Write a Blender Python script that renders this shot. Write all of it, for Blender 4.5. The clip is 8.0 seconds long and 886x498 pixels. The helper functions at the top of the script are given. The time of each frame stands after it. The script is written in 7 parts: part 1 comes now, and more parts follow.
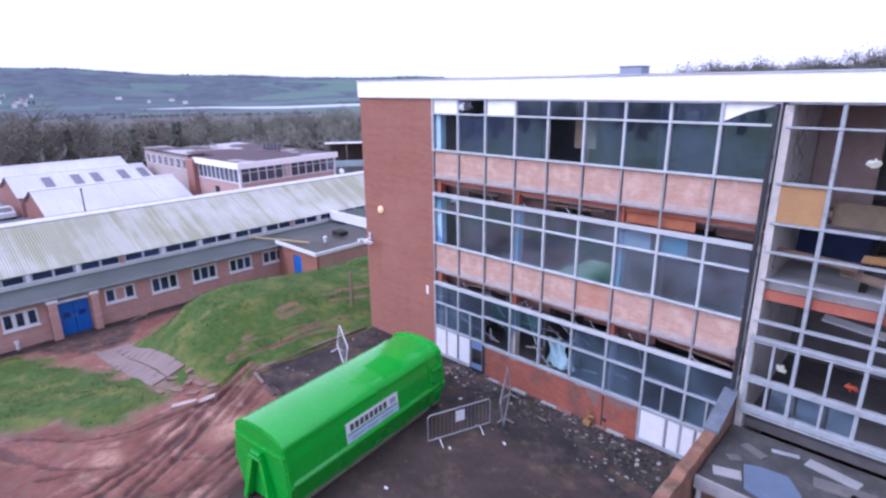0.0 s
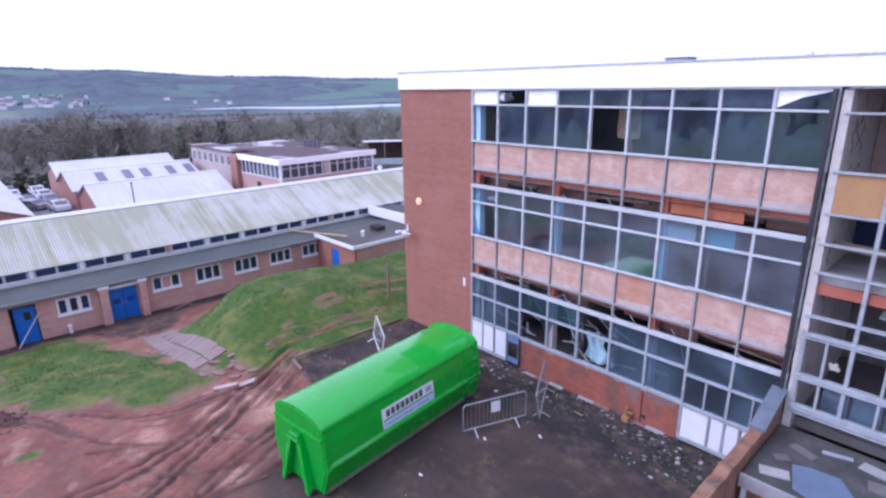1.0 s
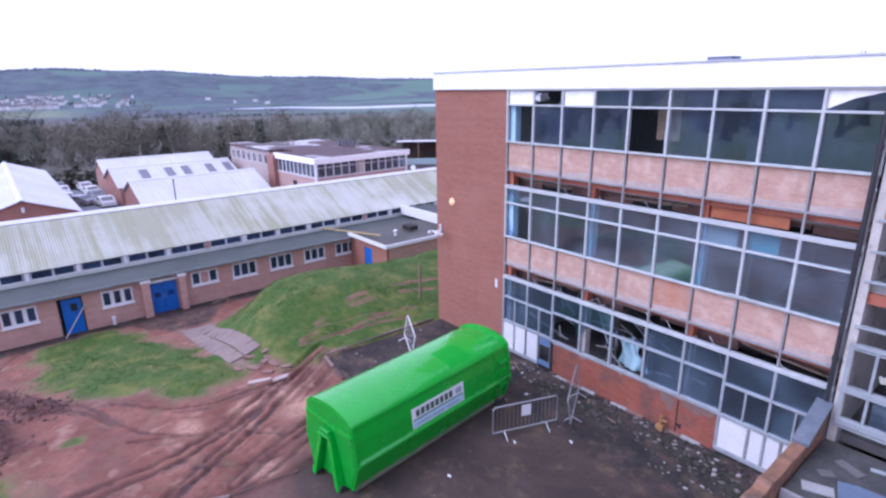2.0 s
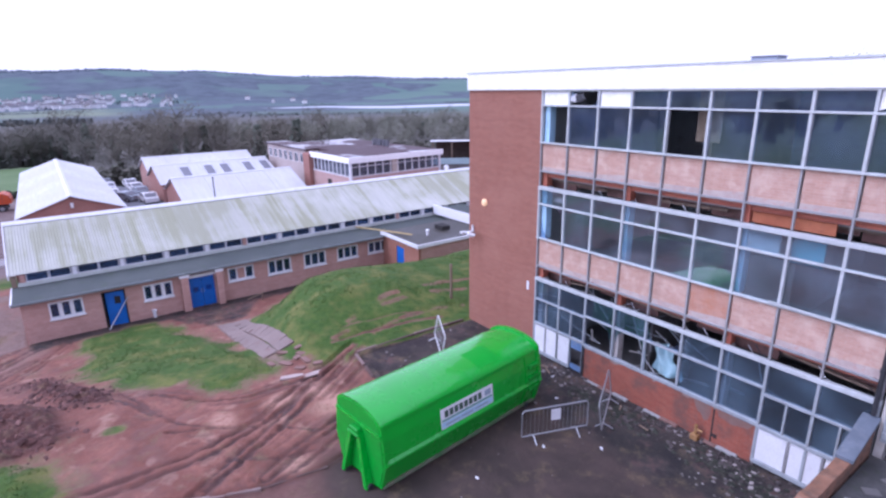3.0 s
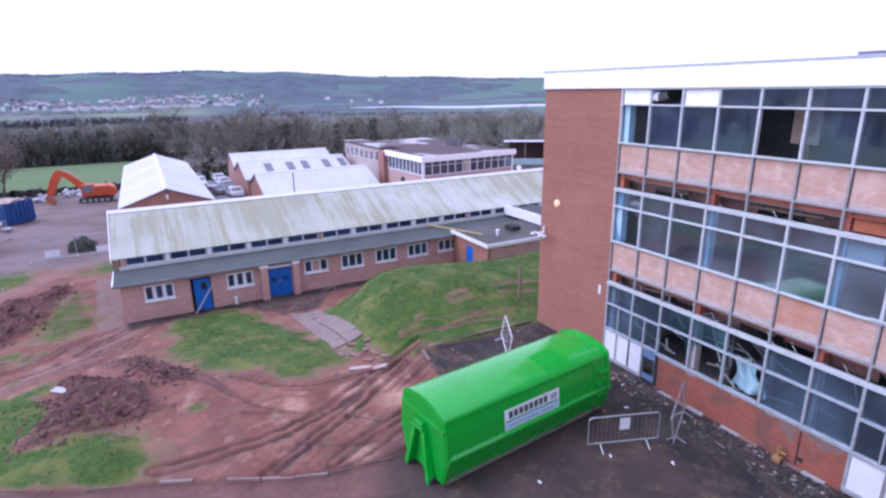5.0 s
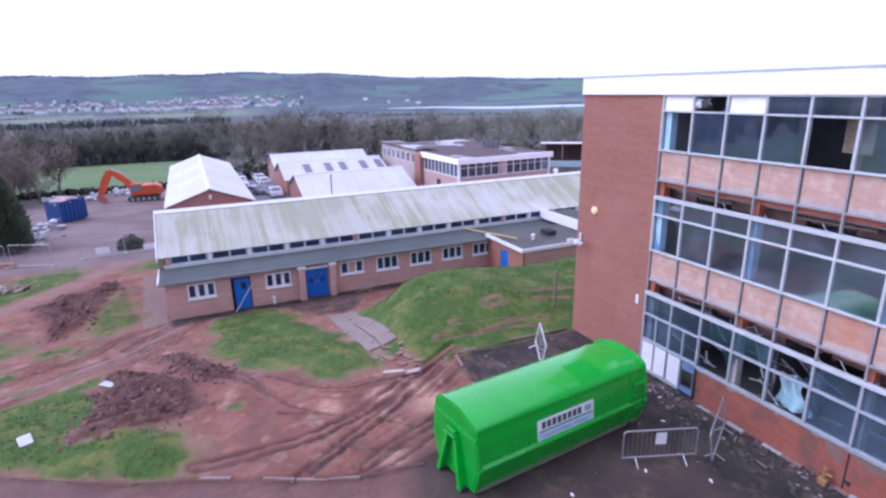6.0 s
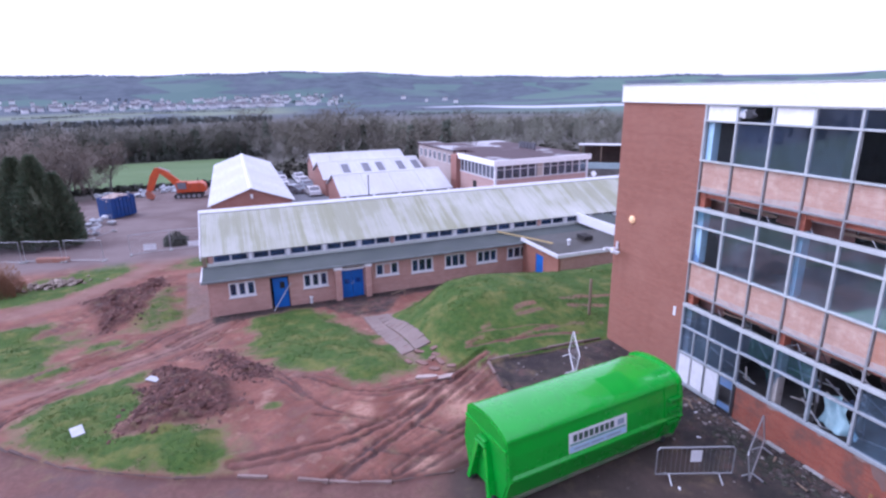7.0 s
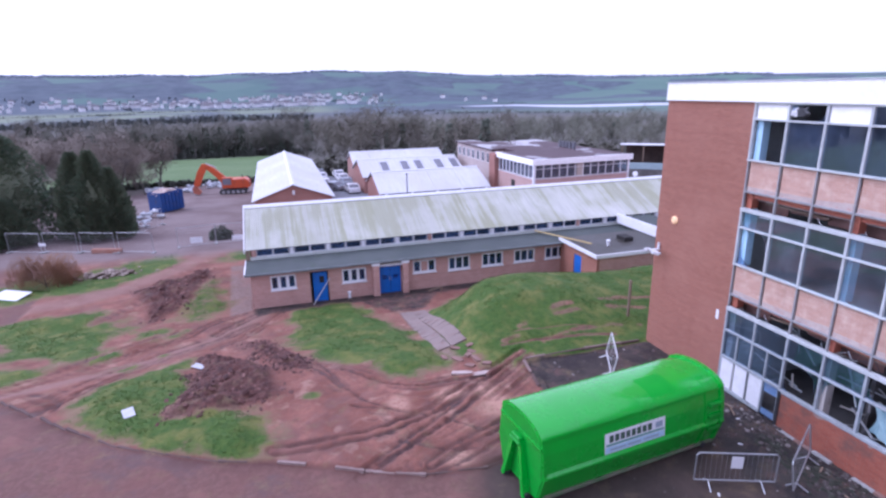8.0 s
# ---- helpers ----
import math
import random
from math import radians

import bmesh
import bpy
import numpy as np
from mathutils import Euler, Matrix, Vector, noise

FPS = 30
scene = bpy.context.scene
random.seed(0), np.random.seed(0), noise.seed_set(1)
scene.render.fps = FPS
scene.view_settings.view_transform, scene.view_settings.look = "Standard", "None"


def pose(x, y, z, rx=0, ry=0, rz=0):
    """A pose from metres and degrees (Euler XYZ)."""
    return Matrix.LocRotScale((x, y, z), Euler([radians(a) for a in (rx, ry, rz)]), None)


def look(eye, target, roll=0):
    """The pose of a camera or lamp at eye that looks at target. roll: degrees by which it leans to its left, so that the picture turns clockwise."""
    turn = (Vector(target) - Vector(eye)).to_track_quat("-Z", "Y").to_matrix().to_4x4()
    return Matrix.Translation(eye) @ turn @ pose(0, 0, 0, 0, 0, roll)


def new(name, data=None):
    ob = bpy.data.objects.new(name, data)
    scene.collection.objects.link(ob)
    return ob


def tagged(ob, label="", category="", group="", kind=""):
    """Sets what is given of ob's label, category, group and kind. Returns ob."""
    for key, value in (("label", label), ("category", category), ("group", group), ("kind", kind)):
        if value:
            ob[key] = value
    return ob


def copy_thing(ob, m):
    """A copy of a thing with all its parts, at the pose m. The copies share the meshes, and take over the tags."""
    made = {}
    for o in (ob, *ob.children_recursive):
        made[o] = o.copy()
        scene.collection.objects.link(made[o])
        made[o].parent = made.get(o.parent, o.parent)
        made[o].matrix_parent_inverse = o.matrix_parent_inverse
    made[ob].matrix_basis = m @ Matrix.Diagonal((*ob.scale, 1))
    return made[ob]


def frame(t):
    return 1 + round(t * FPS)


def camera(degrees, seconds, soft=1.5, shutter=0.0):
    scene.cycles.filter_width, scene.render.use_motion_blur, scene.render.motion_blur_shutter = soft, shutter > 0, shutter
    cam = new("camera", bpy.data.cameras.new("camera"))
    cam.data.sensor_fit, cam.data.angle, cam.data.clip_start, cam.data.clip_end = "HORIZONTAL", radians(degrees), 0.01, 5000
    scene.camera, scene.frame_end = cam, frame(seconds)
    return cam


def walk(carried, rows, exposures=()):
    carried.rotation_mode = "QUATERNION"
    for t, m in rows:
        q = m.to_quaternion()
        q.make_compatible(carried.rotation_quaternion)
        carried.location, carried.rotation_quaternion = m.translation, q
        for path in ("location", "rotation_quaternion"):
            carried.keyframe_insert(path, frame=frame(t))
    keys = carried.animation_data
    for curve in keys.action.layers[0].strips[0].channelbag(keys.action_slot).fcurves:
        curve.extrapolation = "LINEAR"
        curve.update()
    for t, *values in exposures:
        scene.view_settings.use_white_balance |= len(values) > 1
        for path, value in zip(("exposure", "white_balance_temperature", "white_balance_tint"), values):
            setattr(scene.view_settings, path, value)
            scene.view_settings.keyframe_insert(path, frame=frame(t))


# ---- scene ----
cam = camera(78.2, 8.0, soft=2.45)
PATH = [
    (0, (14.316, -14.744, 10.712), (13.003, -13.349, 10.139), -0.6),
    (0.5, (14.294, -14.828, 10.539), (12.933, -13.479, 9.967), -0.6),
    (1, (14.295, -14.872, 10.379), (12.891, -13.567, 9.809), -0.7),
    (1.5, (14.26, -14.875, 10.367), (12.815, -13.615, 9.8), -0.8),
    (2, (14.239, -14.857, 10.379), (12.758, -13.639, 9.811), -0.7),
    (3.5, (14.224, -14.824, 10.419), (12.635, -13.75, 9.852), -0.8),
    (4, (14.23, -14.84, 10.388), (12.606, -13.82, 9.822), -0.8),
    (4.5, (14.225, -14.856, 10.322), (12.568, -13.89, 9.756), -0.8),
    (6, (14.191, -14.851, 10.576), (12.446, -14.052, 10.015), -1.0),
    (6.5, (14.156, -14.847, 10.71), (12.385, -14.107, 10.148), -1.1),
    (7, (14.235, -14.852, 10.909), (12.441, -14.171, 10.346), -1.0),
    (7.5, (14.28, -14.903, 10.95), (12.462, -14.288, 10.387), -1.0),
    (8, (14.352, -14.963, 10.87), (12.516, -14.408, 10.306), -1.0),
]
walk(cam, [(t, look(eye, target, roll)) for t, eye, target, roll in PATH],
     exposures=[(0.0, 0.1, 5120, 29), (8.0, 0.1, 5120, 29)])

# ---- light: bright overcast winter day ----
world = bpy.data.worlds.new("overcast_sky")
scene.world = world
world.use_nodes = True
wt = world.node_tree
wt.nodes.clear()
sky = wt.nodes.new("ShaderNodeTexSky")
sky.sky_type = "NISHITA"
sky.sun_disc = False
sky.sun_elevation = radians(28)
sky.sun_rotation = radians(200)
sky.air_density, sky.dust_density, sky.ozone_density = 1.0, 4.0, 1.0
flat = wt.nodes.new("ShaderNodeHueSaturation")
flat.inputs["Saturation"].default_value = 0.12
flat.inputs["Value"].default_value = 1.0
cloud = wt.nodes.new("ShaderNodeMix")
cloud.data_type = "RGBA"
cloud.inputs["Factor"].default_value = 0.6
cloud.inputs["B"].default_value = (11.0, 10.6, 11.4, 1)
bg = wt.nodes.new("ShaderNodeBackground")
bg.inputs["Strength"].default_value = 0.15
wo = wt.nodes.new("ShaderNodeOutputWorld")
wt.links.new(sky.outputs["Color"], flat.inputs["Color"])
wt.links.new(flat.outputs["Color"], cloud.inputs["A"])
wt.links.new(cloud.outputs["Result"], bg.inputs["Color"])
wt.links.new(bg.outputs["Background"], wo.inputs["Surface"])
sun = new("sun", bpy.data.lights.new("sun", "SUN"))
sun.data.energy, sun.data.angle, sun.data.color = 1.3, radians(25), (1.0, 0.96, 0.92)
sun.matrix_world = look((0, 0, 60), (16, 38, 0))


# ---- materials ----
def sock(node, name):
    return next(s for s in node.inputs if s.name == name and s.enabled)


class Tree:
    """A small wrapper for building a node material."""

    def __init__(self, name):
        self.m = bpy.data.materials.new(name)
        self.m.use_nodes = True
        self.t = self.m.node_tree
        self.t.nodes.clear()
        self.b = self.node("ShaderNodeBsdfPrincipled")
        self.o = self.node("ShaderNodeOutputMaterial")
        self.link(self.b.outputs[0], self.o.inputs["Surface"])
        self.pos = self.node("ShaderNodeNewGeometry").outputs["Position"]

    def node(self, kind):
        return self.t.nodes.new(kind)

    def link(self, a, b):
        self.t.links.new(a, b)

    def put(self, s, v):
        if isinstance(v, bpy.types.NodeSocket):
            self.link(v, s)
        elif isinstance(v, (tuple, list)) and len(v) == 3 and s.type == "RGBA":
            s.default_value = (*v, 1)
        else:
            s.default_value = v

    def noise(self, scale, detail=4.0, rough=0.55, vec=None, stretch=None):
        n = self.node("ShaderNodeTexNoise")
        n.inputs["Scale"].default_value, n.inputs["Detail"].default_value, n.inputs["Roughness"].default_value = scale, detail, rough
        v = vec or self.pos
        if stretch:
            mp = self.node("ShaderNodeMapping")
            mp.inputs["Scale"].default_value = stretch
            self.link(v, mp.inputs["Vector"])
            v = mp.outputs[0]
        self.link(v, n.inputs["Vector"])
        return n.outputs["Fac"]

    def step(self, v, a, b, lo=0.0, hi=1.0):
        n = self.node("ShaderNodeMapRange")
        n.interpolation_type = "SMOOTHSTEP"
        self.put(n.inputs["Value"], v)
        for k, x in zip(("From Min", "From Max", "To Min", "To Max"), (a, b, lo, hi)):
            n.inputs[k].default_value = x
        return n.outputs[0]

    def mix(self, f, a, b, kind="MIX"):
        n = self.node("ShaderNodeMix")
        n.data_type, n.blend_type = "RGBA", kind
        self.put(sock(n, "Factor"), f)
        self.put(sock(n, "A"), a)
        self.put(sock(n, "B"), b)
        return n.outputs["Result"]

    def math(self, op, a, b=0.0):
        n = self.node("ShaderNodeMath")
        n.operation = op
        self.put(n.inputs[0], a)
        self.put(n.inputs[1], b)
        return n.outputs[0]

    def xyz(self):
        n = self.node("ShaderNodeSeparateXYZ")
        self.link(self.pos, n.inputs[0])
        return n.outputs

    def vec(self, x, y, z=0.0):
        n = self.node("ShaderNodeCombineXYZ")
        for s, v in zip(n.inputs, (x, y, z)):
            self.put(s, v)
        return n.outputs[0]

    def attr(self, name):
        n = self.node("ShaderNodeAttribute")
        n.attribute_name = name
        return n.outputs["Fac"]

    def done(self, colour, rough=0.8, height=None, bump=0.3, distance=0.02, **rest):
        self.put(self.b.inputs["Base Color"], colour)
        self.put(self.b.inputs["Roughness"], rough)
        for k, v in rest.items():
            self.put(self.b.inputs[k.replace("_", " ")], v)
        if height is not None:
            n = self.node("ShaderNodeBump")
            n.inputs["Strength"].default_value, n.inputs["Distance"].default_value = bump, distance
            self.link(height, n.inputs["Height"])
            self.link(n.outputs[0], self.b.inputs["Normal"])
        return self.m


def surf(name, a, b, stain=None, scale=1.2, fine=18.0, rough=0.75, bump=0.25, distance=0.01, amount=0.5, stretch=None, random_piece=0.0, **rest):
    """A painted, rendered or earthy surface: broad variation, grain, and stains with their own shape."""
    t = Tree(name)
    big = t.noise(scale, 5, 0.6, stretch=stretch)
    small = t.noise(fine, 4, 0.65)
    c = t.mix(t.step(big, 0.3, 0.7), a, b)
    c = t.mix(t.step(small, 0.3, 0.75, 0.0, 0.45), c, tuple(x * 0.72 for x in a))
    if random_piece:
        r = t.node("ShaderNodeObjectInfo").outputs["Random"]
        c = t.mix(t.step(r, 0.0, 1.0, 0.0, random_piece), c, tuple(x * 0.6 for x in b))
    if stain:
        s = t.noise(scale * 2.3, 6, 0.7, stretch=stretch)
        c = t.mix(t.step(s, 0.5, 0.72, 0.0, amount), c, stain)
    return t.done(c, t.step(big, 0.2, 0.8, rough - 0.1, min(1.0, rough + 0.1)), small, bump, distance, **rest)


def brick(name, along, a, b, mortar, stain, stain_amount=0.5, stain_scale=0.35, width=0.225, row=0.075):
    """Brickwork seen from afar: courses on a wall that runs along x or y."""
    t = Tree(name)
    x, y, z = t.xyz()
    n = t.node("ShaderNodeTexBrick")
    t.link(t.vec(x if along == "x" else y, z), n.inputs["Vector"])
    for k, v in (("Color1", a), ("Color2", b), ("Mortar", mortar)):
        t.put(n.inputs[k], v)
    for k, v in (("Scale", 1.0), ("Mortar Size", 0.006), ("Mortar Smooth", 0.2), ("Bias", 0.0), ("Brick Width", width), ("Row Height", row)):
        n.inputs[k].default_value = v
    grain = t.noise(30, 3, 0.7)
    c = t.mix(t.step(grain, 0.35, 0.75, 0.0, 0.35), n.outputs["Color"], tuple(v * 0.65 for v in a))
    s = t.noise(stain_scale, 6, 0.65)
    c = t.mix(t.step(s, 0.42, 0.7, 0.0, stain_amount), c, stain)
    s2 = t.noise(1.6, 5, 0.7, stretch=(1, 1, 0.25))
    c = t.mix(t.step(s2, 0.5, 0.75, 0.0, stain_amount * 0.6), c, tuple(v * 0.6 for v in b))
    bands = t.noise(1.0, 4, 0.7, stretch=(0.22, 0.22, 5.5))
    c = t.mix(t.step(bands, 0.42, 0.72, 0.0, 0.24), c, tuple(v * 0.72 for v in a))
    c = t.mix(t.step(bands, 0.48, 0.26, 0.0, 0.18), c, tuple(min(1.0, v * 1.22) for v in b))
    return t.done(c, 0.88, n.outputs["Fac"], -0.5, 0.008)


BRICK_END = brick("brick_red", "x", (0.28, 0.106, 0.070), (0.335, 0.135, 0.090), (0.33, 0.20, 0.155), (0.36, 0.175, 0.128), 0.5)
BRICK_DADO = brick("brick_dado", "x", (0.29, 0.076, 0.045), (0.35, 0.108, 0.064), (0.29, 0.15, 0.11), (0.12, 0.075, 0.062), 0.9, 1.3)
BRICK_PANEL = brick("brick_panel", "x", (0.48, 0.278, 0.21), (0.54, 0.33, 0.25), (0.53, 0.40, 0.33), (0.63, 0.475, 0.395), 0.75, 1.7)
BRICK_ORANGE = brick("brick_panel_orange", "x", (0.46, 0.235, 0.165), (0.52, 0.28, 0.2), (0.5, 0.34, 0.27), (0.46, 0.19, 0.10), 0.7, 2.4)
BRICK_LOW = brick("brick_low", "y", (0.47, 0.26, 0.215), (0.56, 0.335, 0.28), (0.54, 0.41, 0.36), (0.36, 0.20, 0.165), 0.5, 0.5)
BRICK_SHED = brick("brick_shed", "y", (0.33, 0.15, 0.115), (0.39, 0.19, 0.15), (0.36, 0.24, 0.21), (0.25, 0.125, 0.10), 0.4, 0.4)
FRAME_PAINT = surf("weathered_white_frame", (0.55, 0.575, 0.575), (0.45, 0.475, 0.48), (0.34, 0.335, 0.33), 2.5, 40, 0.5, 0.1, 0.002)
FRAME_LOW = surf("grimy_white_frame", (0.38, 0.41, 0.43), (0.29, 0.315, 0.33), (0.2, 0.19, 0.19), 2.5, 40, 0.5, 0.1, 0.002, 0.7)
# Concrete darkened to paint in the gloom of unlit rooms; also on loose boards.
DIM_CONCRETE = surf("dim_stripped_concrete", (0.18, 0.17, 0.165), (0.12, 0.113, 0.11), (0.07, 0.06, 0.057), 0.9, 14, 0.9, 0.3, 0.006)
FRAME_THIN = surf("weathered_grey_frame", (0.35, 0.345, 0.345), (0.26, 0.255, 0.26), (0.2, 0.15, 0.13), 2.5, 40, 0.55, 0.1, 0.002)
FASCIA = surf("white_fascia_board", (0.95, 0.94, 0.93), (0.94, 0.93, 0.92), (0.86, 0.85, 0.84), 0.3, 3, 0.55, 0.02, 0.001, 0.15)
WHITE = surf("white_paint", (0.8, 0.8, 0.82), (0.74, 0.74, 0.76), (0.5, 0.47, 0.44), 1.5, 30, 0.5, 0.06, 0.002, 0.35)
WHITE_WALL = surf("dirty_plaster", (0.6, 0.57, 0.52), (0.5, 0.46, 0.42), (0.22, 0.16, 0.12), 0.9, 14, 0.85, 0.2, 0.004, 0.7)
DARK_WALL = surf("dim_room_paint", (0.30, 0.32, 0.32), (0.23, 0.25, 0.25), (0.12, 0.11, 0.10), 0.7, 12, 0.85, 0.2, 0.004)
CREAM_WALL = surf("tan_room_paint", (0.42, 0.29, 0.17), (0.34, 0.23, 0.14), (0.16, 0.1, 0.06), 0.7, 12, 0.85, 0.2, 0.004)
BLUE_COLUMN = surf("pale_blue_paint", (0.50, 0.74, 0.92), (0.44, 0.68, 0.88), (0.3, 0.46, 0.6), 1.2, 20, 0.5, 0.06, 0.002)
TEAL = surf("teal_paint", (0.05, 0.40, 0.52), (0.04, 0.34, 0.45), (0.04, 0.18, 0.22), 1.2, 20, 0.6, 0.06, 0.002)
RED_STEEL = surf("red_oxide_steel", (0.36, 0.105, 0.065), (0.43, 0.145, 0.085), (0.16, 0.06, 0.045), 1.6, 22, 0.65, 0.2, 0.004)
CONCRETE = surf("grey_concrete", (0.38, 0.38, 0.37), (0.30, 0.30, 0.29), (0.16, 0.15, 0.14), 0.9, 16, 0.9, 0.4, 0.006)
PORCH_FELT = surf("grey_mossy_deck", (0.050, 0.050, 0.050), (0.105, 0.10, 0.096), (0.04, 0.055, 0.03), 1.7, 9, 0.85, 0.4, 0.01, 0.7)
FELT = surf("mossy_roof_felt", (0.050, 0.062, 0.060), (0.088, 0.100, 0.096), (0.046, 0.066, 0.040), 0.5, 9, 0.8, 0.4, 0.01, 0.7)
ROOF_FELT = surf("grey_roof_felt", (0.13, 0.13, 0.15), (0.17, 0.17, 0.19), (0.09, 0.09, 0.1), 0.4, 9, 0.7, 0.3, 0.01)
BLACK_IRON = surf("black_pipe", (0.03, 0.03, 0.035), (0.045, 0.045, 0.05), None, 3, 30, 0.45, 0.1, 0.002)
GALV = surf("galvanised_steel", (0.52, 0.53, 0.55), (0.42, 0.43, 0.46), (0.3, 0.27, 0.24), 4, 40, 0.42, 0.05, 0.001, 0.3, Metallic=0.7)
BLUE_DOOR = surf("blue_door_paint", (0.02, 0.15, 0.55), (0.018, 0.12, 0.46), (0.03, 0.1, 0.25), 1.4, 20, 0.42, 0.08, 0.002, 0.3)
# Near-black fill: shade of holes and unlit rooms as colour; also dark parts.
DARK = surf("near_black_fill", (0.02, 0.018, 0.018), (0.03, 0.026, 0.025), None, 2, 10, 0.9, 0.1)
PLY = surf("ochre_board", (0.44, 0.25, 0.10), (0.38, 0.21, 0.085), (0.3, 0.18, 0.1), 1.3, 14, 0.7, 0.1, 0.003, 0.5)
TIMBER = surf("old_timber", (0.26, 0.19, 0.135), (0.2, 0.14, 0.10), (0.11, 0.075, 0.055), 2, 22, 0.8, 0.2, 0.004, stretch=(1, 1, 0.3))


def glass(name, tint=(0.86, 0.92, 0.93), rough=0.02, film_share=0.12, ior=1.5, film_colour=(0.20, 0.29, 0.37)):
    """Old window glass; its film holds dust and tint that imitates reflections."""
    t = Tree(name)
    d = t.noise(0.6, 3, 0.5)
    t.put(t.b.inputs["Base Color"], tint)
    t.b.inputs["Transmission Weight"].default_value = 1.0
    t.b.inputs["IOR"].default_value = ior
    t.put(t.b.inputs["Roughness"], rough)
    film = t.node("ShaderNodeBsdfDiffuse")
    film.inputs["Color"].default_value = (*film_colour, 1)
    m = t.node("ShaderNodeMixShader")
    t.put(m.inputs[0], t.step(d, 0.35, 0.8, film_share * 0.25, film_share * 1.6))
    t.link(t.b.outputs[0], m.inputs[1])
    t.link(film.outputs[0], m.inputs[2])
    t.link(m.outputs[0], t.o.inputs["Surface"])
    return t.m


# Film and tint per storey paint in mirrored surroundings and dim rooms.
GLASS = glass("film_tinted_glass", (0.62, 0.78, 0.98), 0.012, 0.105, 1.9, (0.14, 0.18, 0.28))
GLASS_MID = glass("pale_film_mid_glass", (0.70, 0.86, 0.94), 0.012, 0.115, 1.9, (0.27, 0.33, 0.40))
GLASS_LOW = glass("dark_film_low_glass", (0.47, 0.60, 0.78), 0.012, 0.175, 1.9, (0.20, 0.29, 0.36))
GLASS_FAR = glass("small_window_glass", (0.4, 0.6, 0.9), 0.05, 0.32, 1.5, (0.07, 0.115, 0.22))
GLASS_HALL = glass("dull_hall_glass", (0.5, 0.58, 0.68), 0.05, 0.3, 1.5, (0.16, 0.16, 0.20))


# ---- mesh helpers ----
class Geo:
    """Vertices and faces of one mesh."""

    def __init__(self):
        self.v, self.f = [], []

    def add(self, v, f):
        n = len(self.v)
        self.v += [tuple(p) for p in v]
        self.f += [tuple(i + n for i in q) for q in f]
        return self

    def box(self, x0, y0, z0, x1, y1, z1, c=0.0):
        """A box, its edges chamfered by c."""
        if c <= 0:
            return self.add([(x0, y0, z0), (x1, y0, z0), (x1, y1, z0), (x0, y1, z0), (x0, y0, z1), (x1, y0, z1), (x1, y1, z1), (x0, y1, z1)],
                            [(0, 3, 2, 1), (4, 5, 6, 7), (0, 1, 5, 4), (1, 2, 6, 5), (2, 3, 7, 6), (3, 0, 4, 7)])
        bm = bmesh.new()
        bmesh.ops.create_cube(bm, size=1)
        for q in bm.verts:
            q.co = ((x0 + x1) / 2 + q.co.x * (x1 - x0), (y0 + y1) / 2 + q.co.y * (y1 - y0), (z0 + z1) / 2 + q.co.z * (z1 - z0))
        bmesh.ops.bevel(bm, geom=bm.edges[:], offset=c, segments=1, affect="EDGES")
        bm.verts.index_update()
        self.add([q.co[:] for q in bm.verts], [[q.index for q in p.verts] for p in bm.faces])
        bm.free()
        return self

    def rod(self, p, q, r, r2=None, n=8):
        """A round bar from p to q."""
        p, q = Vector(p), Vector(q)
        r2 = r if r2 is None else r2
        w = (q - p).normalized()
        a = w.orthogonal().normalized()
        b = w.cross(a)
        ring = [a * math.cos(2 * math.pi * i / n) + b * math.sin(2 * math.pi * i / n) for i in range(n)]
        v = [p + o * r for o in ring] + [q + o * r2 for o in ring]
        f = [(i, (i + 1) % n, n + (i + 1) % n, n + i) for i in range(n)] + [tuple(range(n))[::-1], tuple(range(n, 2 * n))]
        return self.add(v, f)

    def prism(self, poly, axis, a, b):
        """A closed outline in the two other axes, drawn out along axis from a to b."""
        def at(u, v, w):
            return (w, u, v) if axis == "x" else (u, w, v) if axis == "y" else (u, v, w)
        n = len(poly)
        v = [at(*p, a) for p in poly] + [at(*p, b) for p in poly]
        return self.add(v, [(i, (i + 1) % n, n + (i + 1) % n, n + i) for i in range(n)] + [tuple(range(n))[::-1], tuple(range(n, 2 * n))])

    def ring(self, axis, a, b, u0, u1, v0, v1, t, foot=None):
        """A rectangular frame of bars t wide (foot: the lowest bar), in one piece, from a to b along axis."""
        foot = t if foot is None else foot
        outer, inner = [(u0, v0), (u1, v0), (u1, v1), (u0, v1)], [(u0 + t, v0 + foot), (u1 - t, v0 + foot), (u1 - t, v1 - t), (u0 + t, v1 - t)]
        v = [(w, p, q) if axis == "x" else (p, w, q) for w in (a, b) for p, q in outer + inner]
        f = []
        for i in range(4):
            j = (i + 1) % 4
            f += [(i, j, 4 + j, 4 + i), (8 + i, 12 + i, 12 + j, 8 + j), (i, 8 + i, 8 + j, j), (4 + i, 4 + j, 12 + j, 12 + i)]
        return self.add(v, f)

    def path(self, pts, r, n=8):
        for p, q in zip(pts, pts[1:]):
            self.rod(p, q, r, n=n)
        return self

    def lump(self, c, r, rng, n=2, squash=(1, 1, 1), rough=0.25):
        """A rough stone or clod."""
        bm = bmesh.new()
        bmesh.ops.create_icosphere(bm, subdivisions=n, radius=1)
        for q in bm.verts:
            k = 1 + rng.uniform(-rough, rough)
            q.co = Vector(c) + Vector((q.co.x * r * k * squash[0], q.co.y * r * k * squash[1], q.co.z * r * k * squash[2]))
        bm.verts.index_update()
        self.add([q.co[:] for q in bm.verts], [[q.index for q in p.verts] for p in bm.faces])
        bm.free()
        return self

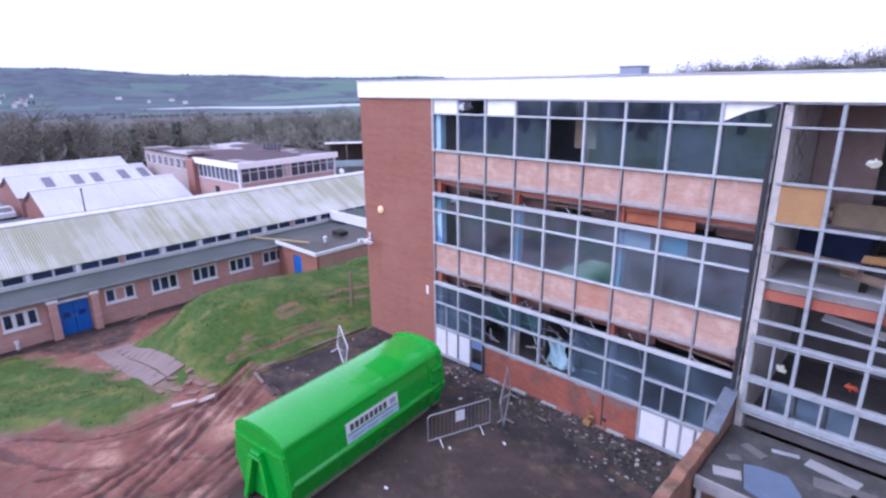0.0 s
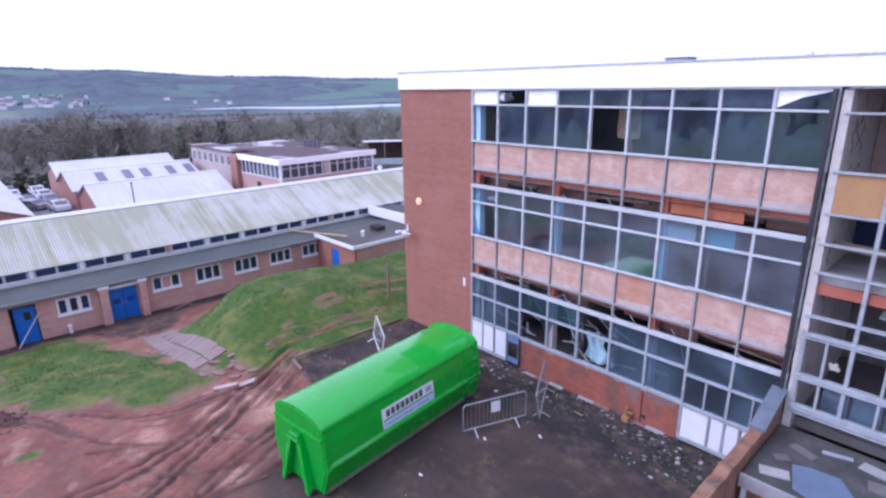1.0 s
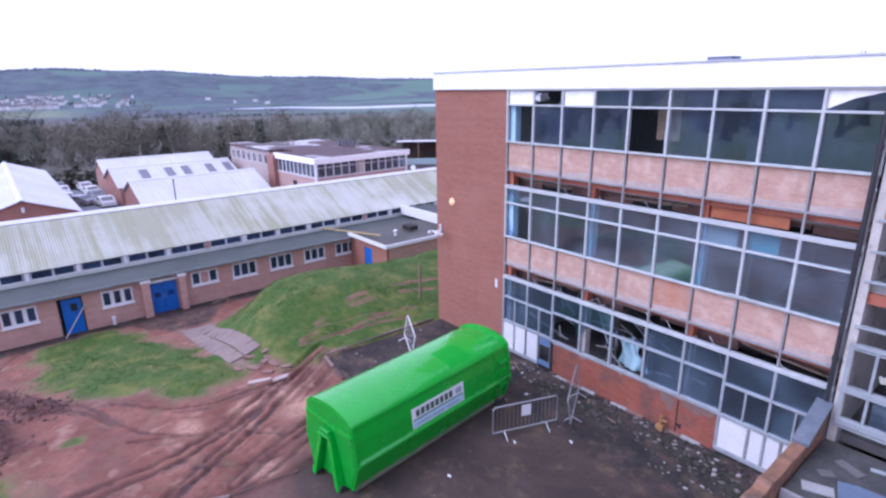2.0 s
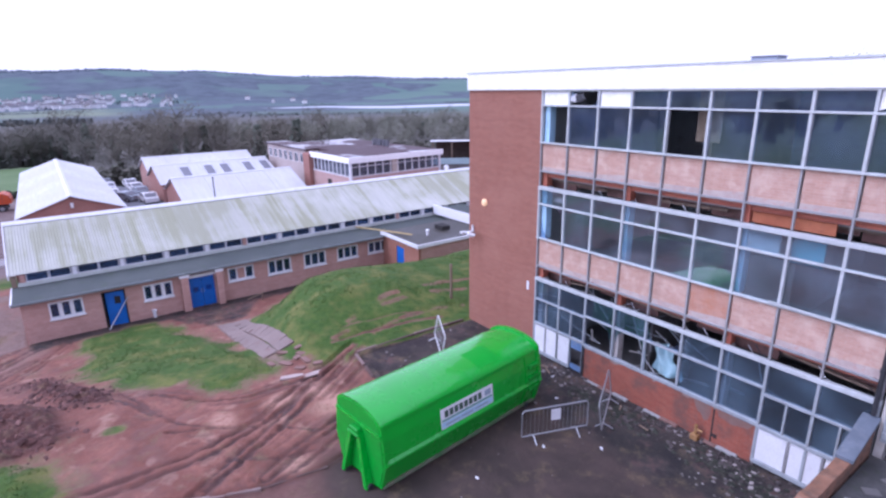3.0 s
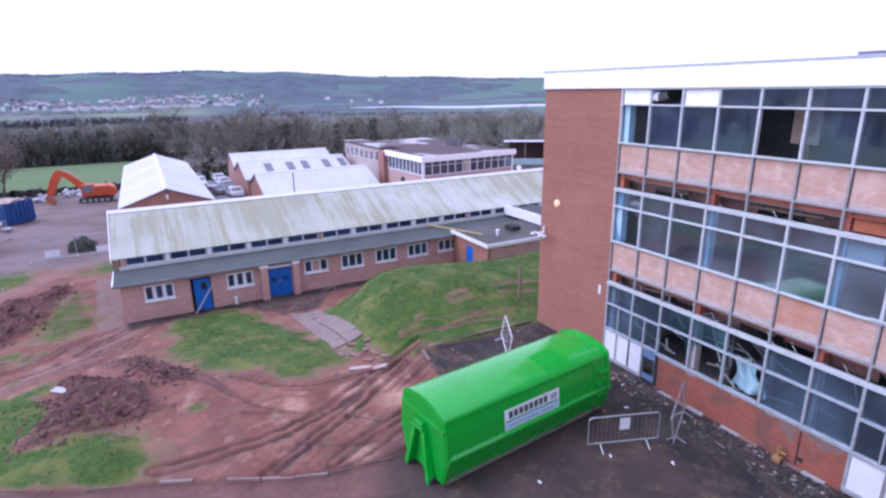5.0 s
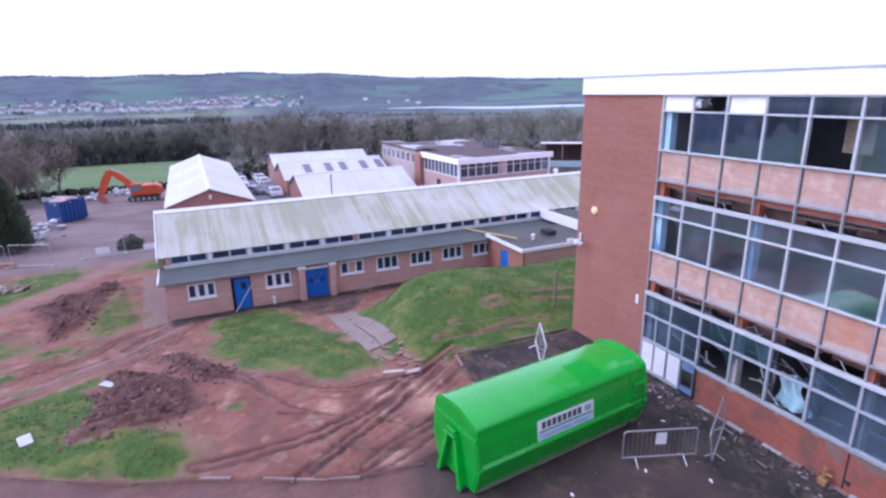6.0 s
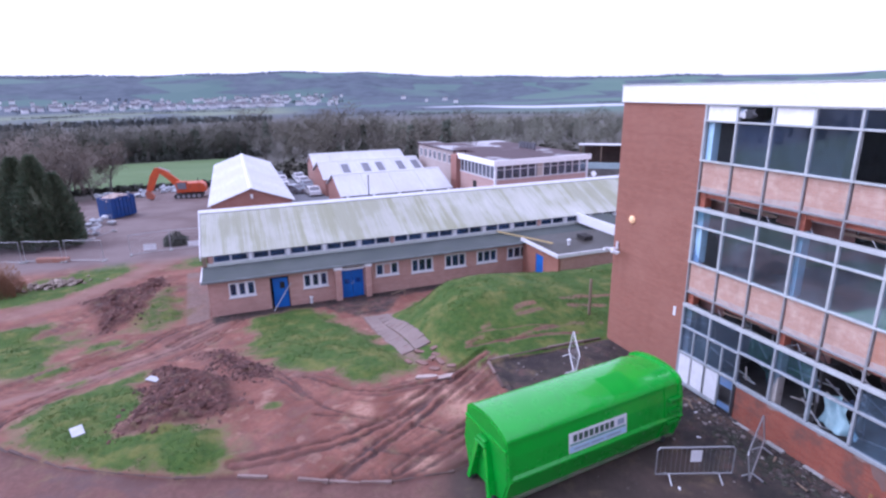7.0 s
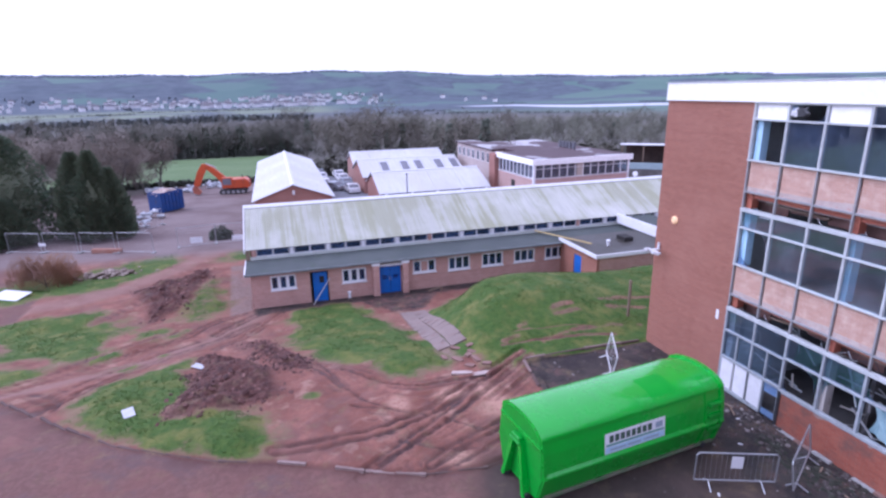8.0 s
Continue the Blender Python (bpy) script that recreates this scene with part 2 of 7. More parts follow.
    def mesh(self, name, mat, smooth=False):
        me = bpy.data.meshes.new(name)
        me.from_pydata(self.v, [], self.f)
        bm = bmesh.new()
        bm.from_mesh(me)
        bmesh.ops.recalc_face_normals(bm, faces=bm.faces)
        bm.to_mesh(me)
        bm.free()
        me.materials.append(mat)
        if smooth:
            me.polygons.foreach_set("use_smooth", [True] * len(me.polygons))
        me.update()
        return me


def thing(name, label, category, m=None, group="", kind=""):
    ob = tagged(new(name), label, category, group, kind)
    ob.matrix_world = m or Matrix()
    return ob


def part(name, geo, mat, parent, label="", m=None, smooth=False):
    ob = new(name, geo if isinstance(geo, bpy.types.Mesh) else geo.mesh(name, mat, smooth))
    ob.parent = parent
    if m is not None:
        ob.matrix_local = m
    if label:
        ob["label"] = label
    return ob


def single(name, geo, mat, label, category, m=None, group="", kind="", smooth=False):
    """A thing of one mesh."""
    ob = tagged(new(name, geo.mesh(name, mat, smooth)), label, category, group, kind)
    if m is not None:
        ob.matrix_world = m
    return ob


# ---- ground: one sheet from the yard to the far hills ----
def smooth(a, b, t):
    t = np.clip((t - a) / (b - a), 0, 1)
    return t * t * (3 - 2 * t)


LATTICE = np.random.RandomState(5).rand(256, 256)


def wave(x, y, size, seed=0):
    """Smooth value noise, 0 to 1."""
    x, y = np.asarray(x, float) / size + 17.3 * seed, np.asarray(y, float) / size + 5.1 * seed
    i, j = np.floor(x).astype(int), np.floor(y).astype(int)
    u, v = x - i, y - j
    u, v = u * u * (3 - 2 * u), v * v * (3 - 2 * v)
    a, b = LATTICE[i % 256, j % 256], LATTICE[(i + 1) % 256, j % 256]
    c, d = LATTICE[i % 256, (j + 1) % 256], LATTICE[(i + 1) % 256, (j + 1) % 256]
    return (a * (1 - u) + b * u) * (1 - v) + (c * (1 - u) + d * u) * v


def fractal(x, y, size, seed=0):
    return sum(wave(x, y, size / 2 ** k, seed + k) / 2 ** k for k in range(4)) / 1.875


def inside(x, y, poly):
    """How deep inside an outline: metres, positive inside."""
    x, y = np.asarray(x, float), np.asarray(y, float)
    odd = np.zeros(x.shape, bool)
    for (ax, ay), (bx, by) in zip(poly, poly[1:] + poly[:1]):
        if ay != by:
            odd ^= ((ay > y) != (by > y)) & (x < (bx - ax) * (y - ay) / (by - ay) + ax)
    d = along(x, y, poly + poly[:1])
    return np.where(odd, d, -d)


def along(x, y, line):
    """Distance to a line of points."""
    best = np.full(np.shape(x), 1e9)
    for (ax, ay), (bx, by) in zip(line, line[1:]):
        k = np.clip(((x - ax) * (bx - ax) + (y - ay) * (by - ay)) / ((bx - ax) ** 2 + (by - ay) ** 2), 0, 1)
        best = np.minimum(best, np.hypot(x - ax - k * (bx - ax), y - ay - k * (by - ay)))
    return best


GRASS_A = [(-18.6, -14.9), (-18.9, -11.4), (-12.4, -9.5), (-5.3, -9.1), (-5.2, -11.0), (-8.6, -13.3), (-13.1, -15.2)]
GRASS_B = [(-5.4, -22.9), (-8.8, -22.6), (-11.2, -20.0), (-7.1, -19.0), (-4.4, -17.9), (-3.4, -16.4), (-1.5, -16.6), (-1.5, -17.4), (-2.5, -19.2)]
GRASS_C = [(-21.6, -33.0), (-23.0, -27.1), (-21.3, -25.6), (-16.9, -21.4), (-13.9, -23.7), (-13.1, -25.8), (-12.4, -28.6)]
GRASS_D = [(-22.8, -22.6), (-27.9, -20.3), (-21.9, -19.0), (-18.9, -19.2), (-19.1, -21.1)]
GRASS_E = [(-14.2, -6.4), (-13.0, -6.9), (-8.6, -7.35), (-6.25, -7.35), (-5.0, -7.0), (-4.8, -5.0), (-4.9, -3.0), (-4.6, 1.5), (-4.6, 3.0), (-4.6, 12), (-14.6, 12), (-15.0, 3.6), (-17.6, 3.4), (-16.6, -1.0), (-15.4, -4.6)]
GRASS_F = [(-35, -23.2), (-31.5, -25.2), (-28.0, -28.5), (-27.5, -40), (-31, -40), (-34, -31), (-39, -25)]
GRASS_G = [(-37.5, -20.3), (-34, -20.0), (-33.2, -17.6), (-38, -17.4)]
PATH_SLAB = [(-15.9, -8.7), (-15.7, -6.9), (-5.4, -7.4), (-5.3, -9.1)]
PAVE_LOW = [(-31.5, -19.3), (-31.5, -17.6), (-20.0, -17.3), (-19.4, -18.6)]
# Out of view; its green is there for the window reflections.
SOUTH_FIELD = [(-70, -52), (140, -46), (260, -420), (-200, -420)]
FIELD = [(-96, -12), (-100, -60), (-190, -75), (-190, -8)]
YARD = [(-62, -46), (-39, -46), (-37, -16), (-90, -17), (-95, -34)]
CAR_PARK = [(-40, -9.5), (-40, 16), (-120, 20), (-120, -9)]
KERB = [(-13.0, -30.5), (-9.0, -26.2), (-5.3, -23.0), (-3.2, -20.8), (-2.1, -19.0), (-1.2, -17.3), (-0.8, -16.0), (0.4, -13.7), (1.2, -11.9), (1.5, -10.0), (1.3, -9.0)]
DIGS = [[(-8.8, -19.4), (-11.2, -19.3), (-11.4, -18.6), (-10.1, -17.2), (-8.0, -16.1), (-5.0, -15.6), (-4.2, -16.6), (-4.0, -18.2), (-4.0, -19.4), (-4.6, -19.6), (-6.1, -19.0)],
        [(-13.7, -17.4), (-13.8, -16.4), (-8.1, -14.4), (-7.1, -14.6), (-7.5, -15.6), (-10.6, -16.8)],
        [(-27.0, -25.5), (-31.5, -21.1), (-29, -20.6), (-21.5, -21.5), (-20.0, -23.2)]]
WHEEL_MARKS = [([(-4.85, -5.69), (-3.53, -8.06), (-2.22, -9.84), (-1.58, -11.22), (-1.04, -12.65), (-1.11, -14.4), (-1.22, -15.9)], 0.24, 0.2), ([(-4.47, -5.49), (-2.73, -7.71), (-1.4, -9.7), (-0.32, -11.37), (0.32, -12.58), (0.9, -13.9)], 0.16, 0.15), ([(-4.0, -6.7), (-2.13, -9.03), (-0.93, -10.83), (0.16, -12.37), (0.75, -13.4)], 0.22, 0.15), ([(-0.7, -7.6), (-0.26, -8.65), (0.26, -10.09), (0.98, -11.38)], 0.2, 0.14), ([(0.3, -8.4), (0.55, -9.1), (1.03, -10.01), (1.38, -11.33)], 0.15, 0.12), ([(-6.5, -13.12), (-4.67, -11.96), (-3.52, -10.72), (-3.49, -9.42), (-3.6, -7.9)], 0.17, 0.14)]
TURNING_MARKS = [([(-2.99, -13.17), (-2.23, -11.84), (-1.67, -10.81)], 0.15, 0.1), ([(-8.2, -14.9), (-6.4, -13.9), (-4.62, -13.41)], 0.17, 0.1), ([(-3.99, -5.23), (-2.45, -6.93), (-1.64, -8.17)], 0.18, 0.14), ([(-16.27, -19.07), (-18.8, -17.43), (-19.5, -15.98)], 0.26, 0.14), ([(-13.2, -18.78), (-15.42, -17.31), (-18.59, -15.51)], 0.24, 0.12), ([(-7.79, -14.03), (-3.55, -12.98), (-2.23, -11.84)], 0.14, 0.09), ([(-10.3, -26.9), (-13.9, -23.7), (-16.0, -21.0), (-18.57, -19.27), (-19.6, -17.8)], 0.26, 0.14), ([(-7.1, -24.4), (-11.9, -21.8), (-14.6, -19.3), (-17.4, -17.0)], 0.26, 0.14)]
TRACK_MARKS = [([(-8.0, -25.2), (-12.8, -22.4), (-15.4, -19.9)], 0.16, 0.1), ([(-11.2, -27.6), (-14.8, -24.3), (-17.6, -21.3)], 0.18, 0.12), ([(-21, -26.5), (-25, -24), (-29.0, -22.8)], 0.3, 0.1), ([(-5.4, -6.4), (-5.3, -4.0), (-4.9, -1.0)], 0.11, 0.08), ([(-6.2, -5.6), (-6.0, -3.6), (-5.6, -1.8)], 0.05, 0.04), ([(-1.2, -10.2), (-0.1, -9.2), (0.2, -8.2)], 0.12, 0.06), ([(-0.4, -12.0), (0.4, -11.0), (0.7, -9.8)], 0.12, 0.06), ([(-9.4, -25.4), (-8.2, -24.2), (-7.0, -24.0)], 0.3, 0.12)]
RUTS = WHEEL_MARKS + TURNING_MARKS + TRACK_MARKS


def eased(line):
    """A line with its corners rounded off."""
    out = [line[0]]
    for (ax, ay), (bx, by) in zip(line, line[1:]):
        out += [(0.75 * ax + 0.25 * bx, 0.75 * ay + 0.25 * by), (0.25 * ax + 0.75 * bx, 0.25 * ay + 0.75 * by)]
    return out + [line[-1]]


RUTS = [(eased(line), width, deep) for line, width, deep in RUTS]
TRACKS = [([(-23.5, -35.0), (-25.3, -31.4), (-26.8, -27.4), (-30.8, -24.5), (-35.6, -22.1), (-39.5, -20.5)], 1.1), ([(-9.2, -28.0), (-11.0, -24.4), (-12.4, -21.4), (-16.3, -18.3), (-19.0, -16.9)], 0.6)]
# worn grass where wheels crossed the bank
SCUFFS = [[(-5.6, -6.2), (-6.1, -4.6), (-6.7, -3.4), (-6.85, -1.8), (-6.8, 0.1), (-6.7, 1.7)], [(-5.2, -4.6), (-5.5, -3.2), (-5.6, -1.4), (-5.3, 0.4)], [(-6.3, -5.4), (-7.3, -2.6), (-7.6, 0.9), (-7.5, 2.9)]]


def base_z(x, y):
    x, y = np.asarray(x, float), np.asarray(y, float)
    fall = 2.45 * smooth(-2.0, -19.0, x)
    z = -fall - 0.042 * np.clip(-19.5 - x, 0, 75) - 0.055 * np.clip(-94.5 - x, 0, 220)
    bank = smooth(-9.5, -5.0, y + 0.25 * (x + 9)) * smooth(-17.0, -10.8, x) * smooth(14, 9, y)
    return z + bank * (fall + (0.45 + 0.6 * np.exp(-(((y + 3) / 4.0) ** 2))) * smooth(-4.0, -9.0, x))


def ground_z(x, y):
    """Height of the ground, without the fine churning."""
    x, y = np.asarray(x, float), np.asarray(y, float)
    z = base_z(x, y)
    r, az = np.hypot(x - 14, y + 15), np.arctan2(-(x - 14), y + 15)
    # the valley floor and the long wooded ridge beyond it
    z = z * smooth(1000, 300, r) + (-23.0) * (1 - smooth(1000, 300, r))
    crest = 72 + 42 * smooth(0.9, 1.5, az) - 10 * smooth(1.55, 1.9, az) + 2.5 * np.sin(az * 19.0) + 1.5 * np.sin(az * 47.0 + 1.0)
    near = 34 + 14 * np.sin(az * 13.0 + 2.0) + 10 * smooth(1.0, 1.35, az)
    z = z + smooth(1600, 2700, r) * crest * (0.93 + 0.14 * wave(x, y, 260, 3)) + smooth(1250, 1700, r) * (near - 34) * 0.3
    # rising woodland north of the block and south behind the yard
    z = z + 0.085 * np.clip(y - 45, 0, 130) * smooth(-70, -25, x) * smooth(1500, 300, r)
    z = z + 2.0 * smooth(-55, -120, y) * smooth(-40, 10, x)
    return z


def rut(x, y, k, width):
    """A flat-bottomed wheel mark with crumbled edges, 0 to 1."""
    k = np.abs(k - 0.75 * width) / (0.42 * width) if width > 0.19 else k / (0.6 * width)
    k = k * (0.75 + 0.6 * wave(x, y, 1.3, 33))
    return np.exp(-((k + 1.2 * (wave(x, y, 0.2, 31) - 0.5) + 0.7 * (wave(x, y, 0.55, 35) - 0.5)) ** 4)) * (0.6 + 0.4 * smooth(0.2, 0.5, wave(x, y, 1.6, 39)))


def tread(x, y):
    """Fine lines left beside the main wheel marks, -1 to 1."""
    best = np.zeros(np.shape(x))
    for line, width, deep in RUTS[:9]:
        k = along(x, y, line) + 0.2 * (wave(x, y, 0.9, 41) - 0.5)
        fade = np.exp(-((k / 0.95) ** 4)) * smooth(0.35, 0.65, wave(x, y, 1.2, 43))
        best = np.where(fade > np.abs(best), fade * np.sin(k * 2 * np.pi / 0.42), best)
    return best


def churn(x, y):
    """Ruts, diggings and clods in the yard."""
    near = smooth(-36, -30, x) * smooth(17, 13, x) * smooth(-44, -38, y) * smooth(15, 10, y)
    soft = smooth(3.0, -1.0, x)
    d = (fractal(x, y, 2.4, 2) - 0.5) * 0.24 * (0.25 + 0.75 * soft) + (wave(x, y, 0.35, 9) - 0.5) * 0.05 * soft
    for line, width, deep in RUTS:
        k = along(x, y, line)
        core = rut(x, y, k, width)
        deep = deep * 0.6 * (0.45 + 0.9 * wave(x, y, 1.7, 19))
        d = d - core * (deep + 0.05 * (wave(x, y, 0.17, 37) - 0.5)) + deep * 0.15 * np.exp(-(((k - 1.5 * width) / (0.45 * width)) ** 2))
    d = d + 0.02 * tread(x, y)
    for poly in DIGS:
        k = smooth(-0.3, 0.7, inside(x, y, poly))
        d = d + k * (0.15 + 0.8 * (fractal(x, y, 1.1, 4) - 0.42) + 0.22 * (wave(x, y, 0.24, 6) - 0.5))
    for poly in (GRASS_A, GRASS_B, GRASS_C, GRASS_D):
        d = d + 0.16 * smooth(-0.2, 0.6, inside(x, y, poly))
    side = smooth(-0.12, 0.12, kerb_side(x, y))
    d = d * (0.3 + 0.7 * side) + 0.1 * side
    wallside = smooth(0.2, 2.0, np.minimum(np.abs(y) + 10 * smooth(-4.0, -5.0, x), np.hypot(x + 20.25, 0)))
    slab = smooth(-0.1, 0.3, inside(x, y, PATH_SLAB))
    return d * near * wallside * (1 - slab)


def kerb_side(x, y):
    """Positive on the mud side of the drive's edge."""
    d = along(x, y, KERB)
    poly = KERB + [(1.3, -6.2), (-4, -5.9), (-4.2, 40), (-400, 40), (-400, -60)]
    return np.where(inside(x, y, poly) > 0, d, -d)


def spread(a, b, n):
    return list(np.sign(a) * np.geomspace(abs(a), abs(b), n))


GX = np.array(spread(-4700, -300, 46)[:-1] + list(np.arange(-300, -96, 6.0)) + list(np.arange(-96, -34, 1.0)) + list(np.arange(-34, -12, 0.17)) + list(np.arange(-12, -6, 0.09)) + list(np.arange(-6, 2, 0.06)) + list(np.arange(2, 4, 0.09)) + list(np.arange(4, 14, 0.17)) + list(np.arange(14, 60, 2.0)) + spread(60, 4700, 26))
GY = np.array(spread(-4700, -120, 40)[:-1] + list(np.arange(-120, -42, 2.0)) + list(np.arange(-42, -24, 0.3)) + list(np.arange(-24, -17, 0.09)) + list(np.arange(-17, -6, 0.06)) + list(np.arange(-6, -5, 0.09)) + list(np.arange(-5, 6, 0.22)) + list(np.arange(6, 50, 1.5)) + spread(50, 4700, 56))
XX, YY = np.meshgrid(GX, GY, indexing="ij")
ZZ = ground_z(XX, YY) + churn(XX, YY)
under = (XX > -4.0) & (YY > 0.3) & (XX < 30) & (YY < 11)
ZZ = np.where(under, ZZ - 0.3, ZZ)
nx, ny = XX.shape
ids = np.arange(nx * ny).reshape(nx, ny)
quads = np.stack([ids[:-1, :-1], ids[1:, :-1], ids[1:, 1:], ids[:-1, 1:]], -1).reshape(-1, 4)
gm = bpy.data.meshes.new("ground")
gm.vertices.add(nx * ny)
gm.vertices.foreach_set("co", np.stack([XX, YY, ZZ], -1).astype(np.float32).ravel())
gm.loops.add(quads.size)
gm.loops.foreach_set("vertex_index", quads.astype(np.int32).ravel())
gm.polygons.add(len(quads))
gm.polygons.foreach_set("loop_start", np.arange(0, quads.size, 4, dtype=np.int32))
gm.polygons.foreach_set("use_smooth", np.ones(len(quads), bool))
gm.update(calc_edges=True)


def zone(name, values):
    gm.attributes.new(name, "FLOAT", "POINT").data.foreach_set("value", np.asarray(values, np.float32).ravel())


ragged = (fractal(XX, YY, 1.5, 11) - 0.5) * 1.6
grass = np.zeros_like(XX)
for poly, amount in ((GRASS_A, 0.88), (GRASS_B, 0.98), (GRASS_C, 0.85), (GRASS_D, 0.6), (GRASS_E, 1.7), (GRASS_F, 0.8), (GRASS_G, 0.8)):
    patchy = 5.5 * (fractal(XX, YY, 3.4, 51) - 0.53) if poly is GRASS_C else 0.0
    grass = np.maximum(grass, amount * smooth(-1.3, 0.8, np.minimum(inside(XX, YY, poly) + (0.5 if poly is GRASS_E else 0.0), 0.7) + 1.5 * ragged + patchy))
for cx, cy, r in ((-11.9, -22.6, 0.9), (-13.4, -21.2, 0.7), (-4.3, -14.6, 0.55), (-18.0, -22.4, 1.0)):
    grass = np.maximum(grass, 0.75 * smooth(r, 0.2 * r, np.hypot(XX - cx, YY - cy) + 0.6 * ragged))
trodden = np.zeros_like(XX)
for line in SCUFFS:
    trodden = np.maximum(trodden, 0.95 * np.exp(-((along(XX, YY, line) / 0.32) ** 2)) * smooth(0.25, 0.6, wave(XX, YY, 0.7, 61)))
wet_shade = np.zeros_like(XX)
for line in SCUFFS:
    wet_shade = np.maximum(wet_shade, 0.7 * np.exp(-(((along(XX, YY, eased(line)) + 0.3 * (wave(XX, YY, 0.5, 73) - 0.5)) / 0.2) ** 2)) * smooth(0.3, 0.6, wave(XX, YY, 0.9, 75)))
for line, width, deep in RUTS:
    k = along(XX, YY, line)
    trodden = np.maximum(trodden, np.exp(-((k / (1.4 * width)) ** 2)))
    wet_shade = np.maximum(wet_shade, rut(XX, YY, k, width) * (0.6 + 0.6 * wave(XX, YY, 1.3, 23)))
for line, w in TRACKS[:1]:
    trodden = np.maximum(trodden, np.exp(-((along(XX, YY, eased(line)) / (1.15 * w)) ** 4)))
for poly in DIGS:
    trodden = np.maximum(trodden, smooth(-0.3, 0.3, inside(XX, YY, poly) + 0.6 * ragged))
far_x = np.hypot(XX - 14, YY + 15)
zone("grass", grass * (1 - 0.9 * trodden) * np.where(XX > -14, smooth(-0.15, 0.15, kerb_side(XX, YY)), 1.0))
zone("wet_shade", wet_shade)
zone("tread", np.clip(-tread(XX, YY), 0, 1) * (1 - grass))
zone("tan", sum(np.exp(-(((XX - cx) / rx) ** 2 + ((YY - cy) / ry) ** 2) ** 2) for cx, cy, rx, ry in ((-2.4, -8.3, 0.55, 0.45), (-1.3, -8.3, 0.6, 0.8), (1.0, -10.5, 0.35, 0.5), (-2.6, -9.6, 0.45, 0.7), (-0.4, -7.4, 0.8, 0.5), (-2.6, -11.6, 0.6, 0.4), (-9.5, -12.2, 1.5, 0.3))))
zone("dug", sum(smooth(-0.3, 0.5, inside(XX, YY, p) + 0.5 * ragged) for p in DIGS))
# dark broken tarmac along the block and behind the skip
tarmac = smooth(-3.4, -1.0, -np.abs(YY + 0.4 + 0.35 * ragged)) * smooth(-0.5, 1.0, XX) * smooth(12, 10.8, XX)
tarmac = np.maximum(tarmac, smooth(-0.6, 0.5, 0.5 * ragged + inside(XX, YY, [(-4.1, -5.9), (-1.8, -6.2), (0.5, -5.6), (3, -2), (3, 0.3), (-4.1, 0.3)])))
tarmac = np.maximum(tarmac, 0.55 * smooth(-0.6, 0.6, 0.6 * ragged + inside(XX, YY, [(-20.2, -11.6), (-17.8, -10.3), (-15.8, -8.6), (-15.7, -6.8), (-20.2, -4.6)])))
tarmac = np.maximum(tarmac, 0.75 * smooth(-18.2, -19.6, XX + 0.4 * ragged) * smooth(-20.6, -20.3, XX) * smooth(-17.6, -16.8, YY) * smooth(5, 4, YY))
zone("tarmac", tarmac)
zone("drive", smooth(0.15, -0.15, kerb_side(XX, YY)) * smooth(-6.5, -8.0, YY + 0.5 * ragged) * smooth(70, 60, XX + ragged))
zone("track", np.maximum.reduce([np.exp(-(((along(XX, YY, eased(line)) + 0.5 * (wave(XX, YY, 1.1, 79) - 0.5)) / w) ** 4)) for line, w in TRACKS]))
zone("edge_mud", np.exp(-((along(XX, YY, KERB) / 0.55) ** 2)) * smooth(0.35, 0.62, fractal(XX, YY, 1.3, 71)) + np.exp(-((along(XX, YY, KERB) / 0.16) ** 2)))
zone("dark_yard", smooth(-0.8, 0.8, 0.5 * ragged + inside(XX, YY, [(1.0, -9.4), (3.6, -11.5), (7, -14), (12, -15), (16, -8), (16, -0.5), (0.4, -0.5), (1.0, -6.0)])))
zone("meadow", smooth(880, 960, far_x) * smooth(1330, 1230, far_x) * smooth(1.42, 1.5, np.arctan2(-(XX - 14), YY + 15)))
zone("slab", np.maximum(smooth(-0.05, 0.05, inside(XX, YY, PATH_SLAB)), smooth(-0.1, 0.1, inside(XX, YY, PAVE_LOW))))
zone("yard", np.maximum(smooth(-2, 2, inside(XX, YY, YARD) + ragged), smooth(-1, 1, inside(XX, YY, CAR_PARK))))
zone("car_park", smooth(-1, 1, inside(XX, YY, CAR_PARK)))
zone("field", np.maximum(smooth(-2, 2, inside(XX, YY, FIELD)), smooth(-4, 4, inside(XX, YY, SOUTH_FIELD) + 3 * ragged)))
zone("distance", smooth(60, 120, far_x) * (1 - smooth(-2, 2, inside(XX, YY, YARD))) * (1 - smooth(-2, 2, inside(XX, YY, CAR_PARK))))
zone("green_side", smooth(1.15, 0.85, np.arctan2(-(XX - 14), YY + 15)))
zone("farther", smooth(500, 1100, far_x))
bearing = np.arctan2(-(XX - 14), YY + 15)
zone("water", smooth(14, -14, np.abs(far_x - 1085 - 40 * np.sin(bearing * 23.0)) - 78 * smooth(1.30, 0.98, bearing) + 26 * (fractal(XX, YY, 160, 17) - 0.5)) * smooth(1.30, 1.2, bearing))

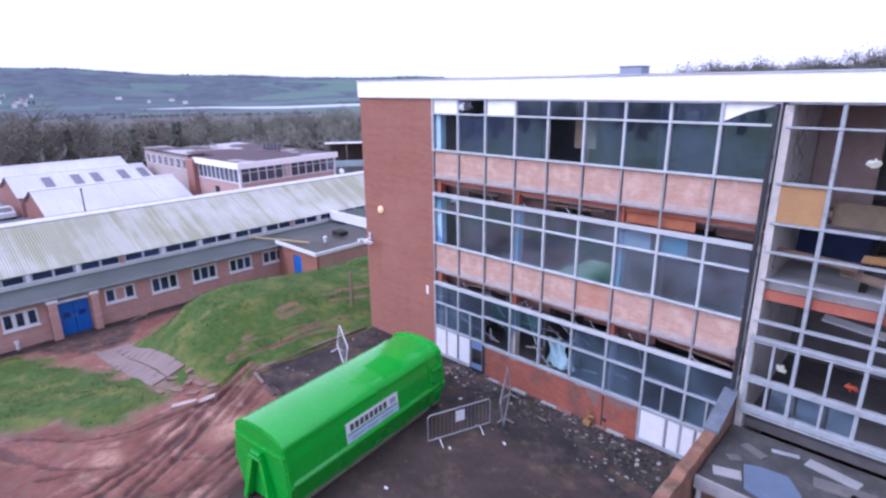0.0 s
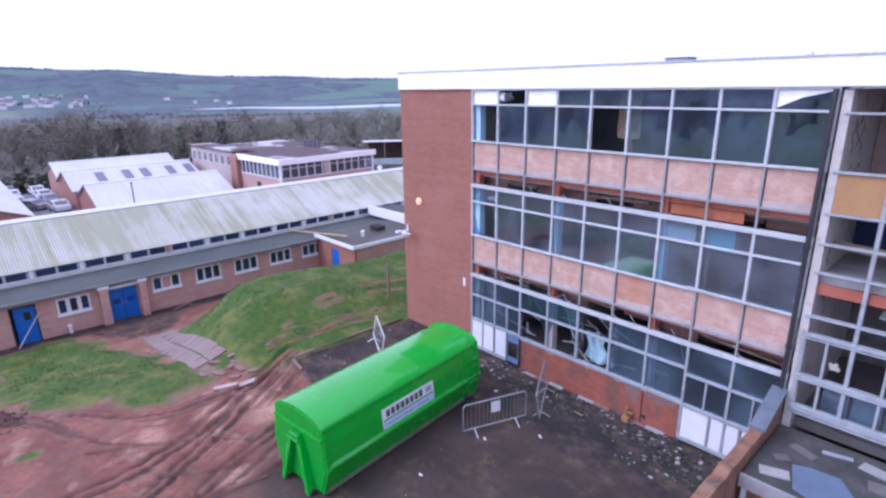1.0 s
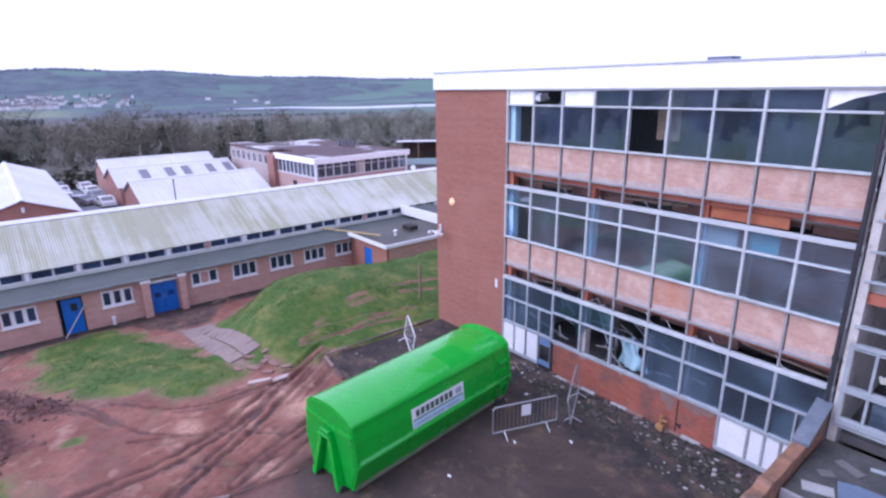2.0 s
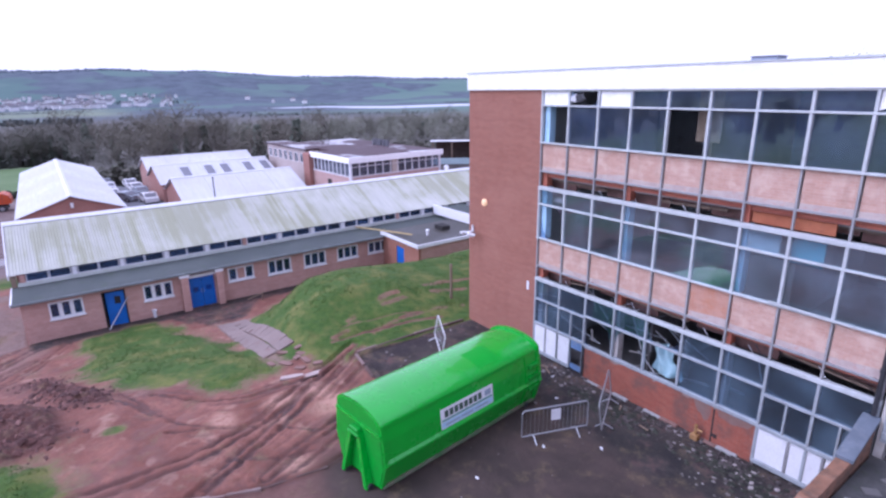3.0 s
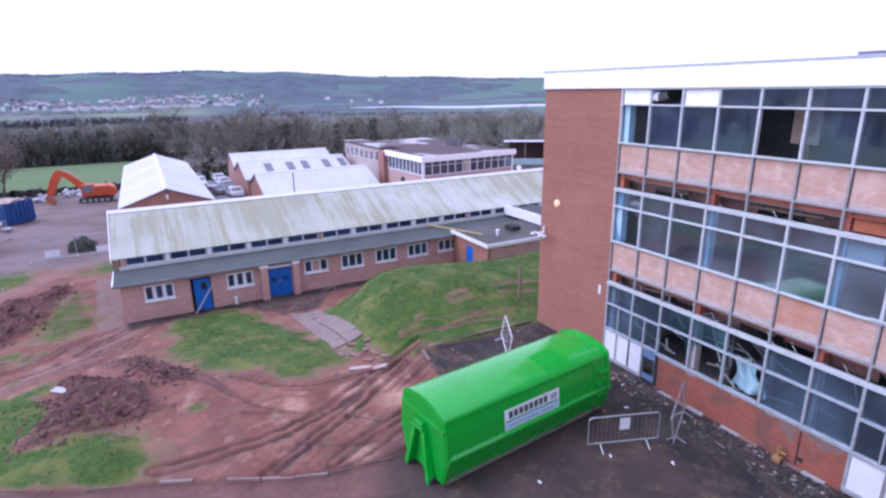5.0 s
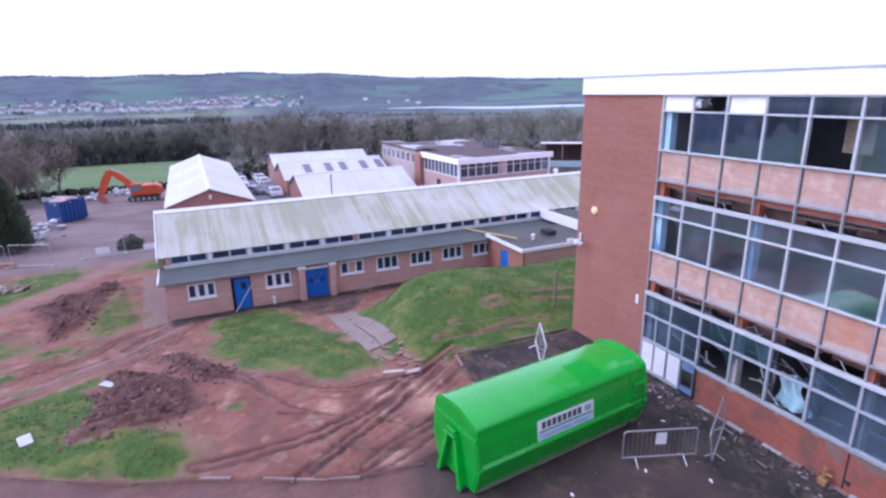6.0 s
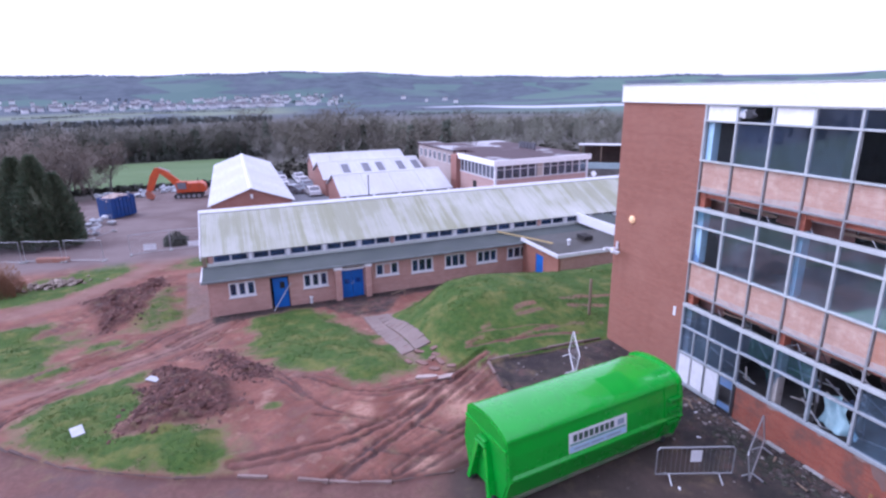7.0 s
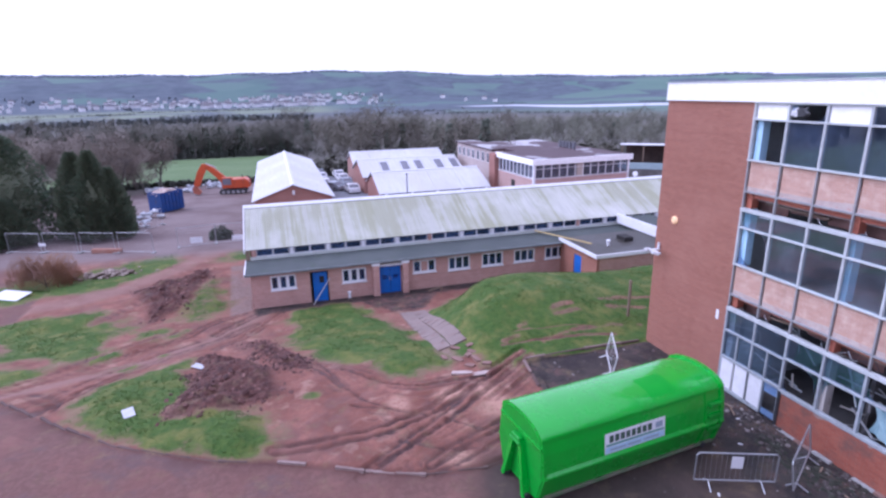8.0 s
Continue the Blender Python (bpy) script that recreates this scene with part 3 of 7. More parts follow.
t = Tree("ground_cover")
mud_a, mud_b = (0.168, 0.064, 0.044), (0.272, 0.120, 0.086)
n1, n2, n3 = t.noise(0.55, 6, 0.65), t.noise(4.5, 5, 0.7), t.noise(26, 4, 0.7)
mud = t.mix(t.step(n1, 0.35, 0.68), mud_a, mud_b)
gx, gy, gz = t.xyz()
across = t.math("ADD", t.math("MULTIPLY", gx, 0.87), t.math("MULTIPLY", gy, 0.49))
forth = t.math("SUBTRACT", t.math("MULTIPLY", gx, 0.49), t.math("MULTIPLY", gy, 0.87))
drag = t.noise(1.0, 6, 0.7, vec=t.vec(t.math("MULTIPLY", across, 2.6), t.math("MULTIPLY", forth, 0.5), 0.0))
mud = t.mix(t.step(n2, 0.44, 0.68, 0.0, 0.5), mud, (0.130, 0.058, 0.047))
mud = t.mix(t.step(drag, 0.52, 0.66, 0.0, 0.4), mud, (0.11, 0.050, 0.042))
mud = t.mix(t.step(drag, 0.44, 0.34, 0.0, 0.35), mud, (0.31, 0.165, 0.128))
mud = t.mix(t.step(n3, 0.5, 0.75, 0.0, 0.18), mud, (0.36, 0.22, 0.18))
mud = t.mix(t.step(t.noise(0.85, 5, 0.6), 0.56, 0.66, 0.0, 0.75), mud, (0.33, 0.195, 0.145))
mud = t.mix(t.step(t.noise(0.38, 6, 0.7), 0.5, 0.6, 0.0, 0.55), mud, t.mix(n2, (0.120, 0.061, 0.052), (0.185, 0.100, 0.084)))
mud = t.mix(t.math("MULTIPLY", t.attr("track"), t.step(n1, 0.3, 0.6, 0.55, 0.85)), mud, t.mix(n2, (0.215, 0.122, 0.098), (0.275, 0.165, 0.135)))
mud = t.mix(t.math("MULTIPLY", t.attr("tan"), t.step(n2, 0.35, 0.55, 0.35, 0.9)), mud, (0.44, 0.255, 0.185))
mud = t.mix(t.math("MULTIPLY", t.attr("tread"), t.step(n2, 0.3, 0.6, 0.4, 0.8)), mud, (0.105, 0.052, 0.043))
mud = t.mix(t.math("MULTIPLY", t.attr("dug"), 0.92), mud, t.mix(t.step(n2, 0.4, 0.65), (0.050, 0.021, 0.018), (0.115, 0.048, 0.038)))
# Wheel marks: wet mud, darkened further in place of shading in shallow grooves.
mud = t.mix(t.math("MULTIPLY", t.attr("wet_shade"), t.step(n1, 0.3, 0.6, 0.6, 1.0)), mud, (0.068, 0.034, 0.030))
drive = t.mix(t.step(n2, 0.35, 0.7), (0.122, 0.062, 0.050), (0.164, 0.088, 0.072))
drive = t.mix(t.step(n1, 0.4, 0.7, 0.0, 0.7), drive, (0.160, 0.074, 0.060))
sweep = t.noise(1.0, 5, 0.65, vec=t.vec(t.math("ADD", t.math("MULTIPLY", gx, 0.42), t.math("MULTIPLY", gy, -0.28)), t.math("ADD", t.math("MULTIPLY", gx, 0.16), t.math("MULTIPLY", gy, 0.24)), 5.0))
drive = t.mix(t.step(sweep, 0.5, 0.64, 0.0, 0.7), drive, (0.105, 0.070, 0.068))
drive = t.mix(t.step(sweep, 0.46, 0.36, 0.0, 0.6), drive, (0.205, 0.098, 0.078))
drive = t.mix(t.math("MULTIPLY", t.attr("edge_mud"), t.step(n1, 0.35, 0.6, 0.35, 0.95)), drive, (0.092, 0.044, 0.036))
drive = t.mix(t.attr("dark_yard"), drive, t.mix(t.step(n1, 0.35, 0.7), (0.045, 0.034, 0.029), (0.075, 0.052, 0.045)))
ground = t.mix(t.math("MAXIMUM", t.attr("drive"), t.attr("dark_yard")), mud, drive)
tar = t.mix(t.step(n1, 0.3, 0.7), (0.022, 0.021, 0.020), (0.058, 0.050, 0.045))
tar = t.mix(t.step(n2, 0.55, 0.75, 0.0, 0.6), tar, (0.085, 0.056, 0.050))
tar = t.mix(t.step(t.noise(1.1, 6, 0.7), 0.5, 0.66, 0.0, 0.8), tar, (0.105, 0.062, 0.054))
tar = t.mix(t.step(t.noise(0.75, 6, 0.7), 0.5, 0.6, 0.0, 0.8), tar, (0.020, 0.018, 0.020))
ground = t.mix(t.step(t.math("ADD", t.attr("tarmac"), t.math("MULTIPLY", t.noise(1.3, 6, 0.7), 1.1)), 0.75, 1.25, 0.0, 0.95), ground, tar)
slab = t.mix(t.step(n2, 0.35, 0.68), (0.185, 0.13, 0.112), (0.25, 0.185, 0.16))
slab = t.mix(t.step(n1, 0.45, 0.7, 0.0, 0.7), slab, (0.26, 0.14, 0.115))
ground = t.mix(t.math("MULTIPLY", t.attr("slab"), 0.9), ground, slab)
gr = t.mix(t.step(n2, 0.3, 0.7), (0.034, 0.080, 0.010), (0.066, 0.116, 0.016))
gr = t.mix(t.step(t.noise(0.9, 5, 0.6), 0.43, 0.70, 0.0, 0.72), gr, (0.175, 0.165, 0.044))
cover = t.step(t.math("ADD", t.attr("grass"), t.math("MULTIPLY", t.math("SUBTRACT", t.noise(1.8, 7, 0.75), 0.5), 1.6)), 0.25, 0.75)
ground = t.mix(t.step(t.math("ADD", t.attr("grass"), t.math("MULTIPLY", t.math("SUBTRACT", t.noise(1.2, 7, 0.75), 0.5), 1.6)), 0.0, 0.45, 0.0, 0.75), ground, t.mix(n2, (0.16, 0.115, 0.062), (0.20, 0.15, 0.085)))
ground = t.mix(cover, ground, gr)
yard = t.mix(t.step(t.noise(0.2, 6, 0.6), 0.35, 0.65), (0.155, 0.112, 0.105), (0.205, 0.16, 0.152))
yard = t.mix(t.attr("car_park"), yard, t.mix(t.noise(0.3, 5, 0.6), (0.155, 0.16, 0.175), (0.20, 0.205, 0.225)))
ground = t.mix(t.attr("yard"), ground, yard)
# the wooded valley and its patchwork of fields
cells = t.node("ShaderNodeTexVoronoi")
cells.inputs["Scale"].default_value = 0.0062
t.link(t.pos, cells.inputs["Vector"])
pick = t.node("ShaderNodeSeparateColor")
t.link(cells.outputs["Color"], pick.inputs[0])
scrub = t.mix(t.step(t.noise(0.06, 6, 0.7), 0.35, 0.65), (0.085, 0.082, 0.070), (0.125, 0.115, 0.10))
# Hill woods and meadows are blued in colour to imitate distance haze.
meadow = t.mix(t.step(pick.outputs[0], 0.0, 1.0), (0.066, 0.122, 0.112), (0.090, 0.145, 0.130))
meadow = t.mix(t.math("MULTIPLY", t.attr("green_side"), 0.8), meadow, (0.095, 0.168, 0.128))
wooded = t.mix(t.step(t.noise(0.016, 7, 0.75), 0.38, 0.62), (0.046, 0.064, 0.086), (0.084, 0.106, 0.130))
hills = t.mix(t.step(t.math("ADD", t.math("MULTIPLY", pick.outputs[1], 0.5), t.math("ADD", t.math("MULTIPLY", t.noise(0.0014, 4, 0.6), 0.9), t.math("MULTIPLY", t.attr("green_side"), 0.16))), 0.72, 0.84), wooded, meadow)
ground = t.mix(t.attr("distance"), ground, scrub)
ground = t.mix(t.attr("field"), ground, t.mix(t.step(t.noise(0.05, 4, 0.6), 0.3, 0.7), (0.090, 0.150, 0.050), (0.125, 0.185, 0.075)))
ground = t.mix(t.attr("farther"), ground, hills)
ground = t.mix(t.math("MULTIPLY", t.attr("meadow"), t.step(t.noise(0.006, 4, 0.6), 0.35, 0.5)), ground, (0.16, 0.19, 0.13))
ground = t.mix(t.attr("water"), ground, (0.42, 0.44, 0.5))
shine = t.step(t.math("MULTIPLY", t.attr("wet_shade"), n1), 0.25, 0.6, 0.9, 0.62)
relief = t.math("MULTIPLY", t.math("ADD", t.math("MULTIPLY", n2, 0.65), t.math("MULTIPLY", n3, 0.25)), t.math("SUBTRACT", 1.0, t.math("MULTIPLY", t.attr("drive"), 0.75)))
GROUND = t.done(ground, t.math("SUBTRACT", shine, t.math("MULTIPLY", t.attr("water"), 0.6)), relief, 0.8, 0.08, Specular_IOR_Level=0.35)
gm.materials.append(GROUND)
tagged(new("ground", gm), "red-brown churned mud, rough grass and far valley", "ground", kind="structure")


# ---- the three-storey block ----
MOD = 1.239
K = [MOD * k for k in range(10)]
TOP, U2, S2, H1, T1, S1, H0, T0, S0 = 10.262, 9.75, 8.44, 6.78, 6.16, 4.84, 3.19, 2.42, 1.27
block = thing("school_block", "three-storey brick school block with stripped glazed front", "building")
part("brick_wall", Geo().box(-4.2, 0.0, -0.6, -0.03, 0.33, 10.28), BRICK_END, block, "windowless red brick bay")
part("end_wall", Geo().box(-4.2, 0.33, -0.6, -3.87, 11.0, 10.28), BRICK_LOW, block)
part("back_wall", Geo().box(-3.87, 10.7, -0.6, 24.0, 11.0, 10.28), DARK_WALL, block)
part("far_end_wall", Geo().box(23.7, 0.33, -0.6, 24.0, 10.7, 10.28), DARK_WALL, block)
part("fascia", Geo().box(-4.22, -0.10, 10.285, 24.2, -0.02, 10.93, 0.012), FASCIA, block, "deep white fascia board")
part("coping", Geo().box(-4.24, -0.13, 10.93, 24.2, 0.02, 10.965), FRAME_PAINT, block)
part("soffit", Geo().box(-4.22, -0.02, 10.285, 24.2, 0.33, 10.34), WHITE, block)
part("roof", Geo().box(-4.22, -0.02, 10.60, 24.2, 11.1, 10.90), ROOF_FELT, block)
part("side_fascia", Geo().box(-4.27, -0.02, 10.3, -4.222, 11.1, 10.93), FASCIA, block)
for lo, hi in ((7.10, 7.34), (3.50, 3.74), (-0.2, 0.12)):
    part("floor_slab", Geo().box(-3.87, 0.34, lo, 11.3, 10.7, hi), CONCRETE if lo > 0 else DIM_CONCRETE, block)
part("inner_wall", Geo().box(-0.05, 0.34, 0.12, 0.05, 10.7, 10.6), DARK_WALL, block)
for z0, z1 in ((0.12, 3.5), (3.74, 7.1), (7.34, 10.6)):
    part("corridor_wall", Geo().box(0.05, 7.2, z0, 11.3, 7.32, z1), DARK_WALL if z0 > 1 else DIM_CONCRETE, block)
for x, z0, z1, mat in ((5.4, 7.34, 10.6, CREAM_WALL), (8.2, 3.74, 7.1, DARK_WALL), (4.1, 0.12, 3.5, DIM_CONCRETE)):
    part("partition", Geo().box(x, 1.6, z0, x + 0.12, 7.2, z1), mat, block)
part("dividing_wall", Geo().box(11.24, -0.02, 0.1, 11.42, 10.7, 10.22), WHITE_WALL, block, "stained cream plaster wall")
part("wall_panel", Geo().box(4.2, 7.0, 7.34, 5.4, 7.19, 10.0), CREAM_WALL, block)
part("wall_panel", Geo().box(8.61, 0.12, 6.02, 9.44, 0.16, 6.7), TEAL, block, "teal painted panel")
part("wall_panel", Geo().box(7.62, 0.12, 6.06, 8.42, 0.16, 6.66), surf("pale_grey_blue_board", (0.42, 0.52, 0.58), (0.36, 0.46, 0.52), (0.25, 0.3, 0.33), 1.5), block, "pale grey-blue board")
part("wall_panel", Geo().box(6.4, 2.6, 3.74, 8.2, 2.7, 5.3), surf("green_screen", (0.25, 0.29, 0.27), (0.21, 0.25, 0.235), None, 1.5), block)

BITS_MORTAR = surf("pale_mortar_smear", (0.34, 0.27, 0.24), (0.26, 0.17, 0.14), (0.24, 0.11, 0.08), 4, 24, amount=0.8)
# mullions, rails and panes of the glazed front
for k in range(10):
    x = K[k]
    for z0, z1 in ((S2, TOP), (S1, H1), (0.1 if k < 3 or k > 6 else S0, H0)):
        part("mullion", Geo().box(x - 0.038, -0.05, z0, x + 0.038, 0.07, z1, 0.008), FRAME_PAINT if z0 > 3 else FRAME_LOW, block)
    for z0, z1 in ((H1, S2), (H0, S1)):
        part("mullion", Geo().box(x - 0.027, -0.035, z0, x + 0.027, 0.05, z1, 0.006), FRAME_THIN, block, "thin grey steel mullion")
for z, h, mat in ((TOP, 0.05, FRAME_PAINT), (U2, 0.055, FRAME_PAINT), (S2, 0.06, FRAME_PAINT), (H1, 0.13, FRAME_PAINT), (T1, 0.055, FRAME_PAINT), (S1, 0.06, FRAME_PAINT), (H0, 0.13, FRAME_PAINT)):
    part("rail", Geo().box(-0.04, -0.062, z - h / 2, K[9] + 0.04, 0.082, z + h / 2, 0.008), mat, block)
for z in (7.40, 3.72):
    part("rail", Geo().box(0, -0.03, z - 0.03, K[9], 0.028, z + 0.03), FRAME_THIN, block)
for a, b, z, h in ((0, 2, 2.36, 0.06), (0, 2, 1.33, 0.09), (2, 7, T0, 0.06), (2, 7, S0, 0.11), (7, 9, 2.24, 0.07), (7, 9, 1.24, 0.10), (0, 1.5, 0.13, 0.12), (7, 9, 0.13, 0.12)):
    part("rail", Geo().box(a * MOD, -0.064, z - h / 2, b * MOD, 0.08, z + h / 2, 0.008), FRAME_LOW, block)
for x, z0, z1 in ((0.5, 1.33, 2.36), (1.5, 0.13, 2.36), (7.5, 1.24, 2.24), (8.5, 1.24, 2.24), (0.5, 0.2, 1.3), (1.0, 0.2, 1.3), (7.67, 0.2, 1.2), (8.33, 0.2, 1.2)):
    part("mullion", Geo().box(x * MOD - 0.025, -0.05, z0, x * MOD + 0.025, 0.06, z1), FRAME_LOW if z1 > 1.4 else FRAME_THIN, block)


def pane(x0, x1, z0, z1, tilt=0.0):
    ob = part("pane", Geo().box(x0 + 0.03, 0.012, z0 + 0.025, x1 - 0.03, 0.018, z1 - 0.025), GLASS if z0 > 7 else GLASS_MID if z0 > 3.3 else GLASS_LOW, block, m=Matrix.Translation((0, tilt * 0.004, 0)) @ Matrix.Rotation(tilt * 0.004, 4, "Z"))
    ob.visible_shadow = False


GONE = {("u", 1), ("w2", 4), ("w2", 0), ("g", 2), ("g", 4), ("g", 3), ("w1", 0), ("gt", 4)}
rng = random.Random(3)
for k in range(9):
    a, b = K[k], K[k + 1]
    cells = [("u", U2, TOP), ("w2", S2, U2), ("t1", T1, H1), ("w1", S1, T1)]
    cells += [("gt", 2.36, H0)] if k < 2 else [("gt", T0, H0), ("g", S0, T0)] if k < 7 else [("gt", 2.24, H0)]
    for name, z0, z1 in cells:
        if (name, k) not in GONE and not (name == "u" and k in (0, 2)):
            pane(a, b, z0, z1, rng.uniform(-1, 1))
    if k < 2 or k > 6:
        lo, hi = (1.33, 2.36) if k < 2 else (1.24, 2.24)
        pane(a, a + MOD / 2, lo, hi), pane(a + MOD / 2, b, lo, hi)
for k in (0, 2):
    part("blanking_board", Geo().box(K[k] + 0.05, 0.02, U2 + 0.03, K[k + 1] - 0.05, 0.04, TOP - 0.02, 0.006), FASCIA, block, "white blanking board")
# White board cut to the outline of sky reflected in this pane.
part("torn_blind", Geo().prism([(K[8] + 0.04, U2 + 0.06), (K[8] + 0.25, U2 + 0.16), (K[8] + 0.55, U2 + 0.30), (K[9] - 0.1, TOP - 0.07), (K[9] - 0.05, TOP - 0.02), (K[8] + 0.04, TOP - 0.02)], "y", 0.022, 0.03), FASCIA, block, "white board behind the glass imitating reflected sky")
for k in (0, 0.5, 1.0):
    part("lower_panel", Geo().box(k * MOD + 0.03, -0.02, 0.2, (k + 0.5) * MOD - 0.03, 0.03, 1.28), WHITE, block, "white door-side panel")
for i in range(3):
    part("lower_panel", Geo().box(K[7] + 0.04 + i * 0.826, -0.02, 0.2, K[7] + i * 0.826 + 0.78, 0.03, 1.18), WHITE, block, "white panel under the glazing")
FADED = surf("faded_blue_door", (0.16, 0.26, 0.44), (0.12, 0.2, 0.36), (0.25, 0.25, 0.28), 2)
for z0, z1 in ((0.95, 1.28), (0.1, 0.3)):
    part("door_rail", Geo().box(1.5 * MOD + 0.05, -0.01, z0, K[2] - 0.03, 0.03, z1), FADED, block, "faded blue door rail")
part("brick_dado", Geo().box(K[2] + 0.03, -0.03, -0.5, K[7] - 0.04, 0.25, S0 - 0.06), BRICK_DADO, block, "red brick wall under the windows")
erng = random.Random(71)
for i in range(6):
    a, w, h = K[2] + 0.1 + i * 0.98 + erng.uniform(-0.2, 0.2), erng.uniform(0.15, 0.6), erng.uniform(0.03, 0.12)
    part("mortar_smear", Geo().prism([(a, S0 - 0.06), (a - 0.03, S0 - 0.06 - h * 0.7), (a + w * 0.3, S0 - 0.06 - h), (a + w * 0.6, S0 - 0.06 - h * 0.5), (a + w, S0 - 0.06)], "y", -0.037, -0.031), BITS_MORTAR, block)
# Grey-brown dirt along the top of the dado, not plaster.
DADO_DIRT = surf("grey_dirt_smear", (0.21, 0.135, 0.115), (0.24, 0.105, 0.078), (0.13, 0.085, 0.072), 2.2, 18, amount=0.8)
part("mortar_smear", Geo().prism([(6.8, 1.2), (6.88, 1.0), (6.95, 0.86), (7.08, 0.8), (7.2, 0.62), (7.32, 0.7), (7.38, 0.98), (7.36, 1.2)], "y", -0.036, -0.031), DADO_DIRT, block, "grey dirt smear on the brick")
part("mortar_smear", Geo().prism([(7.55, 1.2), (7.6, 0.98), (8.0, 0.9), (8.45, 1.0), (8.6, 1.2)], "y", -0.036, -0.031), DADO_DIRT, block, "grey dirt smear on the brick")
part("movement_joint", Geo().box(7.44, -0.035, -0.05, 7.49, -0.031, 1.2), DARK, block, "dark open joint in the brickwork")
part("lintel_strip", Geo().box(K[2], -0.07, -0.05, K[2] + 0.1, 0.26, S0), BLACK_IRON, block)

# broken glass left in the emptied lights, and wreckage behind them
crng = random.Random(44)
for k, z0, z1 in ((1, U2, TOP), (2, S0, T0), (3, S0, T0), (4, T0, H0), (0, S1, T1)):
    for corner in range(2):
        a, b = K[k] + 0.04, K[k + 1] - 0.04
        x, s = (a, 1) if corner == 0 else (b, -1)
        h, w = (z1 - z0) * crng.uniform(0.3, 0.7), (b - a) * crng.uniform(0.2, 0.45)
        z = z0 + 0.03 if crng.random() < 0.6 else z1 - 0.03
        up = 1 if z < (z0 + z1) / 2 else -1
        part("glass_shard", Geo().prism([(x, z), (x + s * w, z), (x + s * w * 0.35, z + up * h * 0.4), (x + s * w * 0.2, z + up * h)], "y", 0.012, 0.018), GLASS, block).visible_shadow = False
for i in range(34):
    x, y, z = crng.uniform(0.3, 11.0) if i < 10 else crng.uniform(1.2, 6.2), crng.uniform(0.3, 1.8), crng.uniform(0.9, 2.9)
    ln = crng.uniform(0.4, 1.5)
    part("wreckage_batten", Geo().box(-ln / 2, -0.025, -0.015, ln / 2, 0.025, 0.015), crng.choice((FRAME_THIN, FRAME_PAINT, WHITE_WALL)), block, m=pose(x, y, z, 0, crng.choice((-25, -12, 8, 15, 30, 75)) + crng.uniform(-10, 10), crng.uniform(-30, 30)))
for i in range(16):
    x, z = crng.uniform(0.3, 11.0), crng.choice((3.3, 3.35, 6.95, 3.4))
    part("loose_cable", Geo().path([(x, 0.4, z), (x + 0.2, 0.38, z - 0.25), (x + crng.uniform(0.3, 0.8), 0.4, z - crng.uniform(0.1, 0.5))], 0.012, 5), crng.choice((BLACK_IRON, WHITE)), block)
part("torn_rag", Geo().lump((1.35 * MOD, 0.03, 10.0), 0.2, crng, 2, (1, 0.2, 0.8), 0.5), BLACK_IRON, block)
part("torn_rag", Geo().lump((1.12 * MOD, 0.03, 10.02), 0.16, crng, 2, (0.8, 0.2, 1), 0.5), WHITE, block)

# brick spandrels, torn at the foot, above the exposed red frame
for top, low in ((S2 - 0.03, 7.40), (S1 - 0.03, 3.74)):
    for k in range(9):
        a, b = K[k] + 0.055, K[k + 1] - 0.04
        steps = 7
        foot = [low + rng.uniform(-0.05, 0.05) for _ in range(steps + 1)]
        poly = [(b, top), (a, top)] + [(a + (b - a) * i / steps, foot[i]) for i in range(steps + 1)]
        part("spandrel", Geo().prism(poly, "y", 0.035, 0.15), BRICK_ORANGE if k == 5 and top < 6 else BRICK_PANEL, block, "pink brick infill panel")
        part("mortar_edge", Geo().prism([(b, low + 0.15 + 0.05 * ((k * 7) % 3)), (a, low + 0.17)] + [(a + (b - a) * i / steps, foot[i] - 0.012) for i in range(steps + 1)], "y", 0.028, 0.036), surf("pale_mortar", (0.50, 0.42, 0.38), (0.42, 0.32, 0.29), (0.46, 0.25, 0.2), 3, 30, amount=0.7) if (k, top) == (0, S2 - 0.03) else bpy.data.materials["pale_mortar"], block)
for z in (7.22, 3.60):
    part("beam", Geo().box(0.02, 0.16, z + 0.0, K[9], 0.32, z + 0.13).box(0.02, 0.10, z - 0.02, K[9], 0.34, z + 0.01), RED_STEEL, block, "rusty red steel edge beam")
for k in (0, 3, 6):
    x = K[k] + (0.14 if k == 0 else 0.02)
    for z0, z1 in ((S2, TOP), (S1, H1)):
        if k and z0 > 6:
            continue
        part("column", Geo().box(x - 0.12, 0.11 if k == 0 or z0 < 6 else 0.5, z0 - 0.02, x + 0.13, 0.42 if k == 0 or z0 < 6 else 0.8, z1 + 0.02, 0.01), BLUE_COLUMN, block, "pale blue painted column")
    for z0, z1 in ((H1 + 0.06, S2 - 0.06), (H0 + 0.06, S1 - 0.06)):
        part("column", Geo().box(x - 0.11, 0.105, z0, x + 0.11, 0.40, z1), RED_STEEL, block, "bare red steel column")
    part("column", Geo().box(x - 0.13, 0.11, 0, x + 0.13, 0.42, H0, 0.01), WHITE_WALL, block)
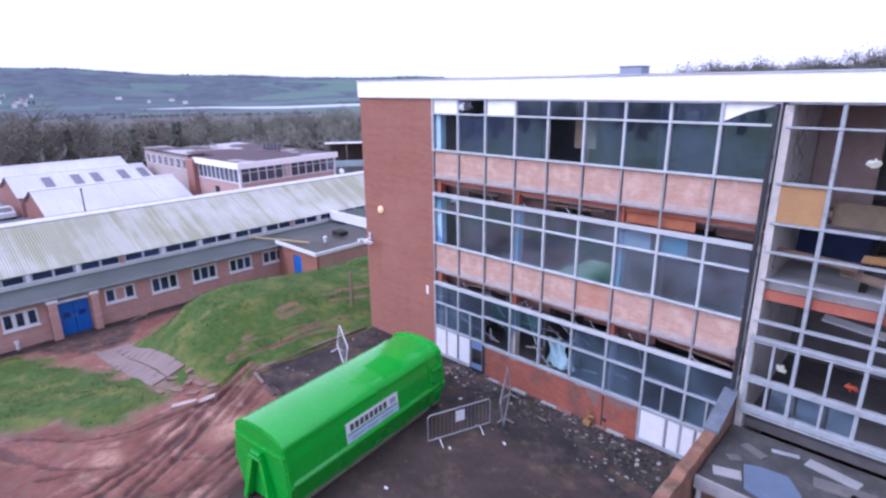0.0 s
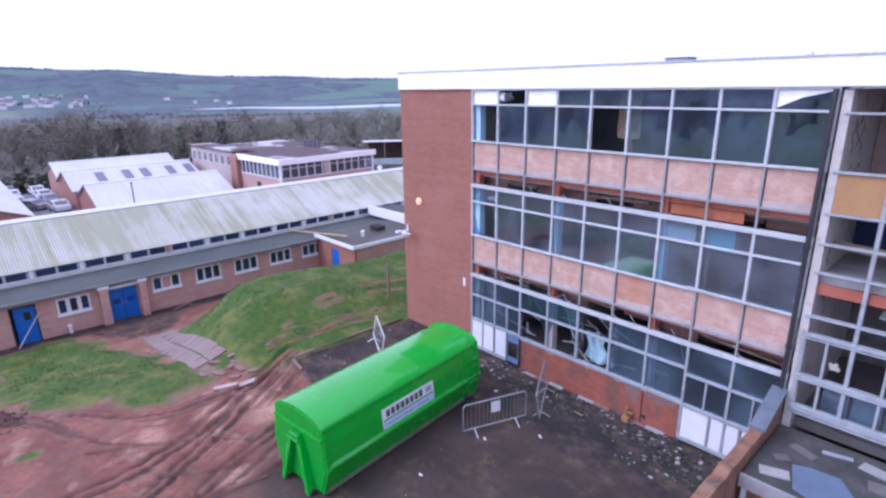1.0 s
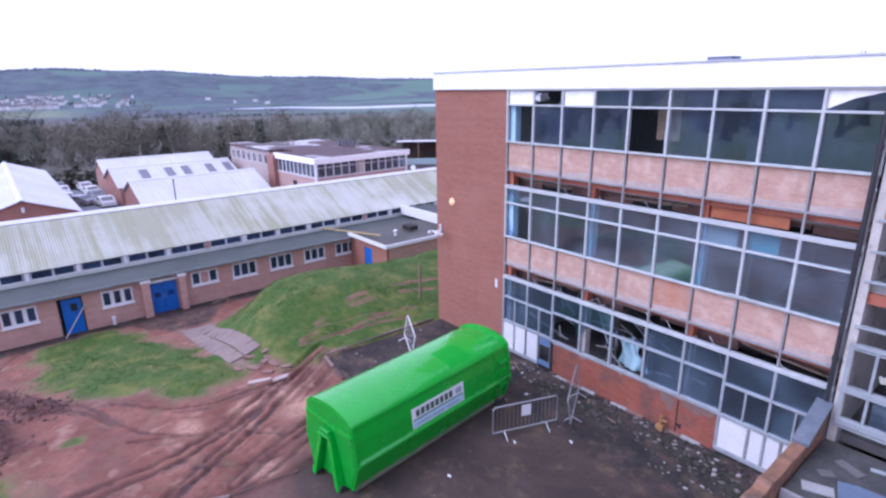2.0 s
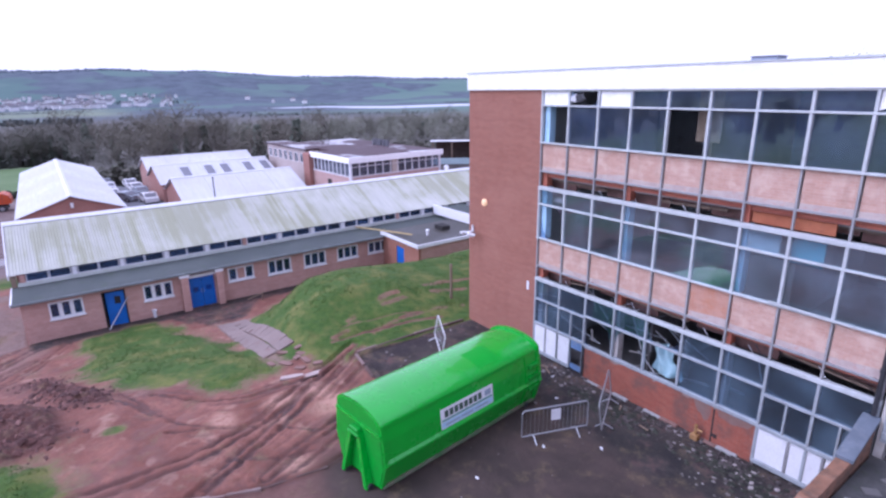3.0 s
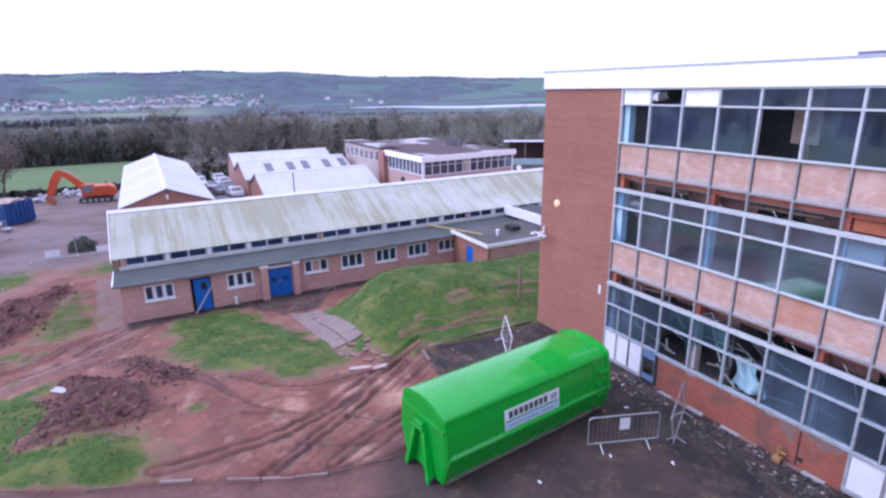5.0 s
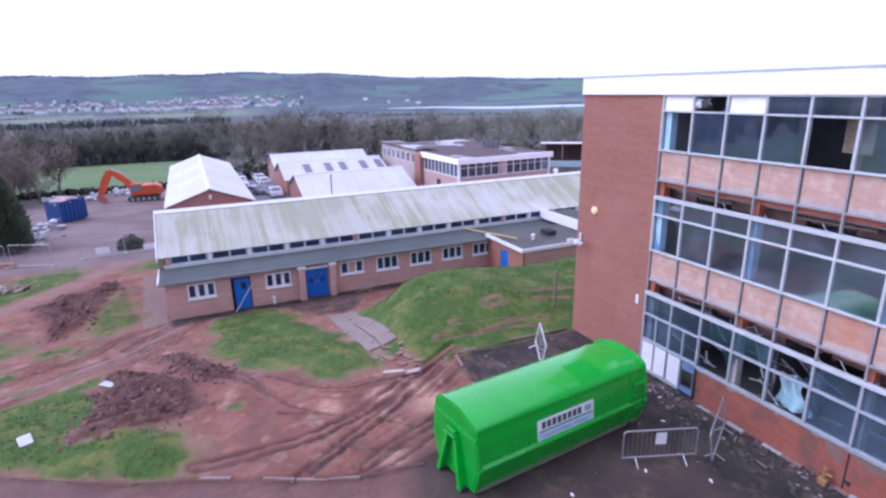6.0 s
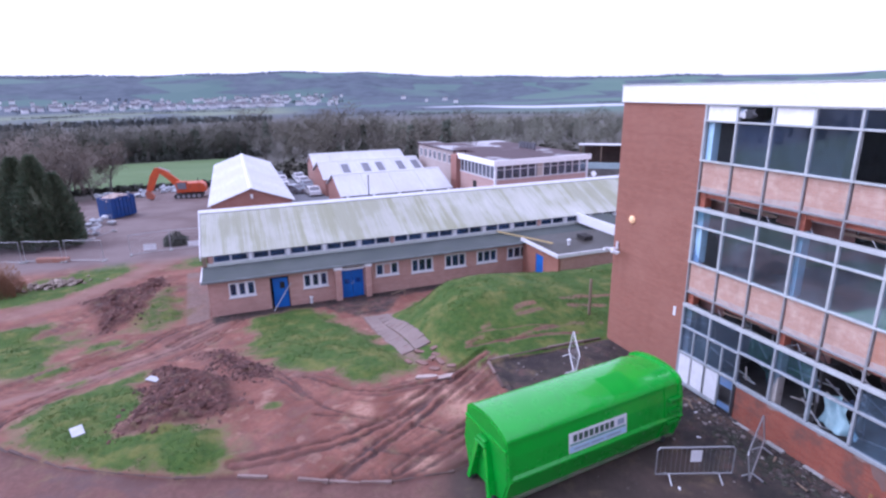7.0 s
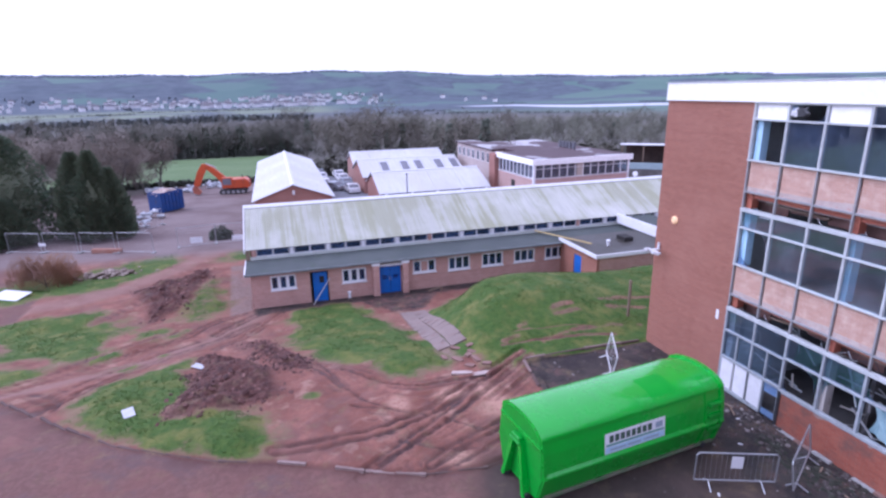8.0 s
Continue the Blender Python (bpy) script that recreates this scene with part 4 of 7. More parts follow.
for i, (x0, x1, z) in enumerate(((1.3, 3.4, 3.36), (4.1, 6.0, 3.33), (6.5, 8.4, 3.38), (8.8, 11.0, 3.3), (0.4, 2.6, 6.98), (9.3, 11.0, 7.0), (4.6, 6.8, 6.96))):
    part("hanging_batten", Geo().box(-(x1 - x0) / 2, -0.04, -0.03, (x1 - x0) / 2, 0.04, 0.03), TIMBER, block, m=pose((x0 + x1) / 2, 0.5 + 0.1 * (i % 3), z, 0, rng.uniform(-4, 4), rng.uniform(-3, 3)))
# Added filler boards, no real part, that brighten the black gaps below the spandrels.
VOID_FILL = surf("brown_void_fill", (0.20, 0.105, 0.085), (0.12, 0.065, 0.055), (0.06, 0.04, 0.036), 1.8, 18, 0.9, 0.3, 0.006, 0.8)
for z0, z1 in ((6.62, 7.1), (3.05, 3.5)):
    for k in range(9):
        part("ceiling_edge", Geo().box(K[k] + 0.02, 0.62 + 0.05 * (k % 3), z0 + 0.12 * ((k * 5) % 3), K[k + 1] - 0.02, 0.66 + 0.05 * (k % 3), z1), VOID_FILL, block)
part("beam_plate", Geo().box(7.6, 0.2, 6.86, 9.55, 0.26, 7.16), surf("orange_primer", (0.42, 0.14, 0.06), (0.33, 0.10, 0.045), (0.16, 0.06, 0.04), 2), block, "orange primed steel plate")
part("wall_panel", Geo().box(5.2, 1.2, 8.75, 5.95, 1.26, 10.2), surf("tan_partition", (0.46, 0.35, 0.24), (0.36, 0.27, 0.18), (0.25, 0.16, 0.1), 1.5), block, "tan painted partition end")
part("loose_strip", Geo().box(-0.95, -0.02, -0.02, 0.95, 0.02, 0.03), FRAME_PAINT, block, m=pose(9.4, -0.1, S1 + 0.05, 0, 1.5, 0))
part("rainwater_pipe", Geo().rod((11.11, -0.13, 10.25), (11.11, -0.13, 2.9), 0.055, n=12), BLACK_IRON, block, "black cast-iron rainwater pipe")
for z in (9.0, 6.6, 4.0):
    part("pipe_collar", Geo().rod((11.11, -0.13, z), (11.11, -0.13, z + 0.1), 0.075, n=12), BLACK_IRON, block)
for z in (8.1, 5.2):
    part("pipe_bracket", Geo().box(11.01, -0.1, z, 11.21, -0.055, z + 0.04), FRAME_LOW, block)

# the stripped stair bays beyond the pipe
R = [11.36, 12.38, 13.75, 15.15, 16.45, 17.75, 19.05, 20.35, 21.65, 22.95]
for x in R:
    part("mullion", Geo().box(x - 0.045, -0.05, 2.3, x + 0.045, 0.07, TOP if x > 11.5 else 4.5, 0.008), FRAME_LOW, block)
for z, h in ((TOP, 0.05), (9.72, 0.05), (8.43, 0.06), (7.46, 0.06), (6.74, 0.055), (6.04, 0.055), (4.93, 0.07), (4.45, 0.10), (4.36, 0.03), (3.3, 0.17), (2.44, 0.17), (2.30, 0.06)):
    part("rail", Geo().box(R[0] - 0.04, -0.062 if h < 0.15 else -0.08, z - h / 2, R[-1] + 0.04, 0.082, z + h / 2, 0.008), FRAME_LOW, block)
for a, b in zip(R, R[1:]):
    part("mullion", Geo().box((a + b) / 2 - 0.03, -0.05, 2.4, (a + b) / 2 + 0.03, 0.06, 4.4), FRAME_LOW, block)
part("infill_board", Geo().box(R[0] + 0.05, 0.0, 7.5, R[1] - 0.05, 0.03, 8.4), PLY, block, "ochre plywood infill board")
part("infill_board", Geo().box(14.6, 0.0, 2.55, 15.1, 0.03, 3.2), TIMBER, block)
part("infill_board", Geo().box(R[1] + 0.1, 0.25, 7.55, R[2] - 0.1, 0.3, 8.1), surf("brown_board", (0.15, 0.11, 0.065), (0.11, 0.082, 0.05), (0.06, 0.045, 0.035), 2), block)
part("landing", Geo().box(11.42, 0.2, 5.72, 23.7, 5.0, 5.92), CONCRETE, block, "bare concrete landing")
part("beam", Geo().box(11.42, 0.1, 5.48, 23.7, 0.28, 5.74), RED_STEEL, block, "rusty red steel edge beam")
part("floor_slab", Geo().box(11.42, 1.0, 7.2, 23.7, 10.7, 7.4), DIM_CONCRETE, block)
part("floor_slab", Geo().box(11.42, 0.34, 1.7, 23.7, 10.7, 1.95), DIM_CONCRETE, block)
part("stair_back_wall", Geo().box(11.42, 5.2, 1.95, 23.7, 5.3, 10.6), DIM_CONCRETE, block)
part("stair_partition", Geo().box(11.44, 3.4, 7.4, 12.9, 3.5, 10.6), surf("brown_plaster", (0.40, 0.30, 0.27), (0.32, 0.23, 0.2), (0.2, 0.13, 0.11), 0.9), block)
part("stair_partition", Geo().box(11.42, 3.2, 5.92, 13.2, 3.3, 7.2), surf("navy_paint", (0.03, 0.05, 0.14), (0.025, 0.04, 0.1), None, 2), block)
for i, (x, y, z, ln, a, mat) in enumerate(((12.3, 0.5, 6.62, 1.7, 2, TIMBER), (13.9, 0.8, 6.75, 1.5, -3, PLY), (13.6, 0.7, 6.25, 1.6, 10, TIMBER), (14.8, 0.6, 6.5, 2.0, 0, TIMBER), (13.3, 1.2, 7.62, 2.2, 0, TIMBER), (13.2, 2.0, 4.6, 1.4, 4, WHITE), (14.5, 2.6, 4.9, 1.8, -4, WHITE))):
    part("loose_board", Geo().box(-ln / 2, -0.12, -0.03, ln / 2, 0.12, 0.03), mat, block, m=pose(x, y, z, 25, a, rng.uniform(-8, 8)))
part("stair_string", Geo().prism([(0.5, 5.7), (0.8, 5.9), (4.6, 9.2), (4.6, 8.8)], "x", 13.2, 13.35), DARK, block)
for x, y, z, mat in ((13.02, 0.5, 9.0, surf("lime_cloth", (0.62, 0.66, 0.45), (0.72, 0.72, 0.68), None, 9)), (12.0, 0.5, 3.55, bpy.data.materials["lime_cloth"]), (13.5, 0.5, 3.6, surf("orange_cloth", (0.5, 0.08, 0.03), (0.4, 0.06, 0.03), None, 4))):
    part("hanging_rag", Geo().lump((x, y, z), 0.12, rng, 2, (0.9, 0.3, 0.8), 0.7), mat, block)
for x0, x1, z0, z1 in ((11.97, 12.5, 2.55, 3.2), (12.57, 13.15, 2.55, 3.2), (13.22, 13.8, 2.55, 3.2)):
    part("pane", Geo().box(x0, 0.012, z0, x1, 0.018, z1), GLASS_LOW, block).visible_shadow = False

# dark scrawls on the bare plaster, loops with no letters
SCRAWL = surf("faded_black_scrawl", (0.15, 0.125, 0.115), (0.28, 0.245, 0.22), (0.36, 0.32, 0.29), 4)
wr2 = random.Random(93)
for y0, z0, w, h in ((0.75, 9.2, 0.16, 0.75), (1.15, 9.3, 0.2, 0.8), (1.6, 9.1, 0.18, 0.7), (0.95, 8.35, 0.25, 0.3), (1.7, 8.3, 0.3, 0.3), (0.5, 8.15, 0.12, 0.5), (0.9, 5.25, 0.14, 0.4), (0.55, 6.3, 0.12, 0.4), (1.6, 5.1, 0.25, 0.2)):
    g = Geo()
    pts = [(y0 + w * math.sin(i * 0.85 + wr2.uniform(-0.3, 0.3)), z0 + h * (0.5 - i / 11)) for i in range(12)]
    for (ya, za), (yb, zb) in zip(pts, pts[1:]):
        k = wr2.uniform(0.02, 0.05)
        g.prism([(ya - k, za + 0.02), (yb - k, zb - 0.02), (yb + k, zb - 0.02), (ya + k, za + 0.02)], "x", 11.421, 11.425 + 0.002 * wr2.random())
    part("wall_scrawl", g, SCRAWL, block)

# fittings on the brick bay
single("bulkhead_lamp", Geo().rod((0, 0, 0), (0, -0.05, 0), 0.15, 0.16, 20).rod((0, -0.05, 0), (0, -0.12, 0), 0.14, 0.09, 20),
       surf("amber_lamp_glass", (0.85, 0.55, 0.3), (0.9, 0.62, 0.36), None, 4, 30, 0.35, 0.02, Emission_Color=(1.0, 0.62, 0.32), Emission_Strength=0.35), "round amber bulkhead lamp on the brick wall", "lamp", Matrix.Translation((-3.14, -0.005, 5.71)))
cams = thing("security_camera", "pair of white security cameras on a wall bracket", "camera", Matrix.Translation((-3.9, -0.01, 4.3)))
part("bracket", Geo().box(-0.06, -0.35, -0.03, 0.06, 0, 0.03).box(-0.3, -0.38, -0.05, 0.5, -0.3, 0.01).rod((0, -0.05, 0), (0, -0.05, 0.28), 0.05), WHITE, cams)
for dx, a in ((-0.22, 25), (0.38, -20)):
    part("housing", Geo().box(-0.06, -0.2, -0.06, 0.06, 0.1, 0.06, 0.015), WHITE, cams, m=pose(dx, -0.42, -0.05, -15, 0, a))
single("wall_sign", Geo().box(-0.06, -0.02, -0.18, 0.06, 0, 0.18, 0.005), WHITE, "small upright white sign on the brick wall", "sign", Matrix.Translation((-0.44, -0.004, 2.76)))
roofbox = thing("roof_vent", "low grey-blue ventilation box on the flat roof", "vent", Matrix.Translation((3.3, 9.3, 10.9)))
part("housing", Geo().box(-0.5, -0.4, 0, 0.5, 0.4, 0.52, 0.02), surf("grey_blue_metal", (0.30, 0.34, 0.42), (0.26, 0.3, 0.38), None, 2, 30, 0.5), roofbox)
part("cap", Geo().box(-0.53, -0.43, 0.52, 0.53, 0.43, 0.56, 0.01), ROOF_FELT, roofbox)

# low roof and garden wall at the foot of the stair bays
wing = thing("wing_wall", "broken orange brick garden wall with lead-grey coping", "wall")
WING = brick("brick_orange", "y", (0.24, 0.12, 0.07), (0.30, 0.15, 0.09), (0.27, 0.17, 0.115), (0.10, 0.07, 0.05), 0.95, 2.6)
poly = [(-0.07, -0.4), (-0.07, 2.76), (-1.5, 2.24), (-2.0, 2.22)] + [(-2.0 - 0.35 * i, 2.25 + 0.03 * math.sin(i * 2.1) - 0.03 * (i % 2)) for i in range(1, 17)] + [(-7.7, -0.4)]
part("brickwork", Geo().prism(poly, "x", 10.92, 11.2), WING, wing)
part("coping", Geo().prism([(-0.07, 2.78), (-0.07, 2.86), (-1.5, 2.34), (-1.5, 2.26)], "x", 10.9, 11.26), surf("lead_sheet", (0.15, 0.175, 0.21), (0.10, 0.12, 0.15), (0.19, 0.20, 0.22), 2.2, 20, 0.5, amount=0.7), wing, "lead-grey sheet coping")
canopy = thing("flat_roof_porch", "low mossy flat roof littered with boards", "roof")
part("deck", Geo().box(11.24, -2.9, 1.62, 23, -0.1, 1.86), PORCH_FELT, canopy)
part("edge_trim", Geo().box(11.24, -2.97, 1.6, 23, -2.9, 1.93), FRAME_THIN, canopy)
part("wall", Geo().box(11.24, -2.8, -0.5, 23, -2.6, 1.62), WING, canopy)
part("post", Geo().box(11.3, -2.88, -0.4, 11.4, -2.8, 1.62), FRAME_PAINT, canopy)
sheet = Geo().prism([(12.2, -2.6), (11.95, -1.7), (12.3, -1.55), (12.85, -1.5), (13.2, -2.0), (13.4, -2.6), (12.9, -2.85)], "z", 1.87, 1.89)
single("loose_sheet", sheet, surf("blue_grey_sheet", (0.15, 0.20, 0.28), (0.12, 0.16, 0.23), (0.14, 0.17, 0.21), 1.6, 20, 0.5), "torn blue-grey sheet lying on the low roof", "debris")
for x, y, sx, sy, a, mat in ((13.9, -1.2, 0.6, 0.2, 10, DIM_CONCRETE), (12.0, -1.0, 0.3, 0.12, -25, DIM_CONCRETE), (12.6, -0.6, 0.3, 0.06, 15, FRAME_LOW), (11.7, -1.6, 0.16, 0.12, 40, DIM_CONCRETE), (13.6, -0.7, 0.55, 0.16, -12, CONCRETE), (11.75, -2.3, 0.3, 0.16, 20, CONCRETE), (14.9, -1.6, 0.9, 0.3, -5, CONCRETE)):
    single("loose_board", Geo().box(-sx, -sy, 0, sx, sy, 0.03), mat, "loose board on the mossy low roof", "debris", pose(x, y, 1.866, 0, 0, a), "boards on the low roof")

# ---- the long low building ----
low = thing("long_low_building", "long single-storey brick building with corrugated roof", "building")
XL, Y0, Y1 = -20.25, -17.2, 21.0
OPEN = [(-16.03, -14.46, -1.36, -0.41), (-13.57, -12.41, -2.75, -0.40), (-11.50, -9.92, -1.40, -0.45), (-9.03, -7.52, -2.75, -0.52), (-6.68, -5.06, -1.28, -0.39), (-4.14, -2.54, -1.37, -0.38), (-1.64, -0.02, -1.37, -0.38), (0.85, 2.48, -1.34, -0.40), (3.32, 4.99, -1.33, -0.42)]
y = Y0
for a, b, z0, z1 in OPEN:
    part("wall", Geo().box(XL - 0.25, y, -3.2, XL, a, -0.12), BRICK_LOW, low)
    part("wall", Geo().box(XL - 0.25, a, -3.2, XL, b, z0), BRICK_LOW, low)
    part("wall", Geo().box(XL - 0.25, a, z1, XL, b, -0.12), BRICK_LOW, low)
    y = b
part("wall", Geo().box(XL - 0.25, y, -3.2, XL, Y1, -0.12), BRICK_LOW, low)
part("end_wall", Geo().prism([(-20.5, -3.2), (-20.5, -0.1), (-22.9, 0.0), (-22.9, 0.72), (-27.25, 2.75), (-31.6, 0.72), (-31.6, -3.4)], "y", Y0, Y0 + 0.25), BRICK_SHED, low)
part("back_wall", Geo().box(-31.7, Y0, -3.4, -31.5, Y1, 0.7), BRICK_SHED, low)
part("floor", Geo().box(-31.5, Y0, -2.9, -20.5, Y1, -2.6), CONCRETE, low)
# Coloured near-black so the rooms behind the panes look unlit.
part("inner_wall", Geo().box(-23.3, Y0 + 0.25, -2.6, -23.15, Y1, -0.1), DARK, low)
part("lower_roof", Geo().prism([(-19.85, -0.10), (-19.85, -0.02), (-22.8, 0.06), (-22.8, -0.06)], "y", Y0 - 0.3, Y1), FELT, low, "dark mossy felt flat roof")
part("gutter", Geo().box(-19.86, Y0 - 0.32, -0.15, -19.74, 5.4, -0.03, 0.01), surf("grey_gutter", (0.20, 0.22, 0.23), (0.13, 0.145, 0.14), (0.08, 0.1, 0.07), 0.9, amount=0.8), low)
part("verge", Geo().box(-22.9, Y0 - 0.36, -0.13, -19.8, Y0 - 0.28, 0.03), WHITE, low)
part("sill_band", Geo().box(-22.85, Y0, 0.02, -22.66, Y1, 0.27), surf("pale_green_sill", (0.55, 0.58, 0.54), (0.48, 0.51, 0.47), (0.3, 0.33, 0.28), 0.8), low, "pale weathered band under the high windows")
for i in range(16):
    y = Y0 + 0.25 + i * 2.44
    part("pier", Geo().box(-22.84, y - 0.12, 0.26, -22.68, y + 0.12, 0.78), WHITE if i % 5 else BRICK_LOW, low)
    if i == 15:
        break
    for j in range(2):
        a = y + 0.16 + j * 1.07
        w = part("window", Geo().ring("x", -22.79, -22.73, a, a + 1.04, 0.27, 0.77, 0.04), WHITE, low)
        part("pane", Geo().box(-22.77, a + 0.04, 0.31, -22.76, a + 1.0, 0.73), GLASS_FAR, w).visible_shadow = False
# Near-black sheet behind the high windows, in place of an unlit room.
part("clerestory_back", Geo().box(-24.2, Y0 + 0.25, -0.05, -24.1, Y1, 0.75), DARK, low)
# corrugated sheets, each with its own streaks
RIDGE, EAVE = (-27.25, 2.85), (-22.60, 0.80)


def corrugated(w, run, pitch=0.146, deep=0.022):
    """A corrugated sheet: across y, down the slope along x."""
    n = int(round(w / pitch)) * 4
    g = Geo()
    g.v = [(x, w * i / n, deep * math.sin(2 * math.pi * i / 4) + 0.0) for x in (0, run) for i in range(n + 1)]
    g.f = [(i, i + 1, n + 2 + i, n + 1 + i) for i in range(n)]
    return g


def streaked(name, a, b, moss, amount):
    t = Tree(name)
    x, y, z = t.xyz()
    r = t.node("ShaderNodeObjectInfo").outputs["Random"]
    s = t.noise(1.0, 5, 0.65, vec=t.vec(t.math("MULTIPLY", x, 0.10), t.math("MULTIPLY", y, 1.9), 0.0))
    s2 = t.noise(1.0, 5, 0.7, vec=t.vec(t.math("MULTIPLY", x, 0.35), t.math("MULTIPLY", y, 5.0), 3.0))
    big = t.noise(0.16, 4, 0.6)
    c = t.mix(t.step(s, 0.34, 0.66), a, b)
    c = t.mix(t.step(s2, 0.45, 0.75, 0.0, 0.5), c, tuple(v * 0.62 for v in a))
    c = t.mix(t.step(t.math("ADD", s, t.math("MULTIPLY", big, 0.8)), 0.75, 1.05, 0.0, amount), c, moss)
    c = t.mix(t.step(r, 0.0, 1.0, 0.0, 0.22), c, tuple(v * 0.7 for v in b))
    return t.done(c, 0.8, t.noise(20, 3, 0.6), 0.2, 0.005)


CEMENT = streaked("cement_sheet", (0.43, 0.43, 0.37), (0.63, 0.635, 0.595), (0.25, 0.255, 0.14), 0.85)
run = math.hypot(RIDGE[0] - EAVE[0], RIDGE[1] - EAVE[1])
slope = math.degrees(math.atan2(RIDGE[1] - EAVE[1], EAVE[0] - RIDGE[0]))
width = 1.022
sheet_mesh = corrugated(width, run).mesh("roof_sheet", CEMENT, True)
back_mesh = corrugated(width, run).mesh("roof_sheet", CEMENT, True)
for i in range(38):
    y = Y0 - 0.3 + i * width
    part("roof_sheet", sheet_mesh, None, low, m=pose(RIDGE[0], y, RIDGE[1], 0, slope, 0))
    part("roof_sheet", back_mesh, None, low, m=pose(RIDGE[0], y, RIDGE[1], 0, 180 - slope, 0))
part("ridge_cap", Geo().prism([(-27.55, 2.74), (-27.25, 2.90), (-26.95, 2.74), (-26.95, 2.79), (-27.25, 2.96), (-27.55, 2.79)], "y", Y0 - 0.32, Y1), surf("pale_ridge", (0.72, 0.72, 0.74), (0.64, 0.64, 0.66), (0.45, 0.45, 0.42), 1), low)
part("barge_board", Geo().prism([(-27.25, 2.72), (-22.55, 0.58), (-22.55, 0.82), (-27.25, 2.96), (-31.9, 0.82), (-31.9, 0.58)], "y", Y0 - 0.38, Y0 - 0.32), WHITE, low, "white barge board")
part("eaves_board", Geo().box(-22.68, Y0 - 0.3, 0.765, -22.63, Y1, 0.80), FRAME_THIN, low)
part("eaves_box", Geo().box(-23.0, Y0 - 0.28, -0.02, -22.7, Y0 - 0.05, 0.62), TIMBER, low)
# windows and doors of the low wall
for i, (a, b, z0, z1) in enumerate(OPEN):
    if i in (1, 3):
        continue
    bars = (a + (b - a) / 3, a + (b - a) * 2 / 3)
    fat = 0.10 if i < 3 else 0.045
    w = part("window", Geo().ring("x", XL - 0.12, XL + 0.02, a, b, z0, z1, 0.09, 0.10), WHITE, low, "white three-light window")
    for c in bars:
        part("mullion", Geo().box(XL - 0.1, c - fat, z0 + 0.1, XL + 0.01, c + fat, z1 - 0.09), WHITE, w)
    edges = [a + 0.09, bars[0] - fat, bars[0] + fat, bars[1] - fat, bars[1] + fat, b - 0.09]
    for j in range(3):
        if i == 4 and j == 1:
            part("blank_panel", Geo().box(XL - 0.07, edges[2], z0 + 0.1, XL - 0.03, edges[3], z1 - 0.09), BRICK_LOW, w)
            continue
        part("pane", Geo().box(XL - 0.06, edges[2 * j], z0 + 0.1, XL - 0.05, edges[2 * j + 1], z1 - 0.09), GLASS_FAR, w).visible_shadow = False
    part("sill", Geo().box(XL - 0.05, a - 0.05, z0 - 0.06, XL + 0.10, b + 0.05, z0), WHITE, w)
d1 = part("door", Geo().box(0, 0, 0, 0.05, 0.98, 2.02, 0.01), BLUE_DOOR, low, "blue door left ajar", m=pose(XL - 0.02, -12.43, -2.52, 0, 0, 173) @ Matrix.Translation((0, 0, 0)))
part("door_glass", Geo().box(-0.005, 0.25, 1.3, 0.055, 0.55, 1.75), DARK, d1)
part("door_pole", Geo().rod((XL + 0.55, -13.5, -2.45), (XL + 0.05, -12.3, -0.9), 0.035), GALV, low, "leaning metal pole across the doorway")
for a in (-13.57, -12.48):
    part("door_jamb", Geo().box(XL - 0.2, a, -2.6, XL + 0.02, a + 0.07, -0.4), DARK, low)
for a, b in ((-9.01, -8.285), (-8.265, -7.54)):
    d2 = part("door", Geo().box(XL - 0.12, a, -2.56, XL - 0.07, b, -0.56, 0.01), BLUE_DOOR, low, "bright blue double-door leaf")
    part("door_glass", Geo().box(XL - 0.125, a + 0.2, -1.5, XL - 0.065, b - 0.2, -1.2), GLASS_FAR, d2)
    part("handle", Geo().rod((XL - 0.05, (a if a > -8.6 else b - 0.1) + 0.05, -1.6), (XL - 0.05, (a if a > -8.6 else b - 0.1) + 0.05, -1.35), 0.015), GALV, d2)
for a, b in ((-9.5, -9.08), (-7.47, -7.1)):
    part("pier", Geo().box(XL, a, -3.1, XL + 0.45, b, -0.32), BRICK_LOW, low)
    part("pier_cap", Geo().box(XL - 0.02, a - 0.06, -0.32, XL + 0.5, b + 0.06, -0.08), WHITE, low)
part("porch_board", Geo().box(XL + 0.0, -9.08, -0.5, XL + 0.2, -7.47, -0.34), WHITE, low)
part("wall_flue", Geo().rod((XL + 0.1, -11.1, -2.6), (XL + 0.1, -11.1, -2.1), 0.09).rod((XL + 0.1, -11.1, -2.1), (XL + 0.1, -11.1, -2.0), 0.13), WHITE, low)
# link block with a blue door and a covered way
link = thing("link_block", "flat-roofed brick link with a white fascia", "building")
for x0, x1, z0 in ((-20.2, -18.3, -3.0), (-17.3, -15.4, -3.0), (-18.3, -17.3, -0.45)):
    part("wall", Geo().box(x0, 4.6, z0, x1, 4.8, 0.05), BRICK_END, link)
part("wall", Geo().box(-15.6, 4.8, -3.0, -15.4, 10.6, 0.05), BRICK_LOW, link)
part("door", Geo().box(-18.3, 4.64, -2.5, -17.3, 4.7, -0.45), BLUE_DOOR, link, "blue side door")
part("roof", Geo().box(-20.2, 4.5, 0.05, -15.3, 13.0, 0.2), surf("brown_mossy_felt", (0.040, 0.034, 0.026), (0.10, 0.098, 0.094), (0.030, 0.034, 0.018), 0.55, 9, 0.6, 0.4, 0.01, 0.7), link)
